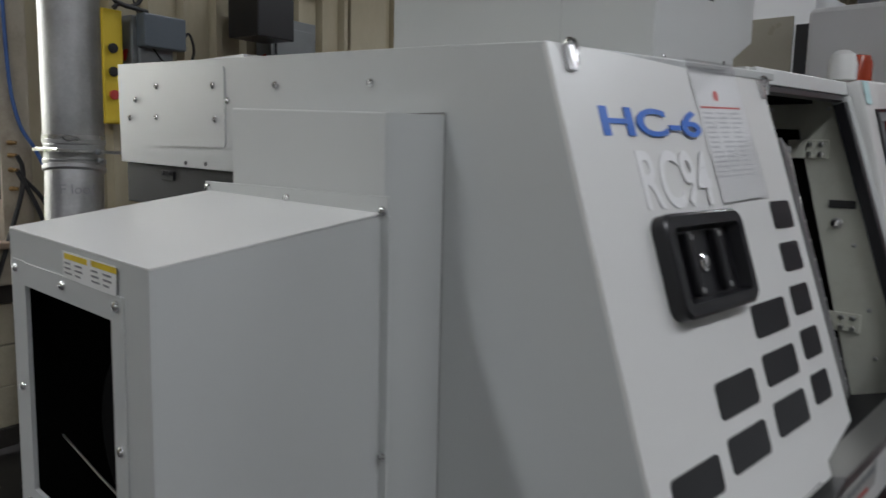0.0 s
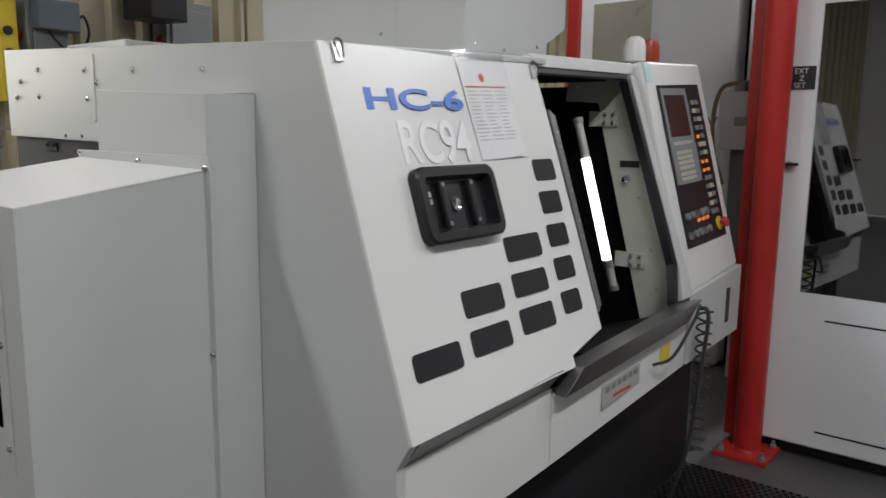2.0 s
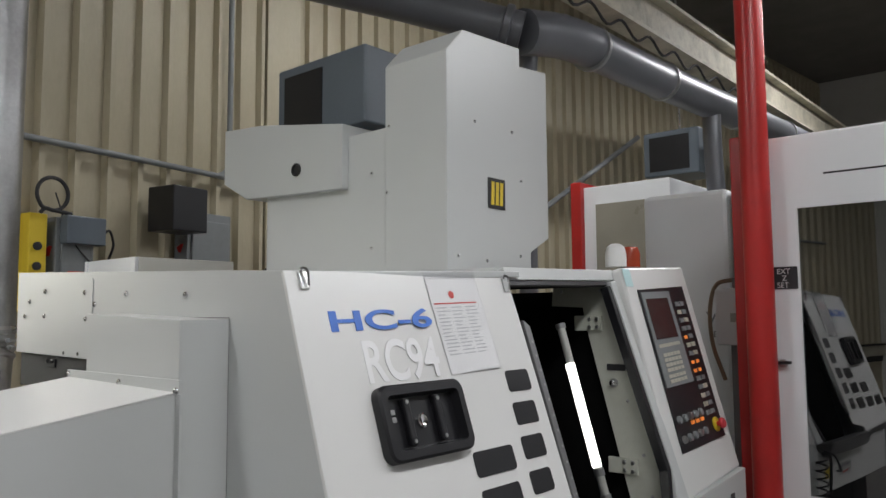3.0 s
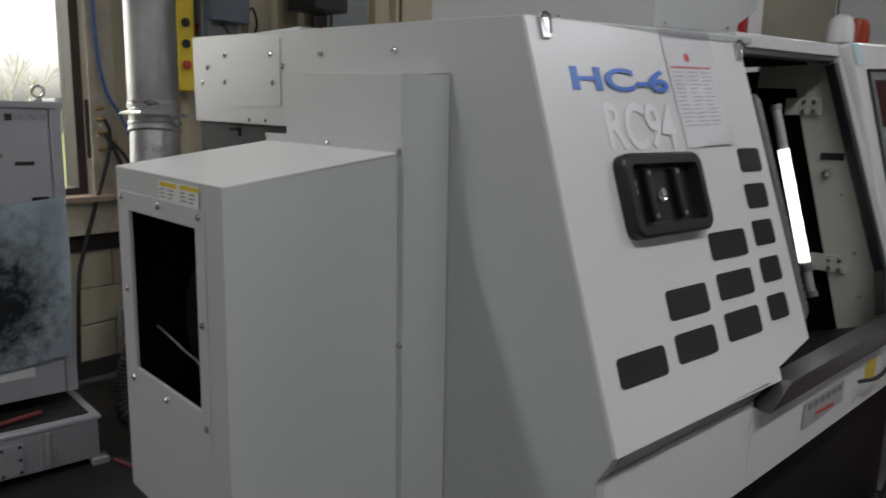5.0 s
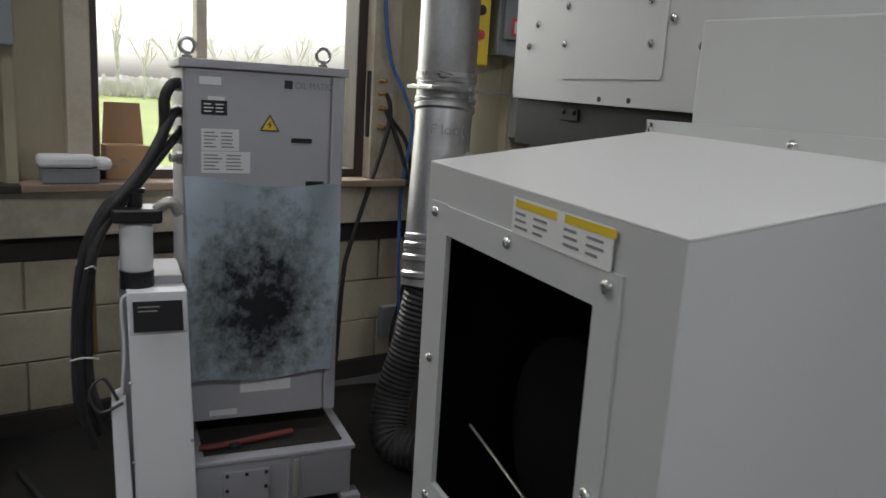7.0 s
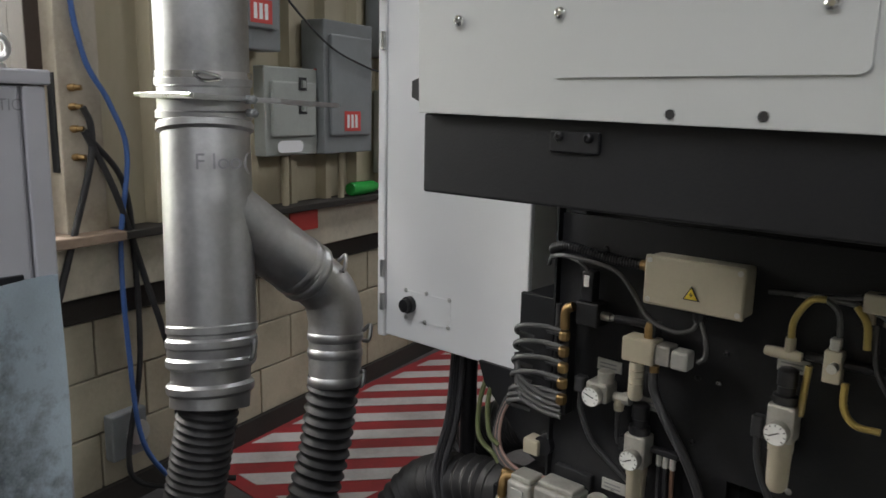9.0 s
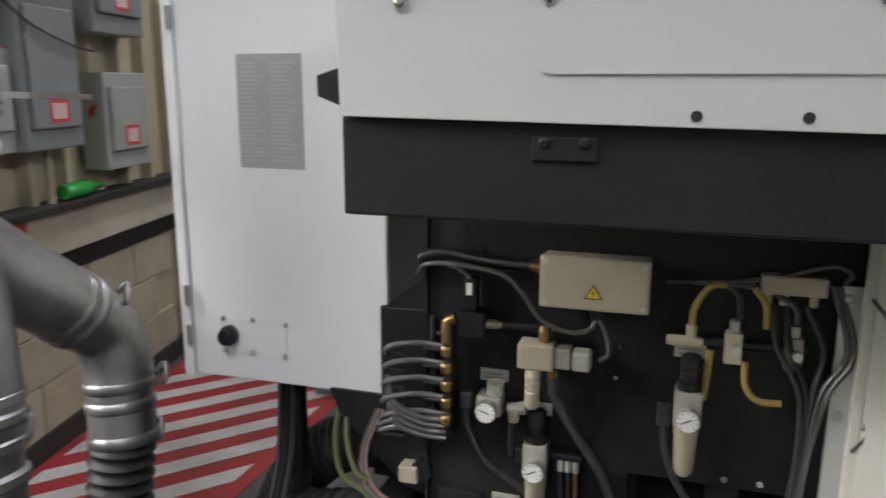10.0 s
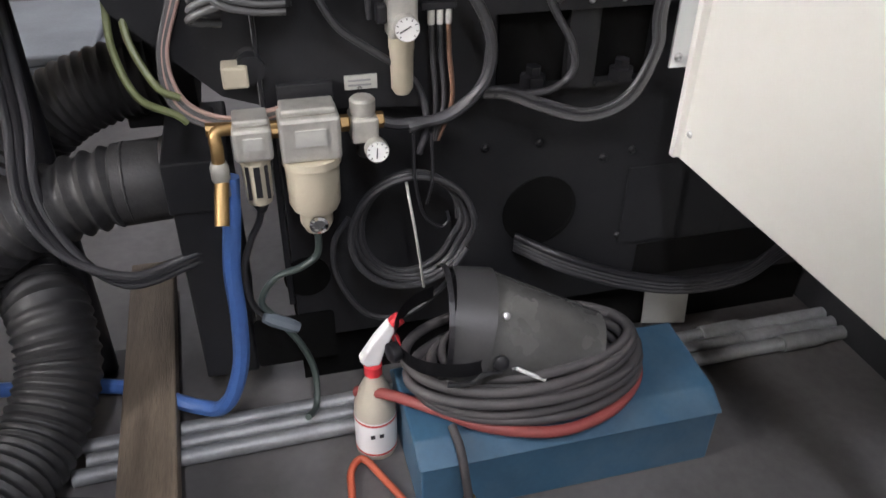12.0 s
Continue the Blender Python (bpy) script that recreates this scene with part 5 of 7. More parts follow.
tag_ = part("data_plate", bm_prism([(-2.8755, 0.198, 0.66), (-2.8755, 0.338, 0.66), (-2.883, 0.335, 0.752), (-2.883, 0.196, 0.752)], (0.003, 0, 0)), INKBLACK, pump, "black data plate")
bars("small_print", tag_, (-2.874, 0.21, 0.735), (0, 1, 0), (0.04, 0, -0.0 + 1), 0.11, 2, 0.013, 0.004, LABELG, 4, 1)
for y, z in ((0.205, 0.02), (0.365, 0.03), (0.19, 0.25), (0.36, 0.3), (0.186, 0.5)):
    screw(pump, (-2.842 - 0.077 * z, y, z), (1, 0, 0.08), 0.006, STEEL)
can = part("filter_canister", bm_lathe([(0.044, 0), (0.048, 0.01), (0.048, 0.14), (0.04, 0.15)], (-2.99, 0.212, 0.825), (0, 0, 1), 22), MCWHITE, pump, "white oil filter canister", True)
part("canister_base", bm_lathe([(0.05, 0), (0.05, 0.055)], (-2.99, 0.212, 0.77), (0, 0, 1), 22), BLACKP, can, smooth=True)
part("filter_head", bm_box(-3.05, -2.93, 0.145, 0.285, 0.976, 1.02, 0.008), BLACKP, pump)
part("filter_stub", bm_lathe([(0.022, 0), (0.022, 0.04), (0.03, 0.042), (0.03, 0.055)], (-2.99, 0.21, 1.02), (0, 0, 1), 14), BLACKP, pump, smooth=True)
part("pipe_elbow", bm_tube([(-2.97, 0.26, 1.0), (-2.96, 0.29, 1.03), (-2.96, 0.315, 1.035), (-2.965, 0.335, 1.0)], 0.017, 12), SILVER, pump, smooth=True)
part("pipe_elbow", bm_tube([(-3.0, 0.16, 0.995), (-3.0, 0.12, 0.99), (-3.0, 0.10, 0.96), (-3.0, 0.10, 0.93)], 0.017, 12), SILVER, pump, smooth=True)
part("valve_body", bm_box(-3.03, -2.98, 0.045, 0.085, 0.80, 0.86, 0.004), SILVER, pump)
part("brass_line", bm_tube([(-3.0, 0.085, 0.80), (-3.0, 0.085, 0.66), (-3.0, 0.088, 0.56)], 0.011, 10, 2), BRASS, pump, smooth=True)
for k, (pts, r) in enumerate((([(-3.1, 0.345, 1.391), (-3.05, 0.322, 1.385), (-3.04, 0.300, 1.34), (-3.04, 0.292, 1.228), (-3.0, 0.209, 1.091), (-2.98, 0.127, 1.011), (-2.99, 0.062, 0.85), (-2.98, 0.04, 0.60), (-2.98, 0.045, 0.39), (-3.05, 0.09, 0.28)], 0.017), ([(-3.1, 0.35, 1.307), (-3.05, 0.322, 1.295), (-3.03, 0.29, 1.23), (-3.0, 0.24, 1.14), (-2.97, 0.172, 1.051), (-2.97, 0.105, 0.95), (-2.97, 0.075, 0.75), (-2.97, 0.07, 0.5), (-3.0, 0.11, 0.30)], 0.016), ([(-3.1, 0.35, 1.25), (-3.04, 0.31, 1.20), (-2.99, 0.20, 1.06), (-2.96, 0.11, 0.93), (-2.955, 0.055, 0.7), (-2.96, 0.05, 0.45), (-3.0, 0.08, 0.25)], 0.013))):
    part("oil_hose", bm_tube(pts, r, 12), RUBBER, pump, smooth=True)
for z in (0.84, 0.56):
    part("cable_tie", bm_tube([(-2.95, 0.02 + 0.05 * (z > 0.7), z), (-2.94, 0.06 + 0.03 * (z > 0.7), z + 0.01), (-2.95, 0.1, z)], 0.003, 6), LABEL, pump)
for y, z in ((0.343, 1.385), (0.345, 1.305), (0.345, 1.22), (0.345, 1.16)):
    part("fitting", bm_lathe([(0.02, -0.02), (0.02, 0.01), (0.014, 0.012), (0.014, 0.03)], (-3.09, y, z), (0.3, -1, 0), 8), STEEL, pump)
part("white_cable", bm_tube([(-2.91, 0.18, 0.77), (-2.905, 0.165, 0.74), (-2.9, 0.17, 0.6), (-2.91, 0.16, 0.45)], 0.004, 6), LABEL, pump)
part("looped_cable", bm_tube([(-2.93, 0.165, 0.42), (-2.92, 0.10, 0.40), (-2.93, 0.07, 0.46), (-2.94, 0.11, 0.50), (-2.93, 0.15, 0.43)], 0.005, 8), CABLE, pump)
settle(pump, CK, CS)

# ---- on the sill and the wall ----
gl = thing("glove_box", wa(-0.02, 0.06, 0.992), "small open cardboard box with white tissue on the sill", "box")
part("box", wbox(-0.13, 0.07, 0.02, 0.12, 0.993, 1.05, 0.003), GREYBOX, gl)
part("box_lid", wbox(-0.14, 0.06, 0.01, 0.13, 1.052, 1.10, 0.015), FOAM, gl, "crumpled white tissue")
part("tissue", wbox(0.055, 0.12, 0.03, 0.11, 1.04, 1.09, 0.02), FOAM, gl)
cb = thing("cardboard_box", wa(0.2, -0.06, 0.992), "open brown cardboard box on the window sill", "box")
part("box", wbox(0.115, 0.285, -0.10, 0.0, 0.993, 1.13, 0.002), CARD, cb)
part("flap", bm_prism([wa(0.118, -0.095, 1.131), wa(0.283, -0.095, 1.131), wa(0.27, -0.098, 1.30), wa(0.13, -0.098, 1.30)], WN * 0.004), CARD, cb)
for i in range(4):
    part("tape_strip", bm_patch(wa(0.13 + i * 0.04, 0.002, 1.03 + (i % 2) * 0.03), WD, (0, 0, 1), 0.03, 0.02, 0.001), SILLWOOD, cb)


def enclosure(name, s0, s1, z0, z1, depth, material, label, red=True, lever=True):
    e = thing(name, wa((s0 + s1) / 2, 0, z0), label, "switch box", "switch boxes on the wall")
    part("body", wbox(s0, s1, 0.0, depth, z0, z1, 0.006), material, e)
    d = part("cover", wbox(s0 + 0.03, s1 - 0.03, depth, depth + 0.02, z0 + 0.08, z1 - 0.06, 0.008), material, e)
    if red:
        w = min(0.12, (s1 - s0) * 0.5)
        c = (s0 + s1) / 2 - w / 2
        sg = part("red_sign", bm_patch(wa(c, depth + 0.0205, z0 + 0.10), WD, (0, 0, 1), w, 0.09, 0.001), INKRED, e, "red sign")
        for k in range(3):
            part("sign_mark", bm_patch(wa(c + w * (0.15 + 0.25 * k), depth + 0.0216, z0 + 0.115), WD, (0, 0, 1), w * 0.15, 0.06, 0.0006), LABEL, sg)
    if lever:
        part("lever", bm_prism([wa(s0 - 0.02, depth * 0.5, (z0 + z1) / 2 + 0.02), wa(s0 - 0.05, depth * 0.6, (z0 + z1) / 2 + 0.05), wa(s0 - 0.02, depth * 0.7, (z0 + z1) / 2 + 0.08), wa(s0 + 0.0, depth * 0.6, (z0 + z1) / 2 + 0.05)], WD * 0.02), RED, e, "red handle")
    return e


e = enclosure("switch_box", 2.17, 2.50, 1.205, 1.575, 0.09, LIGHTGREY, "sage grey two-switch box with white paint smear", False, False)
for z in (1.48, 1.38):
    t = part("toggle_plate", bm_patch(wa(2.355, 0.1105, z), WD, (0, 0, 1), 0.05, 0.055, 0.002), INKBLACK, e)
    part("toggle", bm_patch(wa(2.37, 0.113, z + 0.012), WD, (0, 0, 1), 0.02, 0.03, 0.01), LIGHTGREY, t)
part("paint_smear", bm_rounded(wa(2.22, 0.1105, 1.22), WD, (0, 0, 1), 0.16, 0.05, 0.024, 0.001), LETTERW, e, "white paint smear")
enclosure("switch_box", 2.50, 2.86, 1.205, 1.79, 0.13, GREYBOX, "dark grey disconnect switch with red sign and handle")
enclosure("switch_box", 1.98, 2.24, 1.63, 2.15, 0.12, GREYBOX, "grey disconnect switch with red sign")
enclosure("switch_box", 2.98, 3.40, 1.66, 2.3, 0.14, GREYBOX, "dark grey disconnect switch with red sign")
enclosure("switch_box", 3.05, 3.42, 1.08, 1.50, 0.12, LIGHTGREY, "grey disconnect switch with red sign")
e = thing("breaker_panel", wa(-0.36, 0, 1.48), "grey electrical box with red handle", "switch box")
part("body", wbox(-0.62, -0.20, 0.0, 0.12, 1.49, 2.1, 0.006), GREYBOX, e)
part("handle_plate", bm_rounded(wa(-0.47, 0.1205, 1.52), WD, (0, 0, 1), 0.16, 0.05, 0.024, 0.003), LABEL, e)
part("handle", bm_rounded(wa(-0.46, 0.124, 1.53), WD, (0, 0, 1), 0.12, 0.034, 0.016, 0.008), RED, e, "red handle")
for s, z0, z1 in ((-0.32, 0.985, 1.49), (2.33, 0.985, 1.20), (2.72, 0.985, 1.20), (1.24 + 0.42, 1.9, 6.0)):
    solo("conduit", bm_tube([wa(s, 0.05, z0), wa(s, 0.05, z1)], 0.016, 10, 1), RIBBED, "painted conduit pipe on the wall", "pipe", "wall conduits", smooth=True)
solo("conduit", bm_tube([wa(-6, 0.06, 2.62), wa(2.8, 0.06, 2.62), wa(3.3, 0.06, 2.62), wa(3.42, 0.06, 2.68), wa(3.45, 0.06, 2.85), wa(3.45, 0.06, 6.0)], 0.022, 10, 4), GREYBOX, "dark conduit pipe along the wall", "pipe", "wall conduits", smooth=True)
solo("red_placard", wbox(2.335, 2.525, 0.062, 0.068, 0.862, 0.962, 0.001), INKRED, "small red placard on the ledge", "sign")
solo("green_bottle", bm_lathe([(0.03, 0), (0.034, 0.01), (0.034, 0.17), (0.014, 0.23), (0.014, 0.29), (0, 0.29)], wa(2.78, 0.06, 1.02), WD, 18), GREENGLASS, "green glass bottle lying on the ledge", "bottle", smooth=True)
mf = thing("air_manifold", wa(1.32, 0.02, 1.19), "black air manifold with hoses on the wall", "manifold")
part("block", wbox(1.294, 1.352, 0.0, 0.035, 1.19, 1.505, 0.004), DARK, mf)
for z in (1.46, 1.40, 1.33, 1.24):
    part("nozzle", bm_lathe([(0.012, 0), (0.012, 0.03), (0.009, 0.032), (0.009, 0.05)], wa(1.335, 0.035, z), WN + WD * 0.6, 10), BRASS, mf, smooth=True)
part("blue_hose", bm_tube([wa(1.33, 0.06, 2.9), wa(1.345, 0.06, 1.9), wa(1.385, 0.06, 1.573), wa(1.465, 0.07, 1.414), wa(1.515, 0.08, 1.243), wa(1.47, 0.08, 0.934), wa(1.47, 0.09, 0.566), wa(1.485, 0.12, 0.227), wa(1.56, 0.2, 0.04)], 0.009, 10), BLUEHOSE, mf, "blue air hose", True)
part("black_hose", bm_tube([wa(1.36, 0.08, 1.40), wa(1.385, 0.08, 1.34), wa(1.375, 0.08, 1.22), wa(1.30, 0.08, 0.988), wa(1.19, 0.08, 0.658), wa(1.15, 0.1, 0.5), wa(1.1, 0.15, 0.1)], 0.011, 10), RUBBER, mf, smooth=True)
part("black_hose", bm_tube([wa(1.36, 0.08, 1.325), wa(1.46, 0.08, 1.12), wa(1.56, 0.08, 0.81), wa(1.65, 0.1, 0.434), wa(1.63, 0.16, 0.05), wa(1.75, 0.3, 0.02)], 0.011, 10), RUBBER, mf, smooth=True)
part("black_hose", bm_tube([wa(1.38, 0.08, 1.30), wa(1.50, 0.07, 1.15), wa(1.53, 0.07, 0.9), wa(1.52, 0.08, 0.5), wa(1.44, 0.1, 0.2), wa(1.46, 0.12, 0.08), wa(1.58, 0.2, 0.03)], 0.010, 10), RUBBER, mf, smooth=True)
ol = thing("wall_socket", wa(1.47, 0.0, 0.15), "grey steel socket box low on the wall", "socket")
part("box", wbox(1.40, 1.545, 0.022, 0.07, 0.16, 0.33, 0.006), GREYBOX, ol)
part("face", bm_lathe([(0.045, 0), (0.045, 0.012), (0.03, 0.014)], wa(1.50, 0.071, 0.245), WN, 20), LABELG, ol, smooth=True)
yb = thing("yellow_station", wa(1.86, 0.1, 1.5), "yellow pendant station with black buttons", "switch box")
part("body", wbox(1.81, 1.925, 0.02, 0.12, 1.57, 2.16, 0.008), YELLOW, yb)
for z, m in ((1.96, INKBLACK), (1.84, INKBLACK), (1.72, INKRED)):
    part("button", bm_lathe([(0.025, 0), (0.025, 0.015), (0, 0.018)], wa(1.86, 0.12, z), WN, 14), m, yb, smooth=True)
g2 = thing("grey_box", wa(2.12, 0.1, 2.0), "dark grey control box with cable loops", "switch box")
part("body", wbox(2.0, 2.27, 0.125, 0.20, 1.985, 2.16, 0.008), DARKBLUE, g2)
part("cable_loop", bm_tube([wa(1.86, 0.14, 2.16)] + [wa(1.93 + 0.10 * math.cos(a), 0.15, 2.28 + 0.10 * math.sin(a)) for a in [i * math.pi / 6 - 2 for i in range(13)]] + [wa(2.05, 0.16, 2.17)], 0.012, 8, 4), RUBBER, g2, smooth=True)
part("cable", bm_tube([wa(2.27, 0.16, 2.05), wa(2.32, 0.16, 2.09), wa(2.36, 0.15, 2.0), wa(2.36, 0.1, 1.9)], 0.008, 8), RUBBER, g2, smooth=True)
solo("wall_fan_housing", wbox(2.66, 2.96, 0.1, 0.36, 2.12, 2.43, 0.008), BLACKP, "black square fan housing on the wall", "fan")
solo("thin_cable", bm_tube([wa(1.98, 0.1, 2.3), wa(2.1, 0.14, 1.98), wa(2.45, 0.16, 1.7), wa(2.75, 0.17, 1.60), wa(2.95, 0.15, 1.58)], 0.005, 6), RUBBER, "thin black cable across the switch boxes", "cable", smooth=True)
solo("wall_cable", bm_tube([wa(-0.42, 0.03, 0.73), wa(-0.36, 0.03, 0.68), wa(-0.33, 0.03, 0.52), wa(-0.36, 0.03, 0.3), wa(-0.42, 0.04, 0.06)], 0.007, 8), CABLE, "black cable hanging down the block wall", "cable", smooth=True)
mb = thing("dark_motor", (-3.5, -0.45, 0), "black machine part with a white pulley disc", "motor")
part("body", bm_box(-3.75, -3.35, -0.85, -0.37, 0.0, 0.68, 0.02), CAVITY, mb)
part("disc", bm_lathe([(0.05, 0), (0.05, 0.012), (0.03, 0.016), (0.02, 0.01), (0, 0.01)], (-3.35, -0.43, 0.56), (1, 0, 0), 20), LABEL, mb, smooth=True)
part("wire_loop", bm_tube([(-3.36, -0.40, 0.66), (-3.33, -0.33, 0.64), (-3.33, -0.30, 0.55), (-3.35, -0.36, 0.47)], 0.004, 6), LABELG, mb)
solo("floor_cable", bm_tube([(-3.5, -0.2, 0.012), (-3.1, -0.05, 0.012), (-2.75, 0.0, 0.012), (-2.5, 0.2, 0.012), (-2.2, 0.1, 0.012)], 0.010, 8), RUBBER, "black cable lying across the floor", "cable", smooth=True)
solo("floor_cable", bm_tube([(-2.95, 0.95, 0.012), (-2.75, 1.0, 0.012), (-2.55, 0.95, 0.012), (-2.40, 0.85, 0.012)], 0.008, 8), REDHOSE, "reddish hose lying on the floor by the chiller", "hose", smooth=True)
solo("steel_offcut", bm_prism([(-3.2, -0.18, 0.0), (-3.0, -0.08, 0.0), (-2.97, -0.12, 0.0), (-3.17, -0.23, 0.0)], (0, 0, 0.012), 0.002), GREYSTRIP, "flat steel offcut on the floor", "offcut")

for ob in [o for o in scene.objects if o.parent is None and o.name.split(".")[0] in ("dark_motor", "floor_cable", "steel_offcut")]:
    settle(ob, 1.0, (0, 0, FL))

# ---- pneumatics on the dark base ----
YP = 1.628
# stepped mounting plate with its two cut-outs
part("valve_plate", bm_prism([(-2.455, YP, 0.615), (-2.455, YP, 1.212), (-1.712, YP, 1.212), (-1.712, YP, 0.745), (-1.755, YP, 0.745), (-2.068, YP, 0.745), (-2.068, YP, 0.60), (-2.09, YP, 0.59)], (0, 0.010, 0), 0.001), DARK, machine, "dark steel valve plate")
part("plate_edge", bm_box(-2.462, -2.456, YP - 0.014, YP + 0.012, 0.6, 1.26, 0.001), DARK, machine)
part("top_channel", bm_box(-2.44, -2.40, YP + 0.0, YP + 0.03, 1.213, 1.29, 0.003), DARK, machine)
# recess backs near-black, their shade put into the colour
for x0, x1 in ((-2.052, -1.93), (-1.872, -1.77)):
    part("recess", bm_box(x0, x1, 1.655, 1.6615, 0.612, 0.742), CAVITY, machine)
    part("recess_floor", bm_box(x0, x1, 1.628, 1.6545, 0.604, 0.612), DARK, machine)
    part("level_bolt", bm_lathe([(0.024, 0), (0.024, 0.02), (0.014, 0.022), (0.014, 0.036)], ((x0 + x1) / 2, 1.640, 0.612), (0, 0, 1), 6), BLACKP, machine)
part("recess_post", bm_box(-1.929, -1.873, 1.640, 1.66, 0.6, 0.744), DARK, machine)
# lower part of the base: round hole and slot as near-black shade sheets, panel
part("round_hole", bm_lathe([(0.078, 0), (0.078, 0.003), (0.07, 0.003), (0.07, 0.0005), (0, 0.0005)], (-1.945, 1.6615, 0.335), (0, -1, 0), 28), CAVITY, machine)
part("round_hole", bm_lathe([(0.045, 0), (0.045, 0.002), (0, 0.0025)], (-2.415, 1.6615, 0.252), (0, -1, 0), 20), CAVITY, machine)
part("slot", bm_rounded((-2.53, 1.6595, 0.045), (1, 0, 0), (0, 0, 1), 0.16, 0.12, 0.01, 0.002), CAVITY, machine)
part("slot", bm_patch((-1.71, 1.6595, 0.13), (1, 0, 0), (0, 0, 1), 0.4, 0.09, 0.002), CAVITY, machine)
part("cover_plate", bm_patch((-1.76, 1.6595, 0.23), (1, 0, 0), (0, 0, 1), 0.13, 0.18, 0.004), DARK, machine)
for x, z in ((-2.065, 0.488), (-1.958, 0.487), (-1.82, 0.44), (-1.76, 0.25), (-1.76, 0.45), (-2.35, 0.62), (-2.43, 0.65)):
    screw(machine, (x, 1.6615, z), (0, -1, 0), 0.009, DARK)
rp = random.Random(12)
for x, z in ((-2.13, 1.0), (-2.09, 0.99), (-2.14, 0.93), (-2.1, 0.93), (-1.90, 0.76), (-1.96, 0.765), (-1.84, 0.76), (-2.14, 0.80), (-2.0, 0.93), (-2.35, 1.15), (-2.3, 0.64), (-2.42, 0.64), (-2.44, 0.98)):
    screw(machine, (x, YP, z), (0, -1, 0), 0.006, STEEL if rp.random() < 0.4 else DARK)
# left flank of the base: shelf, gusset and black cabinet below
part("shelf_box", bm_box(-2.565, -2.463, 1.64, 1.95, 0.83, 1.02, 0.003), DARK, machine)
part("gusset", bm_prism([(-2.463, 1.64, 0.62), (-2.463, 1.64, 0.83), (-2.68, 1.64, 0.83), (-2.66, 1.64, 0.78), (-2.52, 1.64, 0.64)], (0, 0.012, 0)), DARK, machine)
part("hose_box", bm_box(-2.72, -2.58, 1.96, 2.2, 0.46, 0.74, 0.004), DARK, machine)
part("port_block", bm_box(-2.64, -2.55, 1.66, 1.90, 0.42, 0.52, 0.004), DARK, machine)
part("side_cabinet", bm_box(-2.635, -2.53, 1.665, 2.0, 0.03, 0.49, 0.006), DARK, machine)
part("rail", bm_box(-2.455, -2.445, 1.62, 1.66, 0.22, 0.6, 0.002), DARK, machine)
part("filter_bracket", bm_box(-2.435, -2.345, 1.612, 1.627, 0.628, 0.66, 0.002), DARK, machine)
# junction box
jb = part("junction_box", bm_box(-2.232, -2.048, 1.573, 1.622, 1.072, 1.162, 0.006), BEIGE, machine, "beige plastic junction box")
part("box_lid", bm_box(-2.234, -2.046, 1.566, 1.574, 1.070, 1.164, 0.005), BEIGE, jb)
for x in (-2.224, -2.056):
    for z in (1.08, 1.154):
        part("lid_screw", bm_lathe([(0.005, 0), (0.005, 0.002), (0, 0.002)], (x, 1.566, z), (0, -1, 0), 10), LABELG, jb)
hazard(machine, (-2.14, 1.5655, 1.092), (1, 0, 0), (0, 0, 1), 0.0155)
part("gland", bm_lathe([(0.013, 0), (0.013, 0.014), (0.01, 0.016), (0.01, 0.026)], (-2.232, 1.598, 1.135), (-1, 0, 0), 10), BRASS, machine)
part("gland", bm_lathe([(0.014, 0), (0.012, 0.02), (0.008, 0.03)], (-2.135, 1.598, 1.072), (0, 0, -1), 10), BLACKP, machine)
part("conduit", bm_tube([(-2.255, 1.598, 1.135), (-2.33, 1.595, 1.138), (-2.41, 1.59, 1.150), (-2.455, 1.60, 1.140), (-2.47, 1.63, 1.12)], 0.011, 12, 8, 0.006, 0.002), BLACKP, machine, smooth=True)


def hose(nm, pts, r, m, k=8):
    return part(nm, bm_tube(pts, r, 9, k), m, machine, smooth=True)


hose("cable", [(-2.48, 1.62, 1.10), (-2.45, 1.59, 1.125), (-2.40, 1.585, 1.13), (-2.31, 1.585, 1.12), (-2.27, 1.585, 1.09), (-2.23, 1.585, 1.04), (-2.18, 1.585, 1.022), (-2.145, 1.59, 1.03), (-2.135, 1.595, 1.05)], 0.005, TUBEGREY)
hose("cable", [(-2.13, 1.595, 1.05), (-2.115, 1.585, 1.02), (-2.11, 1.58, 0.99), (-2.125, 1.585, 0.975)], 0.005, TUBEGREY)
hose("cable", [(-2.41, 1.585, 1.13), (-2.38, 1.585, 1.12), (-2.365, 1.59, 1.105)], 0.004, TUBEGREY)
# pressure switch
part("pressure_switch", bm_box(-2.378, -2.352, 1.585, 1.615, 1.045, 1.105, 0.003), BLACKP, machine)
part("switch_label", bm_box(-2.371, -2.360, 1.583, 1.5855, 1.075, 1.098), LABEL, machine)
part("switch_block", bm_box(-2.385, -2.335, 1.58, 1.626, 0.995, 1.043, 0.003), DARK, machine)
part("nipple", bm_lathe([(0.009, 0), (0.009, 0.02), (0.006, 0.021), (0.006, 0.03)], (-2.335, 1.60, 1.018), (1, 0, 0), 10), SILVER, machine)
hose("pipe", [(-2.305, 1.60, 1.018), (-2.25, 1.60, 1.02), (-2.222, 1.60, 1.018)], 0.008, BLACKP)
part("elbow", bm_box(-2.232, -2.212, 1.585, 1.615, 1.0, 1.028, 0.004), BLACKP, machine)
# brass manifold with clear hoses
mani = part("manifold_bar", bm_box(-2.412, -2.40, 1.585, 1.615, 0.79, 1.03, 0.002), BLACKP, machine)
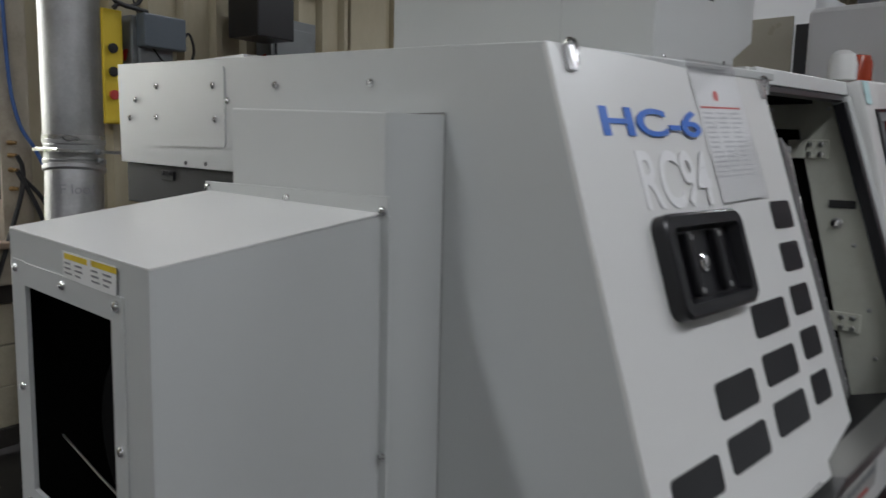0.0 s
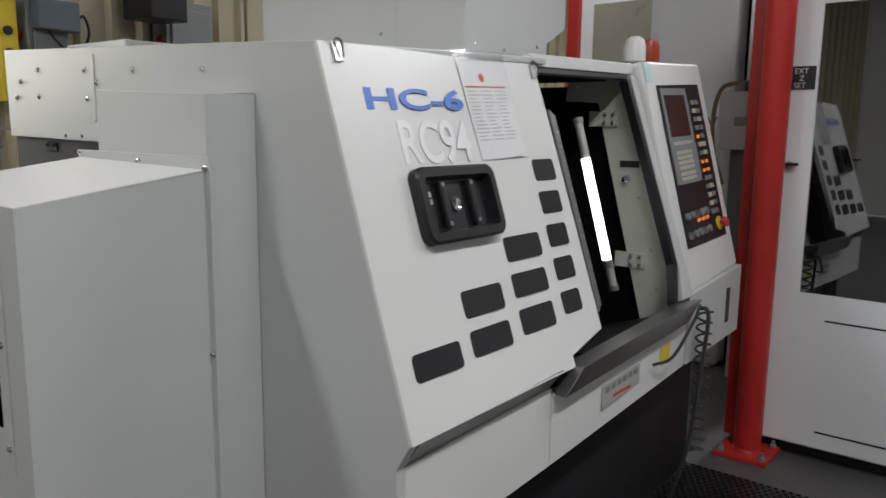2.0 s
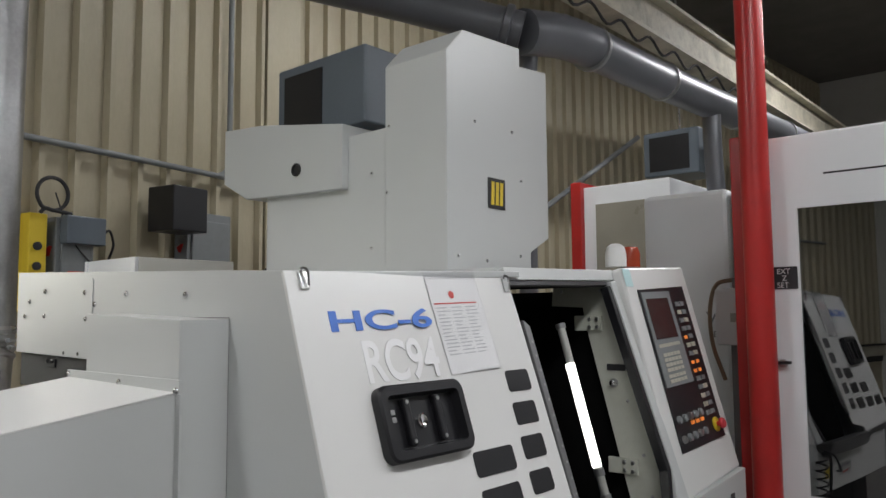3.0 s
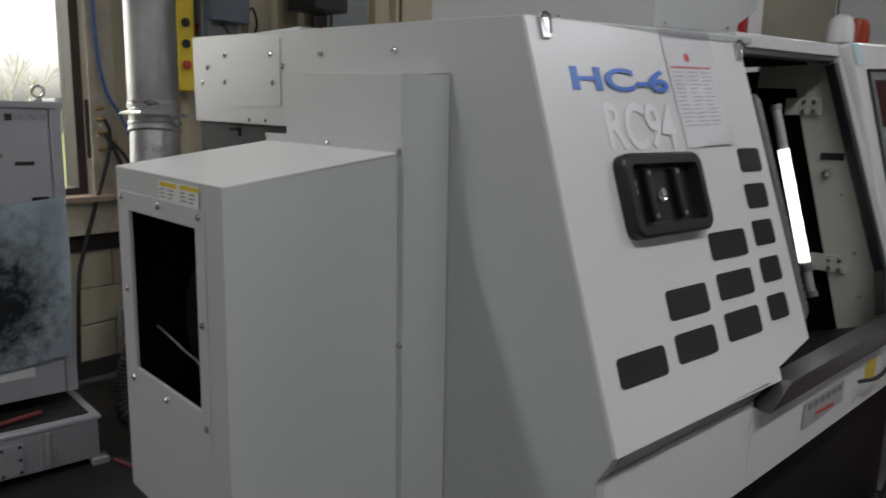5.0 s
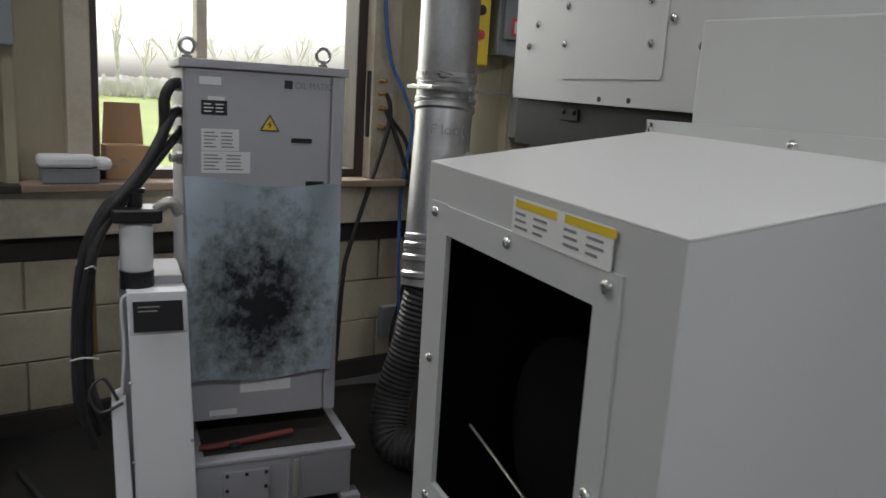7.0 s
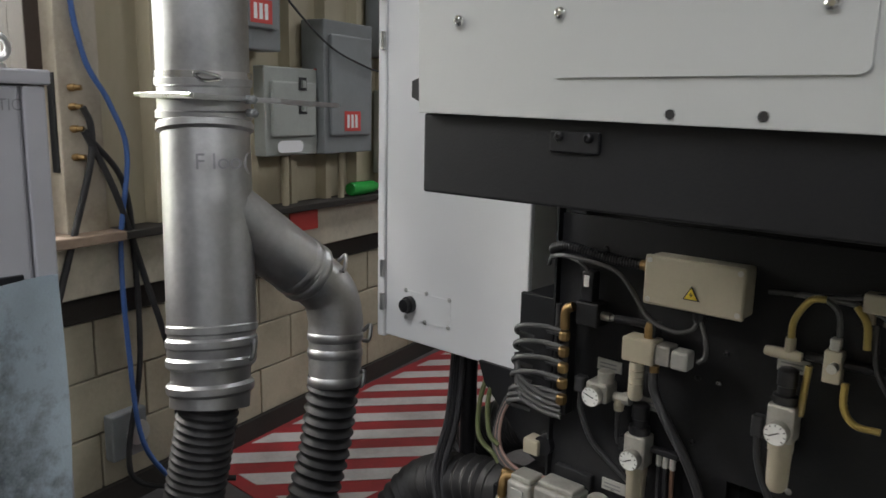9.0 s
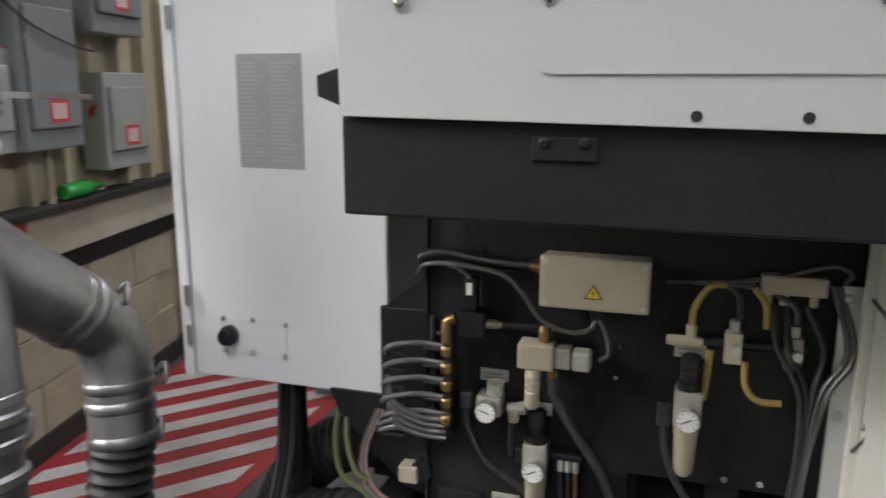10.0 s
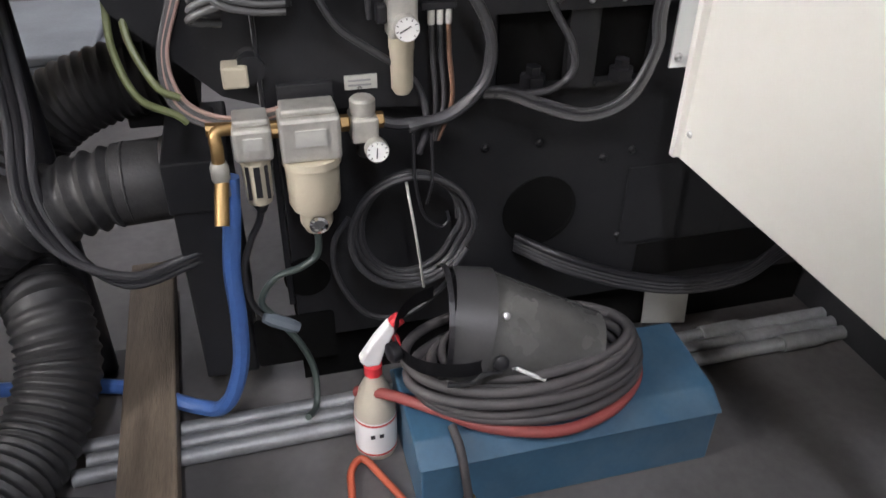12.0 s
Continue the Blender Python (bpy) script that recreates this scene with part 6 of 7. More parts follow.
for i in range(5):
    z = 0.965 - i * 0.0345
    part("brass_nut", bm_lathe([(0.010, -0.010), (0.012, -0.006), (0.012, 0.006), (0.010, 0.010)], (-2.406, 1.578, z), (0, 0, 1), 8), BRASS, mani)
    part("union", bm_lathe([(0.008, 0), (0.008, 0.05)], (-2.406, 1.592, z), (-1, 0, 0), 10), CABLE, mani)
part("brass_elbow", bm_tube([(-2.406, 1.578, 0.98), (-2.406, 1.578, 1.02), (-2.39, 1.58, 1.03)], 0.010, 10, 3), BRASS, mani, smooth=True)
for i in range(7):
    z = 0.968 - i * 0.0345 if i < 5 else 0.815 - (i - 5) * 0.014
    x1 = -2.455
    hose("clear_hose", [(x1 + 0.04, 1.592, z), (x1 - 0.01, 1.585, z + 0.004), (x1 - 0.06, 1.575, z - 0.004), (x1 - 0.075 - 0.003 * i, 1.585, z - 0.022), (x1 - 0.05, 1.61, z - 0.036)], 0.006, TUBEGREY)
for i in range(4):
    hose("clear_hose", [(-2.53, 1.585, 0.90 - 0.012 * i), (-2.51, 1.575, 0.85 - 0.014 * i), (-2.46, 1.578, 0.825 - 0.012 * i), (-2.41, 1.585, 0.82 - 0.012 * i)], 0.006, TUBEGREY)
hose("black_pipe", [(-2.445, 1.612, 1.02), (-2.445, 1.612, 0.79)], 0.006, CABLE, 1)
# solenoid valve with silencer
part("solenoid_valve", bm_box(-2.270, -2.205, 1.565, 1.612, 0.950, 0.998, 0.004), BEIGE, machine, "beige solenoid valve")
part("solenoid_coil", bm_box(-2.2045, -2.175, 1.570, 1.61, 0.955, 0.994, 0.004), SILVER, machine)
part("solenoid_plug", bm_box(-2.1745, -2.14, 1.572, 1.608, 0.953, 0.990, 0.006), LABELG, machine)
part("valve_nipple", bm_lathe([(0.010, 0), (0.010, 0.02), (0.007, 0.03)], (-2.226, 1.59, 0.998), (0, 0, 1), 10), BRASS, machine)
part("silencer", bm_lathe([(0.013, 0), (0.0145, 0.005), (0.0145, 0.015), (0.012, 0.016), (0.0145, 0.018), (0.0145, 0.028), (0.012, 0.029), (0.0145, 0.031), (0.0145, 0.042), (0.012, 0.043), (0.0145, 0.045), (0.0145, 0.07), (0.01, 0.077)], (-2.243, 1.582, 0.948), (0, 0, -1), 14), BEIGE, machine, "ribbed beige silencer", True)
part("valve_nipple", bm_lathe([(0.009, 0), (0.009, 0.015), (0.007, 0.018)], (-2.207, 1.582, 0.95), (0, 0, -1), 10), BRASS, machine)
hose("grey_hose", [(-2.207, 1.58, 0.935), (-2.20, 1.575, 0.90), (-2.165, 1.57, 0.845), (-2.118, 1.565, 0.78), (-2.093, 1.57, 0.715), (-2.10, 1.58, 0.65), (-2.155, 1.585, 0.60), (-2.23, 1.575, 0.585)], 0.0095, CABLE)
for x, z, w in ((-2.352, 0.897, 0.055), (-2.262, 0.84, 0.05), (-2.325, 0.639, 0.054), (-2.0, 0.984, 0.053)):
    lb = part("name_strip", bm_box(x, x + w, 1.624, 1.6275, z, z + 0.024), LABELG, machine, "engraved silver name strip")
    bars("small_print", lb, (x + 0.006, 1.6235, z + 0.014), (1, 0, 0), (0, 0, 1), w * 0.9, 2, 0.008, 0.003, INK, 6, 1)


def gauge(p, r, turn=0.0):
    g = part("pressure_gauge", bm_lathe([(r * 0.9, 0), (r, 0.004), (r, 0.018), (r * 0.94, 0.021), (r * 0.94, 0.019), (0, 0.019)], p, (0, -1, 0), 26), SILVER, machine, "round pressure gauge", True)
    q = Vector(p) + Vector((0, -0.0195, 0))
    part("dial", bm_lathe([(r * 0.92, 0), (r * 0.92, 0.0008), (0, 0.0008)], q, (0, -1, 0), 24), DIAL, g)
    part("needle", bm_patch(q + Vector((-r * 0.6 * math.cos(turn), -0.0012, -r * 0.6 * math.sin(turn))), (math.cos(turn), 0, math.sin(turn)), (-math.sin(turn), 0, math.cos(turn)), r * 0.95, r * 0.1, 0.0006), INKBLACK, g)
    for i in range(9):
        a = radians(-45 + i * 33.75)
        part("tick", bm_patch(q + Vector((r * 0.68 * math.cos(a), -0.0012, r * 0.68 * math.sin(a))), (math.cos(a), 0, math.sin(a)), (-math.sin(a), 0, math.cos(a)), r * 0.16, r * 0.07, 0.0005), INKBLACK, g)
    return g


def regulator(x, z, knob=True, long=True):
    """Small filter regulator: knob on top, cast body, bowl below, gauge in front."""
    part("regulator_body", bm_box(x - 0.023, x + 0.023, 1.575, 1.618, z - 0.022, z + 0.045, 0.005), SILVER, machine, "cast aluminium regulator body")
    if knob:
        part("regulator_knob", bm_lathe([(0.021, 0), (0.021, 0.014), (0.015, 0.016), (0.015, 0.03), (0.017, 0.032), (0.017, 0.058), (0.012, 0.062)], (x, 1.596, z + 0.045), (0, 0, 1), 14), BLACKP, machine, "black adjusting knob", True)
    if long:
        part("filter_bowl", bm_lathe([(0.021, 0), (0.021, 0.02), (0.0195, 0.022), (0.018, 0.085), (0.012, 0.095), (0, 0.096)], (x, 1.596, z - 0.022), (0, 0, -1), 18), BEIGE, machine, "beige filter bowl", True)
    gauge((x + 0.001, 1.575, z), 0.0205, 0.5)


regulator(-2.235, 0.755)
regulator(-1.972, 0.893)
part("regulator_body", bm_box(-2.348, -2.30, 1.572, 1.62, 0.845, 0.885, 0.005), SILVER, machine)
part("regulator_top", bm_lathe([(0.017, 0), (0.017, 0.022), (0.013, 0.024)], (-2.315, 1.596, 0.885), (0, 0, 1), 14), SILVER, machine, smooth=True)
gauge((-2.324, 1.572, 0.862), 0.0205, -0.3)
part("relief_stub", bm_lathe([(0.010, 0), (0.010, 0.02), (0.013, 0.021), (0.013, 0.035)], (-2.29, 1.59, 0.862), (1, 0, 0.1), 10), SILVER, machine)
part("stub_cap", bm_lathe([(0.009, 0), (0.011, 0.01), (0.009, 0.022)], (-2.277, 1.585, 0.86), (0, 0, -1), 10), BEIGE, machine)
part("elbow_fitting", bm_box(-2.382, -2.358, 1.582, 1.606, 0.85, 0.885, 0.005), CABLE, machine)
hose("grey_hose", [(-2.37, 1.594, 0.85), (-2.365, 1.59, 0.81), (-2.335, 1.588, 0.755), (-2.285, 1.592, 0.715), (-2.24, 1.60, 0.68), (-2.205, 1.60, 0.64), (-2.195, 1.59, 0.58), (-2.21, 1.585, 0.53)], 0.006, CABLE)
hose("grey_hose", [(-2.285, 1.596, 0.84), (-2.285, 1.6, 0.78), (-2.283, 1.605, 0.76)], 0.005, CABLE)
for i in range(3):
    x = -2.188 + i * 0.014
    part("quick_fitting", bm_lathe([(0.006, 0), (0.006, 0.022), (0.0045, 0.024)], (x, 1.592, 0.772), (0, 0, -1), 10), LABELG, machine)
    hose("thin_tube", [(x, 1.592, 0.75), (x + 0.002, 1.59, 0.70), (x + 0.008, 1.59, 0.62), (x + 0.004 - 0.01 * i, 1.59, 0.55)], 0.0042, CABLE if i < 2 else mat("brown_tube", (0.16, 0.09, 0.06), 0.4, bump=0))
part("fitting_bar", bm_box(-2.205, -2.148, 1.585, 1.60, 0.772, 0.784, 0.002), BLACKP, machine)
part("elbow_fitting", bm_box(-2.275, -2.258, 1.585, 1.606, 0.755, 0.785, 0.004), BLACKP, machine)
part("elbow_fitting", bm_box(-2.022, -2.000, 1.582, 1.606, 0.865, 0.905, 0.005), CABLE, machine)
hose("grey_hose", [(-2.011, 1.592, 0.868), (-2.006, 1.592, 0.82), (-1.985, 1.592, 0.765), (-1.945, 1.592, 0.70), (-1.937, 1.595, 0.65), (-1.981, 1.60, 0.616), (-2.074, 1.605, 0.618)], 0.0065, CABLE)
# small valves on the right of the plate, with yellow and grey tubing
for x in (-1.906, -1.813):
    part("speed_valve", bm_box(x - 0.014, x + 0.014, 1.592, 1.618, 0.99, 1.045, 0.003), BEIGE, machine)
    part("valve_top", bm_box(x - 0.008, x + 0.008, 1.594, 1.614, 1.0455, 1.066, 0.003), LABELG, machine)
    part("valve_screw", bm_lathe([(0.008, 0), (0.008, 0.018)], (x + 0.004, 1.592, 1.02), (0, -1, 0), 10), LABELG, machine)
part("tee_fitting", bm_lathe([(0.008, -0.03), (0.01, -0.02), (0.01, 0.02), (0.008, 0.03)], (-1.985, 1.60, 1.022), (1, 0, 0), 10), BEIGE, machine, smooth=True)
part("tee_stem", bm_lathe([(0.009, 0), (0.009, 0.03)], (-1.975, 1.60, 1.022), (0, 0, 1), 10), BEIGE, machine)
hose("yellow_tube", [(-1.975, 1.60, 1.05), (-1.972, 1.598, 1.085), (-1.95, 1.595, 1.122), (-1.925, 1.595, 1.128)], 0.006, YELLOWTUBE)
hose("grey_tube", [(-1.925, 1.595, 1.128), (-1.905, 1.593, 1.11), (-1.90, 1.594, 1.07)], 0.0045, TUBEGREY)
hose("yellow_tube", [(-1.88, 1.595, 1.125), (-1.862, 1.59, 1.10), (-1.858, 1.59, 1.06)], 0.006, YELLOWTUBE)
hose("yellow_tube", [(-1.942, 1.60, 1.01), (-1.945, 1.598, 0.96), (-1.948, 1.60, 0.92)], 0.006, YELLOWTUBE)
hose("yellow_tube", [(-1.885, 1.60, 0.995), (-1.882, 1.595, 0.955), (-1.862, 1.59, 0.932), (-1.825, 1.592, 0.93)], 0.006, YELLOWTUBE)
hose("grey_tube", [(-2.02, 1.605, 1.124), (-1.95, 1.60, 1.128), (-1.87, 1.598, 1.125), (-1.82, 1.594, 1.10), (-1.812, 1.596, 1.07)], 0.005, TUBEGREY)
hose("grey_tube", [(-2.02, 1.606, 1.122), (-1.92, 1.60, 1.132), (-1.84, 1.595, 1.150), (-1.77, 1.588, 1.172), (-1.742, 1.588, 1.16), (-1.75, 1.59, 1.145)], 0.0042, TUBEGREY)
hose("grey_tube", [(-1.93, 1.60, 1.13), (-1.87, 1.60, 1.14), (-1.84, 1.595, 1.15)], 0.0042, TUBEGREY)
hose("black_link", [(-1.95, 1.61, 1.024), (-1.86, 1.61, 1.022), (-1.79, 1.61, 1.024)], 0.008, BLACKP)
part("double_valve", bm_box(-1.872, -1.772, 1.588, 1.618, 1.118, 1.150, 0.004), BEIGE, machine)
for x in (-1.86, -1.835, -1.79):
    part("valve_neck", bm_lathe([(0.007, 0), (0.007, 0.018)], (x, 1.60, 1.118), (0, 0, -1), 8), BEIGE, machine)
for k in range(5):
    o = 0.007 * k
    m = (CABLE, BLACKP, CABLE, TUBEGREY, TUBEGREY)[k]
    sx = (-1.85, -1.83, -1.80, -1.765, -1.755)[k]
    hose("bundle_line", [(sx, 1.598, 1.10 if k < 3 else 1.14), (sx + (0.01 if k < 2 else 0.03), 1.59, 1.03), (-1.80 + o * 1.5, 1.588, 0.955), (-1.793 + o * 0.6, 1.585, 0.85), (-1.80 + o * 0.6, 1.588, 0.74), (-1.793 + o * 0.5, 1.59, 0.68), (-1.83 + o * 0.5, 1.592, 0.60 - o * 0.4), (-1.90, 1.594, 0.575 - o * 0.6), (-1.985, 1.597, 0.60 - o * 0.6), (-2.05, 1.60, 0.625 - o * 0.5), (-2.09, 1.61, 0.625 - o * 0.4)], 0.0052, m)
hose("thin_wire", [(-1.715, 1.56, 1.13), (-1.70, 1.50, 1.10), (-1.698, 1.48, 1.0), (-1.70, 1.54, 0.92), (-1.72, 1.59, 0.85)], 0.003, TUBEGREY)
# air preparation row: ball valve, small filter, main filter, regulator
YA = 1.56
hose("air_pipe", [(-2.55, YA + 0.02, 0.612), (-2.42, YA + 0.02, 0.605), (-2.29, YA + 0.02, 0.60)], 0.011, BRASS, 1)
part("brass_elbow", bm_tube([(-2.50, YA + 0.02, 0.612), (-2.535, YA + 0.01, 0.61), (-2.537, YA, 0.585), (-2.538, YA, 0.56)], 0.0105, 12, 4), BRASS, machine, smooth=True)
part("ball_valve", bm_lathe([(0.012, 0), (0.015, 0.008), (0.015, 0.03), (0.012, 0.035), (0.012, 0.06)], (-2.538, YA, 0.565), (0, 0, -1), 12), SILVER, machine, smooth=True)
part("valve_outlet", bm_tube([(-2.538, YA - 0.005, 0.53), (-2.542, YA - 0.025, 0.505), (-2.546, YA - 0.045, 0.475)], 0.0115, 12, 3), BRASS, machine, "brass valve outlet", True)
for nm, x, w, top_, hh, br, bh in (("air_filter", -2.482, 0.030, 0.622, 0.055, 0.023, 0.088), ("main_air_filter", -2.393, 0.048, 0.632, 0.075, 0.045, 0.10)):
    f = part(nm, bm_box(x - w, x + w, YA - 0.02, YA + 0.05, top_ - hh, top_, 0.006), SILVER, machine, "cast aluminium air filter head")
    part("head_cap", bm_box(x - w * 0.9, x + w * 0.9, YA - 0.01, YA + 0.04, top_, top_ + 0.012, 0.004), SILVER, f)
    part("head_label", bm_box(x - w * 0.5, x + w * 0.5, YA - 0.0225, YA - 0.02, top_ - hh * 0.62, top_ - hh * 0.25), LABELG, f)
    part("bowl", bm_lathe([(br * 1.05, 0), (br * 1.08, 0.012), (br, 0.014), (br * 0.96, bh * 0.85), (br * 0.85, bh * 0.97), (br * 0.6, bh)], (x, YA + 0.012, top_ - hh), (0, 0, -1), 24), BEIGE, f, "beige metal bowl", True)
part("sight_slot", bm_box(-2.487, -2.477, YA - 0.0135, YA - 0.010, 0.50, 0.555), BLACKP, machine)
for x in (-2.497, -2.467):
    part("sight_slot", bm_box(x - 0.003, x + 0.003, YA - 0.009, YA - 0.006, 0.495, 0.555), BLACKP, machine)
part("drain_knob", bm_lathe([(0.012, 0), (0.014, 0.008), (0.008, 0.02)], (-2.482, YA + 0.012, 0.482), (0, 0, -1), 10), BLACKP, machine)
part("drain_float", bm_lathe([(0.026, 0), (0.028, 0.01), (0.028, 0.035), (0.02, 0.05)], (-2.393, YA + 0.012, 0.465), (0, 0, -1), 18), BEIGE, machine, smooth=True)
part("sight_glass", bm_lathe([(0.016, 0), (0.016, 0.006), (0.011, 0.008), (0.011, 0.004), (0, 0.004)], (-2.393, YA - 0.016, 0.44), (0, -1, 0), 16), CHROME, machine, smooth=True)
for x in (-2.447, -2.335, -2.278):
    part("brass_union", bm_lathe([(0.012, -0.008), (0.014, -0.006), (0.014, 0.006), (0.012, 0.008)], (x, YA + 0.02, 0.602), (1, 0, 0), 6), BRASS, machine)
part("line_regulator", bm_box(-2.327, -2.283, YA - 0.01, YA + 0.045, 0.575, 0.618, 0.005), SILVER, machine)
part("regulator_cap", bm_lathe([(0.019, 0), (0.021, 0.004), (0.021, 0.024), (0.017, 0.028), (0, 0.028)], (-2.305, YA + 0.015, 0.618), (0, 0, 1), 18), SILVER, machine, smooth=True)
gauge((-2.29, YA - 0.008, 0.568), 0.0195, 1.5)
part("regulator_foot", bm_lathe([(0.018, 0), (0.018, 0.03), (0.014, 0.034)], (-2.30, YA + 0.02, 0.575), (0, 0, -1), 14), BLACKP, machine, smooth=True)
hose("grey_hose", [(-2.28, YA + 0.02, 0.60), (-2.235, 1.58, 0.59), (-2.157, 1.582, 0.597), (-2.10, 1.585, 0.647), (-2.088, 1.585, 0.714)], 0.010, CABLE)
hose("blue_hose", [(-2.525, 1.575, 0.53), (-2.532, 1.57, 0.455), (-2.546, 1.57, 0.352), (-2.548, 1.565, 0.249), (-2.56, 1.56, 0.14), (-2.60, 1.56, 0.05), (-2.66, 1.60, 0.022), (-2.81, 1.695, 0.02), (-3.036, 1.742, 0.02), (-3.3, 1.78, 0.02)], 0.0155, BLUEHOSE)
hose("drain_hose", [(-2.482, YA + 0.012, 0.47), (-2.490, 1.59, 0.43), (-2.51, 1.6, 0.384), (-2.527, 1.6, 0.326), (-2.521, 1.6, 0.247), (-2.488, 1.59, 0.213)], 0.006, CABLE)
hose("drain_hose", [(-2.393, 1.572, 0.415), (-2.398, 1.575, 0.36), (-2.43, 1.575, 0.335), (-2.475, 1.575, 0.32), (-2.505, 1.575, 0.273), (-2.483, 1.575, 0.229), (-2.446, 1.57, 0.166), (-2.425, 1.56, 0.10), (-2.43, 1.52, 0.05), (-2.45, 1.47, 0.07)], 0.0065, mat("green_grey_tube", (0.045, 0.06, 0.055), 0.4, bump=0.02))
part("drain_tee", bm_lathe([(0.01, -0.035), (0.013, -0.02), (0.013, 0.02), (0.01, 0.035)], (-2.475, 1.57, 0.222), (0.8, 0, -0.5), 8), DARKBLUE, machine)
# coil of black tubing with a white tie
coil = []
for i in range(64):
    a = i * 2 * math.pi / 16
    rr = 0.088 + 0.0055 * (i // 16) + 0.004 * math.sin(i * 0.7)
    coil.append((-2.222 + rr * 1.06 * math.cos(a), 1.612 - 0.012 * (i // 16), 0.375 + rr * 1.15 * math.sin(a)))
tc = thing("tubing_coil", (-2.222, 1.61, 0.375), "coil of black pneumatic tubing tied with a pale strip", "tubing")
part("tubing", bm_tube(coil, 0.0062, 8, 3), CABLE, tc, smooth=True)
part("tubing_tail", bm_tube([(-2.335, 1.60, 0.41), (-2.365, 1.60, 0.36), (-2.362, 1.60, 0.28), (-2.311, 1.597, 0.19), (-2.231, 1.597, 0.177), (-2.152, 1.60, 0.238), (-2.13, 1.6, 0.30)], 0.0055, 8), CABLE, tc, smooth=True)
part("tie_strip", bm_tube([(-2.235, 1.585, 0.49), (-2.222, 1.555, 0.375), (-2.205, 1.572, 0.255)], 0.0028, 6), LABELG, tc, "grey plastic tie")
part("wire_hook", bm_tube([(-2.225, 1.56, 0.58), (-2.225, 1.55, 0.50), (-2.21, 1.55, 0.43), (-2.18, 1.55, 0.40), (-2.165, 1.55, 0.41), (-2.168, 1.55, 0.43)], 0.003, 6), BLACKP, tc)
part("wire_hook", bm_tube([(-2.195, 1.56, 0.58), (-2.195, 1.55, 0.50), (-2.205, 1.55, 0.45)], 0.003, 6), BLACKP, tc)
# cables that run out of the round hole, and the loom on the left
for k in range(4):
    d = 0.009 * k
    hose("cable", [(-1.995, 1.655, 0.285 - d), (-1.91, 1.59, 0.262 - d), (-1.773, 1.58, 0.205 - d), (-1.628, 1.58, 0.165 - d), (-1.488, 1.58, 0.168 - d), (-1.38, 1.60, 0.21 - d), (-1.25, 1.62, 0.24 - d)], 0.0085, CABLE if k else BLACKP)
for k in range(3):
    d = 0.016 * k
    hose("loom", [(-2.865 + d, 1.77, 0.82), (-2.872 + d, 1.755, 0.60), (-2.885 + d, 1.72, 0.45), (-2.835 + d, 1.69, 0.35 - d * 0.6), (-2.73, 1.67, 0.30 - d * 0.6), (-2.63, 1.67, 0.325 - d * 0.6), (-2.56, 1.68, 0.345 - d * 0.6)], 0.0085, CABLE if k != 1 else BLACKP)
for k in range(6):
    d = 0.007 * k
    hose("clear_line", [(-2.56 - d * 0.4, 1.64, 0.80), (-2.59 - d * 0.3, 1.62, 0.72), (-2.575 - d * 0.5, 1.60, 0.655 - d * 0.3), (-2.52, 1.59, 0.625 - d * 0.6), (-2.45, 1.595, 0.628 - d * 0.5), (-2.40, 1.605, 0.635 - d * 0.4)], 0.0042, TUBEGREY if k % 3 else mat("pink_tube", (0.30, 0.20, 0.17), 0.4, bump=0))
hose("green_line", [(-2.665, 1.66, 0.80), (-2.665, 1.63, 0.73), (-2.64, 1.60, 0.665), (-2.59, 1.595, 0.635), (-2.575, 1.595, 0.62)], 0.006, GREENTUBE)
hose("green_line", [(-2.645, 1.66, 0.80), (-2.64, 1.63, 0.74), (-2.61, 1.60, 0.68), (-2.58, 1.598, 0.66)], 0.006, GREENTUBE)
part("small_valve", bm_box(-2.515, -2.475, 1.60, 1.64, 0.665, 0.70, 0.004), BEIGE, machine)
part("small_motor", bm_lathe([(0.028, 0), (0.028, 0.02), (0.022, 0.022), (0.022, 0.05)], (-2.47, 1.66, 0.69), (0, -1, 0), 18), BLACKP, machine, smooth=True)

# ---- on the floor in front of the base ----
GK, GS = 1.04, (0.099, -0.018, FL)
for i, (y, x0) in enumerate(((1.475, -2.87), (1.51, -2.85), (1.545, -2.86))):
    c = thing("floor_conduit", (-1.9, y, 0), "galvanized conduit pipe lying along the floor", "pipe", "floor conduits")
    part("pipe", bm_tube([(x0, y, 0.0165), (-2.0, y + 0.012, 0.0165), (-0.9, y + 0.02, 0.0165)], 0.0155, 14, 1), CONDUIT, c, smooth=True)
    part("coupling", bm_lathe([(0.019, -0.05), (0.02, -0.045), (0.02, 0.045), (0.019, 0.05)], (-1.36 - 0.08 * i, y + 0.0164, 0.0165), (1, 0.007, 0), 14), CONDUIT, c, smooth=True)
solo("timber_plank", bm_prism([(-2.772, 1.20, 0.035), (-2.672, 1.20, 0.035), (-2.705, 2.05, 0.035), (-2.80, 2.05, 0.035)], (0, 0, 0.045), 0.004), WOOD, "worn dirty timber plank lying across the conduits", "plank")
# spray bottle
SB = Vector((-2.33, 1.435, 0))
sp = thing("spray_bottle", SB, "milky spray bottle with red and white trigger", "spray bottle")
part("bottle", bm_lathe([(0.036, 0), (0.0385, 0.006), (0.0385, 0.105), (0.037, 0.12), (0.028, 0.15), (0.018, 0.172), (0.0135, 0.185), (0.0135, 0.195)], SB, (0, 0, 1), 26), BOTTLE, sp, smooth=True)
part("collar", bm_lathe([(0.0165, 0), (0.0165, 0.02), (0.013, 0.022)], SB + Vector((0, 0, 0.188)), (0, 0, 1), 16), REDPLASTIC, sp, "red collar", True)
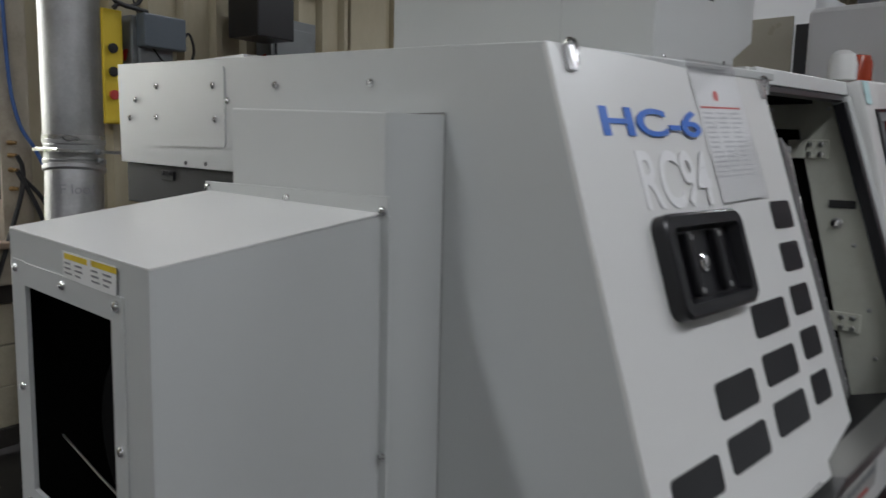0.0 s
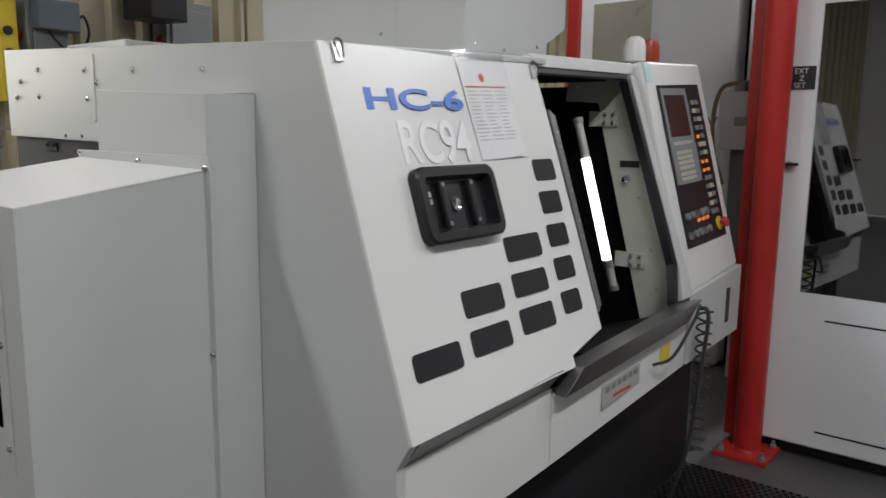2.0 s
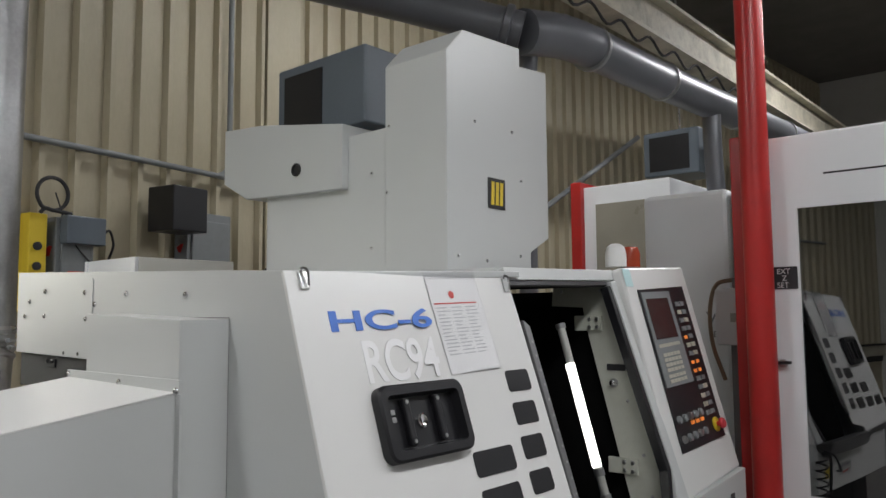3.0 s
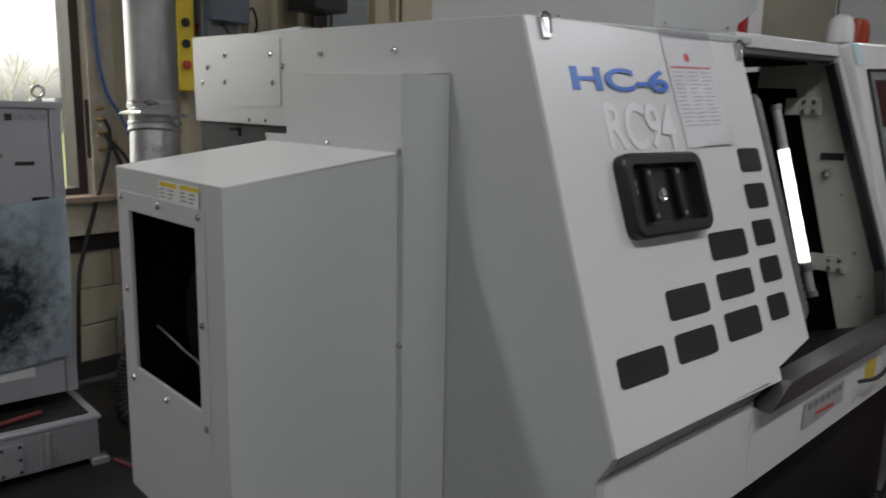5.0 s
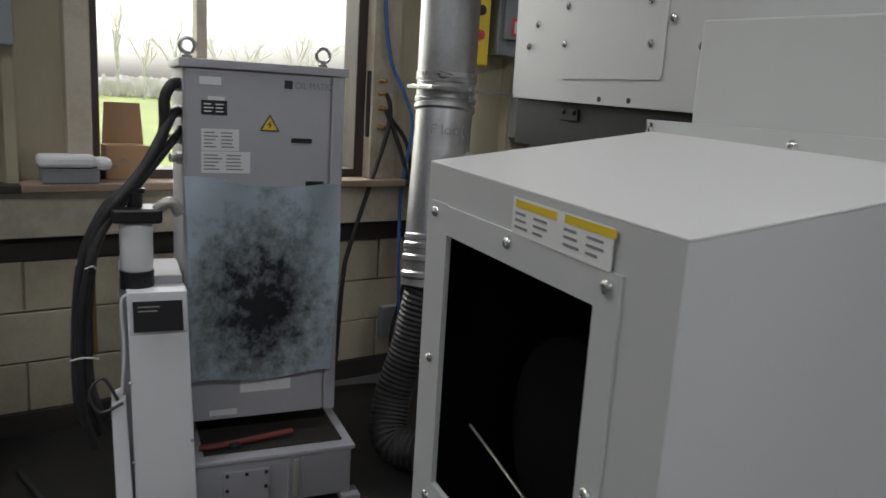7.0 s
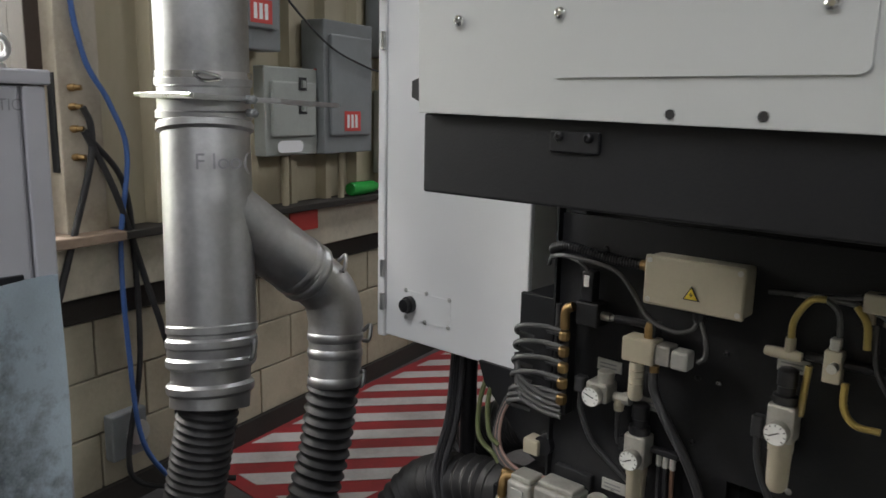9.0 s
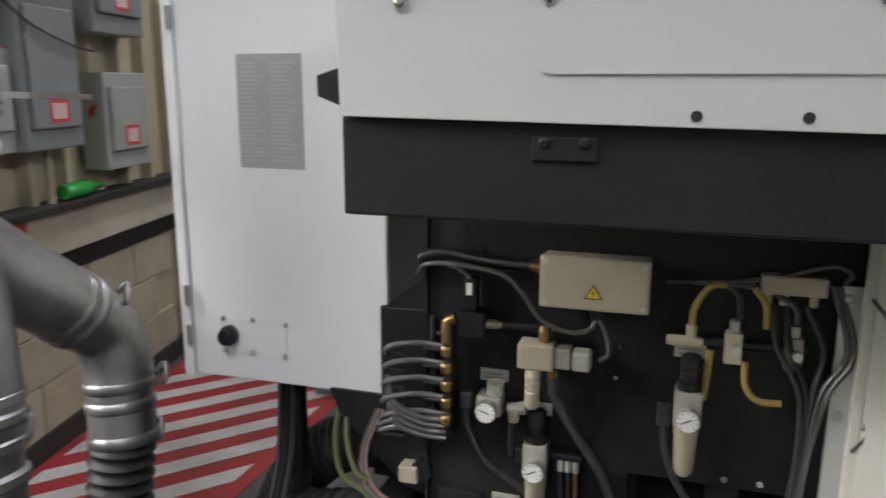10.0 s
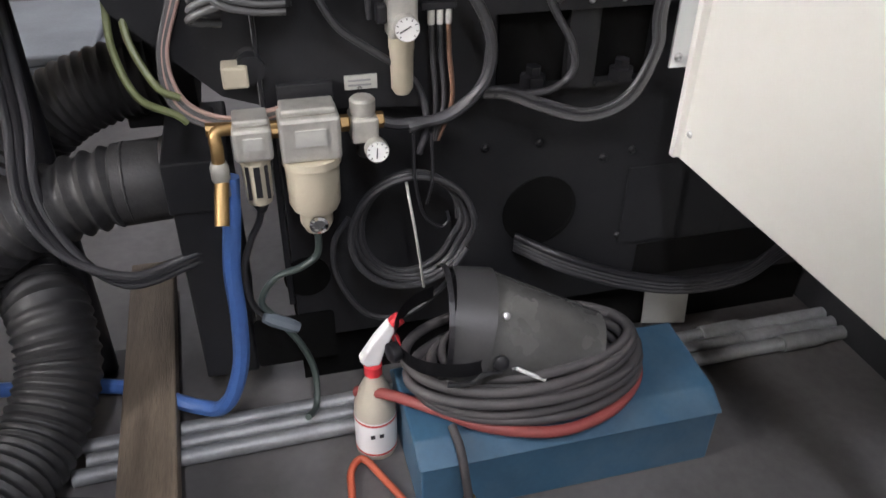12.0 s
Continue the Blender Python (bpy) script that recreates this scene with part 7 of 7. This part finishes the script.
hd = part("spray_head", bm_prism([SB + Vector(v) for v in ((-0.012, -0.011, 0.21), (0.012, -0.011, 0.21), (0.022, -0.011, 0.245), (0.042, -0.011, 0.285), (0.03, -0.011, 0.30), (0.004, -0.011, 0.268), (-0.024, -0.011, 0.225))], (0, 0.022, 0), 0.004), FOAM, sp, "white spray head")
part("nozzle", bm_lathe([(0.010, 0), (0.012, 0.006), (0.012, 0.018), (0, 0.02)], SB + Vector((0.036, 0, 0.292)), (0.8, 0, 0.6), 12), REDPLASTIC, hd, "red nozzle")
part("trigger", bm_prism([SB + Vector(v) for v in ((0.03, -0.006, 0.285), (0.048, -0.006, 0.262), (0.052, -0.006, 0.235), (0.042, -0.006, 0.24), (0.034, -0.006, 0.262), (0.018, -0.006, 0.268))], (0, 0.012, 0), 0.003), REDPLASTIC, hd, "red trigger")
lab = part("bottle_label", bm_lathe([(0.0388, 0), (0.0391, 0.002), (0.0391, 0.082), (0.0388, 0.084)], SB + Vector((0, 0, 0.012)), (0, 0, 1), 26), LABEL, sp, "white label with red edge", True)
for z in (0.014, 0.088):
    part("red_edge", bm_lathe([(0.0392, 0), (0.0394, 0.001), (0.0394, 0.004), (0.0392, 0.005)], SB + Vector((0, 0, z)), (0, 0, 1), 26), INKRED, lab)
for dx in (-0.012, 0.004):
    part("hazard_mark", bm_box(SB.x + dx - 0.004, SB.x + dx + 0.004, SB.y - 0.0402, SB.y - 0.0385, 0.062, 0.070), INKBLACK, lab)
# blue steel box
bb = thing("blue_box", (-2.0, 1.4, 0), "blue painted steel box with a sloped lid", "box")
part("box_body", bm_box(-2.285, -1.735, 1.255, 1.50, 0.0, 0.122, 0.004), BLUEBOX, bb)
part("box_lid", bm_prism([(-2.29, 1.248, 0.123), (-2.29, 1.295, 0.150), (-2.29, 1.46, 0.165), (-2.29, 1.505, 0.123)], (0.56, 0, 0), 0.004), BLUEBOX, bb, "lighter blue sloped lid")
# coiled rubber hose lying on it
ch = thing("hose_coil", (-2.0, 1.40, 0.165), "coiled black and red rubber air hose on the blue box", "hose")
pts = []
for i in range(161):
    a = i * 2 * math.pi / 16 + 0.4
    lap = i / 16
    out = 0.5 + 0.5 * math.sin(lap * 2.39 + 0.6)
    pts.append((-2.062 + (0.165 + 0.045 * out) * math.cos(a) + 0.012 * math.sin(lap * 2.1), 1.380 + (0.082 + 0.034 * out) * math.sin(a) + 0.006 * math.cos(lap * 3), 0.176 + 0.0080 * lap + 0.005 * math.sin(a * 2 + lap)))
part("hose", bm_tube(pts, 0.0092, 10, 3), HOSEGREY, ch, smooth=True)
part("red_hose", bm_tube([(-2.36, 1.45, 0.135), (-2.31, 1.40, 0.162), (-2.24, 1.335, 0.172), (-2.16, 1.28, 0.165), (-2.05, 1.252, 0.158), (-1.95, 1.268, 0.163), (-1.88, 1.315, 0.172), (-1.85, 1.37, 0.178)], 0.0102, 10), REDHOSE, ch, "dirty red hose", True)
part("hose_end", bm_tube([(-2.222, 1.30, 0.165), (-2.218, 1.262, 0.150), (-2.212, 1.238, 0.09), (-2.205, 1.232, 0.03)], 0.0078, 10), HOSEGREY, ch, smooth=True)
part("hose_fitting", bm_lathe([(0.011, 0), (0.012, 0.015), (0.009, 0.018), (0.009, 0.03)], (-2.208, 1.234, 0.058), (0.1, -0.1, -1), 8), BRASS, ch, "brass hose fitting")
# face shield on top of the hose
fs = thing("face_shield", (-2.05, 1.40, 0.27), "scratched dark face shield with a black headband", "face shield")


def shell(p0, p1, r0, r1, span, n, k, tilt):
    """A tapering half tube from p0 to p1 that opens away from tilt."""
    sh = bmesh.new()
    ax = (Vector(p1) - Vector(p0)).normalized()
    u = (Vector(tilt) - ax * ax.dot(Vector(tilt))).normalized()
    w = ax.cross(u)
    grid_ = [[sh.verts.new(Vector(p0).lerp(Vector(p1), j / k) + (u * math.cos(a) + w * math.sin(a)) * (r0 + (r1 - r0) * j / k)) for j in range(k + 1)] for a in [radians(-span + 2 * span * i / n) for i in range(n + 1)]]
    for i in range(n):
        for j in range(k):
            sh.faces.new((grid_[i][j], grid_[i + 1][j], grid_[i + 1][j + 1], grid_[i][j + 1]))
    bmesh.ops.recalc_face_normals(sh, faces=sh.faces[:])
    bmesh.ops.solidify(sh, geom=sh.faces[:], thickness=0.004)
    return sh


def band(pts, h, lean):
    """A thin flat band along a smooth path, h wide."""
    path, bn = spline(pts, 6), bmesh.new()
    rows = [(bn.verts.new(q), bn.verts.new(q + Vector(lean).normalized() * h)) for q in path]
    for (a0, a1), (b0_, b1_) in zip(rows, rows[1:]):
        bn.faces.new((a0, b0_, b1_, a1))
    bmesh.ops.solidify(bn, geom=bn.faces[:], thickness=0.003)
    return bn


part("visor", shell((-2.158, 1.40, 0.285), (-1.955, 1.36, 0.232), 0.100, 0.062, 84, 18, 8, (0.1, -0.75, 0.65)), SHIELD, fs, "smoked grey scratched visor", True)
part("crown", shell((-2.212, 1.41, 0.298), (-2.148, 1.398, 0.283), 0.098, 0.106, 96, 18, 4, (0.1, -0.70, 0.7)), CROWN, fs, "black plastic crown guard", True)
part("crown_rim", shell((-2.219, 1.411, 0.299), (-2.210, 1.41, 0.298), 0.100, 0.101, 96, 18, 1, (0.1, -0.70, 0.7)), BLACKP, fs)
for q in ((-2.128, 1.330, 0.358), (-2.12, 1.302, 0.275)):
    part("rivet", bm_lathe([(0.007, 0), (0.006, 0.004), (0, 0.005)], q, (0, -0.75, 0.65), 10), STEEL, fs)
part("headband", band([(-2.145, 1.30, 0.282), (-2.20, 1.295, 0.276), (-2.265, 1.305, 0.286), (-2.298, 1.345, 0.292), (-2.295, 1.40, 0.296), (-2.26, 1.45, 0.30), (-2.21, 1.475, 0.302)], 0.026, (0, 0.1, 1)), BLACKP, fs, "black plastic headband")
part("headband_strap", bm_tube([(-2.145, 1.292, 0.276), (-2.175, 1.286, 0.282), (-2.195, 1.286, 0.270), (-2.235, 1.288, 0.272)], 0.0045, 8), BLACKP, fs, smooth=True)
part("ratchet_knob", bm_lathe([(0.015, 0), (0.017, 0.004), (0.017, 0.016), (0.012, 0.019)], (-2.300, 1.350, 0.306), (-1, -0.3, 0), 14), BLACKP, fs, smooth=True)
part("pivot_knob", bm_lathe([(0.013, 0), (0.013, 0.008), (0.007, 0.012)], (-2.145, 1.298, 0.293), (0, -1, 0.3), 14), BLACKP, fs, smooth=True)
part("visor_edge", bm_tube([(-2.118, 1.292, 0.278), (-2.068, 1.287, 0.246)], 0.0035, 6, 1), LABEL, fs)
solo("paper_card", bm_prism([(-1.70, 1.612, 0.15), (-1.59, 1.612, 0.13), (-1.585, 1.606, 0.02), (-1.695, 1.606, 0.04)], (0, 0.003, 0)), LABELG, "creased pale card leaning by the base", "card")
solo("orange_hose", bm_tube([(-2.42, 1.15, 0.009), (-2.396, 1.316, 0.009), (-2.388, 1.375, 0.012), (-2.363, 1.397, 0.014), (-2.335, 1.35, 0.010), (-2.30, 1.27, 0.009), (-2.26, 1.15, 0.009)], 0.007, 10), ORANGE, "thin orange air hose on the floor", "hose", smooth=True)

tarp = thing("folded_tarp", (-3.28, 3.72, 0.002), "pile of folded grey sheeting on the floor", "sheeting")
for k in range(4):
    part("fold", bm_box(-3.62 + 0.03 * k, -2.95 - 0.02 * k, 3.34, 4.1, 0.002 + 0.042 * k, 0.0435 + 0.042 * k, 0.015, 3), TARP, tarp, smooth=True)
for ob in [o for o in scene.objects if o.parent is None and o.name.split(".")[0] in ("floor_conduit", "timber_plank", "spray_bottle", "blue_box", "hose_coil", "face_shield", "paper_card", "orange_hose", "folded_tarp")]:
    settle(ob, GK, GS)

# ---- beyond the machine ----
cx, cy = -0.534, 3.535
col = thing("red_column", (cx, cy, 0), "red painted steel tube column on a bolted base plate", "column")
part("shaft", bm_tube([(cx, cy, FL + 0.02), (cx, cy, 6.19)], 0.062, 28, 1), RED, col, smooth=True)
part("base_plate", bm_box(cx - 0.12, cx + 0.12, cy - 0.12, cy + 0.12, FL, FL + 0.024, 0.004), RED, col, "scuffed red base plate")
part("weld", bm_lathe([(0.072, 0), (0.064, 0.014)], (cx, cy, FL + 0.024), (0, 0, 1), 28), RED, col, smooth=True)
for dx in (-0.092, 0.092):
    for dy in (-0.092, 0.092):
        part("anchor_bolt", bm_lathe([(0.016, 0), (0.016, 0.014), (0.009, 0.015), (0.009, 0.035)], (cx + dx, cy + dy, FL + 0.024), (0, 0, 1), 6), GREYBOX, col)
# white machining centre with a red edge
mc = thing("machining_centre", (0.5, 4.6, 0), "white machining centre with red corner and windowed door", "machine tool")
YM = 3.62
part("body", bm_box(-0.52, 2.3, YM + 0.03, 6.0, 0.07, 2.40, 0.008), MCWHITE, mc)
part("plinth", bm_box(-0.46, 2.2, YM + 0.07, 5.9, 0.0, 0.07), DARK, mc)
part("corner_post", bm_box(-0.64, -0.521, YM - 0.02, YM + 0.4, 0.06, 2.42, 0.008), RED, mc, "red corner post")
WX0, WX1, WZ0, WZ1 = -0.355, 0.36, 0.80, 2.06
for x0, x1, z0, z1 in ((-0.505, WX0, 0.09, 2.38), (WX1, 0.5, 0.09, 2.38), (WX0, WX1, 0.09, WZ0), (WX0, WX1, WZ1, 2.38)):
    part("door_panel", bm_box(x0, x1, YM, YM + 0.029, z0, z1), MCWHITE, mc)
part("door_panel", bm_box(0.506, 1.5, YM, YM + 0.029, 0.09, 2.38, 0.004), MCWHITE, mc)
part("door_glass", bm_box(WX0, WX1, YM + 0.008, YM + 0.014, WZ0, WZ1), DOORGLASS, mc, "tinted door window")
# flat grey sheet painted as the gloom behind the glass
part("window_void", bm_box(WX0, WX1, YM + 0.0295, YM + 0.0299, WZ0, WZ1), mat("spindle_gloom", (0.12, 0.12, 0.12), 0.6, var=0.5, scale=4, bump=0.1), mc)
sg = part("plaque", bm_box(-0.475, -0.365, YM - 0.004, YM - 0.0005, 1.70, 1.80), INKBLACK, mc, "black engraved plaque")
for i, w in enumerate(("EXT", "Z", "SET")):
    letters("plaque_letters", w, 0.034, (-0.42 - 0.0115 * len(w) * 0.95, YM - 0.0048, 1.768 - 0.031 * i), (1, 0, 0), (0, 0, 1), LABEL, sg, 0.95, 0.0005)
kn = part("door_latch", bm_lathe([(0.018, 0), (0.018, 0.02), (0.01, 0.022)], (-0.44, YM, 1.37), (0, -1, 0), 14), STEEL, mc, smooth=True)
part("latch_bar", bm_prism([(-0.48, YM - 0.03, 1.362), (-0.40, YM - 0.03, 1.368), (-0.40, YM - 0.03, 1.382), (-0.48, YM - 0.03, 1.376)], (0, 0.01, 0), 0.003), BLACKP, kn)
for z in (0.68, 0.16, 2.2):
    part("louvre_slot", bm_box(-0.24, 0.18, YM - 0.0015, YM - 0.0002, z, z + 0.008), DARK, mc)
for z in (0.66, 2.19):
    part("hinge", bm_box(0.47, 0.52, YM - 0.006, YM - 0.0005, z, z + 0.02, 0.002), STEEL, mc)
settle(mc, 1.0, (-0.03, 0, -0.058))
# machine seen behind, with tool store and small white box
mb2 = thing("tool_cabinet", (-1.2, 4.75, 0), "tall white machine cabinet with dark slot", "cabinet")
part("body", bm_box(-1.65, -1.08, 4.75, 5.6, 0.0, 2.36, 0.03), MCWHITE, mb2)
part("dark_slot", bm_box(-1.079, -0.97, 4.9, 5.5, 0.0, 2.36), CAVITY, mb2)
part("rear_wall", bm_box(-0.97, -0.70, 4.6, 5.6, 0.0, 2.4, 0.01), MCWHITE, mb2)
letters("cabinet_letters", "VA", 0.10, (-1.24, 4.748, 1.52), (1, 0, 0), (0, 0, 1), INK, mb2, 1.2, 0.0008)
letters("cabinet_letters", "EM", 0.055, (-1.2, 4.748, 1.43), (1, 0, 0), (0, 0, 1), INK, mb2, 1.2, 0.0008)
sb = thing("junction_cabinet", (-0.85, 4.3, 1.4), "small white junction cabinet with warning sign", "switch box")
part("body", bm_box(-1.02, -0.70, 4.32, 4.59, 1.40, 1.72, 0.015), MCWHITE, sb)
part("bracket", bm_box(-0.98, -0.74, 4.45, 4.75, 0.5, 1.40), GREYBOX, sb)
hazard(sb, (-0.83, 4.3195, 1.62), (1, 0, 0), (0, 0, 1), 0.035)
part("label", bm_patch((-0.93, 4.3195, 1.53), (1, 0, 0), (0, 0, 1), 0.12, 0.05, 0.001), LABELG, sb)
for i in range(4):
    part("connector", bm_box(-0.93 + i * 0.05, -0.895 + i * 0.05, 4.36, 4.42, 1.721, 1.78, 0.005), GREYBOX, sb)
part("cable", bm_tube([(-0.93, 4.39, 1.77), (-1.02, 4.36, 1.74), (-1.06, 4.36, 1.6), (-1.05, 4.36, 1.4), (-1.0, 4.4, 1.2)], 0.012, 8), mat("tan_cable", (0.30, 0.2, 0.13), 0.5, bump=0), sb, smooth=True)
rf = thing("red_framed_machine", (-2.3, 6.2, 0), "white machine with red edge and grey window", "machine tool")
part("body", bm_box(-2.95, -2.1, 6.2, 7.2, 0.0, 2.75, 0.01), MCWHITE, rf)
part("red_edge", bm_box(-3.06, -2.951, 6.15, 6.6, 0.0, 2.80, 0.008), RED, rf)
part("window", bm_box(-2.82, -2.25, 6.19, 6.199, 1.9, 2.58), mat("dusty_pane", (0.30, 0.28, 0.23), 0.3, bump=0), rf)
part("dark_post", bm_box(-2.2, -2.08, 6.1, 6.19, 1.7, 2.5, 0.005), BLACKP, rf)
hg = thing("heater_unit", (-2.6, 7.6, 2.9), "dark hanging unit heater on the wall", "heater")
part("casing", bm_box(-2.95, -2.35, 7.4, 7.9, 2.95, 3.42, 0.02), DARKBLUE, hg)
part("grille", bm_box(-2.88, -2.45, 7.394, 7.4, 3.0, 3.36), BLACKP, hg)
part("hanger", bm_tube([(-2.65, 7.65, 3.42), (-2.65, 7.65, 6.19)], 0.01, 6, 1), STEEL, hg)
for ob in (mb2, sb, rf):
    settle(ob, 1.0, (-0.03, 0, FL))
# overhead ducts and crane rail
od = thing("overhead_duct", (-2.5, 5.0, 3.3), "grey overhead extraction duct with bends", "duct")
part("pipe", bm_tube([(-3.4, 2.6, 3.75), (-2.5, 3.3, 3.45), (-1.95, 3.75, 3.25)], 0.12, 22, 1), PVC, od, smooth=True)
part("pipe", bm_tube([(-1.95, 3.75, 3.25), (-1.9, 4.3, 3.33), (-1.9, 5.6, 3.36), (-1.9, 9.5, 3.5)], 0.14, 22, 4), PVC, od, smooth=True)
part("drop_pipe", bm_tube([(-2.0, 3.9, 3.2), (-2.05, 3.95, 3.0), (-2.1, 4.0, 2.4), (-2.1, 4.0, 1.5)], 0.06, 16, 4), PVC, od, smooth=True)
part("drop_pipe", bm_tube([(-1.9, 6.6, 3.35), (-1.9, 6.6, 3.0), (-1.9, 6.65, 2.6)], 0.08, 16, 3), PVC, od, smooth=True)
for y, z in ((4.5, 3.33), (5.6, 3.36), (7.2, 3.42), (8.6, 3.47)):
    part("flange", bm_lathe([(0.14, -0.02), (0.155, -0.015), (0.155, 0.015), (0.14, 0.02)], (-1.9, y, z), (0, 1, 0.03), 22), GALV, od, smooth=True)
part("flange", bm_lathe([(0.12, -0.03), (0.14, -0.02), (0.14, 0.02), (0.12, 0.03)], (-2.02, 3.69, 3.28), (0.8, 0.65, -0.3), 22), PVC, od, smooth=True)
cr = thing("crane_rail", (-1.9, 6, 4.2), "painted crane runway beam below the roof", "beam")
part("web", bm_box(-2.32, -2.29, 3.0, 14.5, 4.0, 4.34), BEAMW, cr)
part("flange", bm_box(-2.42, -2.19, 3.0, 14.5, 3.965, 3.999), BEAMW, cr)
part("flange", bm_box(-2.42, -2.19, 3.0, 14.5, 4.341, 4.375), BEAMW, cr)
part("rail", bm_box(-2.335, -2.275, 3.0, 14.5, 4.376, 4.43), mat("rust", (0.16, 0.08, 0.06), 0.8, bump=0.2), cr)
part("festoon", bm_tube([(-2.18, 4.0 + 0.25 * i, 3.9 - 0.10 * (i % 2)) for i in range(20)], 0.012, 6, 4), RUBBER, cr)
solo("wall_brace", bm_tube([(-3.7, 6.2, 2.4), (-3.4, 8.2, 3.6)], 0.03, 8, 1), GREYBOX, "diagonal steel brace on the wall", "brace", smooth=True)
# rubber mat with round holes, as a lattice of rings
mt_ = thing("rubber_mat", (-0.35, 3.0, 0), "black rubber anti-fatigue mat with round holes", "mat")
bm = bmesh.new()
px = 0.030
for i in range(32):
    for j in range(30):
        ox, oy = -0.72 + i * px, 2.45 + j * px * 0.88 + 0.0
        if j % 2:
            ox += px / 2
        if math.hypot(ox - cx, oy - cy) < 0.24:
            continue
        n = 6
        for k in range(n):
            a0, a1 = radians(60 * k + 30), radians(60 * k + 90)
            ro, ri = px * 0.577, px * 0.36
            v = [bm.verts.new((ox + r * math.cos(a), oy + r * math.sin(a), z)) for a, r, z in ((a0, ro, 0.014), (a1, ro, 0.014), (a1, ri, 0.014), (a0, ri, 0.014), (a1, ri, 0.002), (a0, ri, 0.002))]
            bm.faces.new(v[:4])
            bm.faces.new((v[3], v[2], v[4], v[5]))
part("lattice", bm, BLACKP, mt_)
part("mat_edge", bm_box(-0.745, -0.737, 2.43, 3.23, 0.0, 0.013), BLACKP, mt_)
# near-black sheet gives the shade down in the mat's holes
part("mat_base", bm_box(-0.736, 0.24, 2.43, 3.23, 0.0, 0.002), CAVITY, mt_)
mt_.location.z = FL
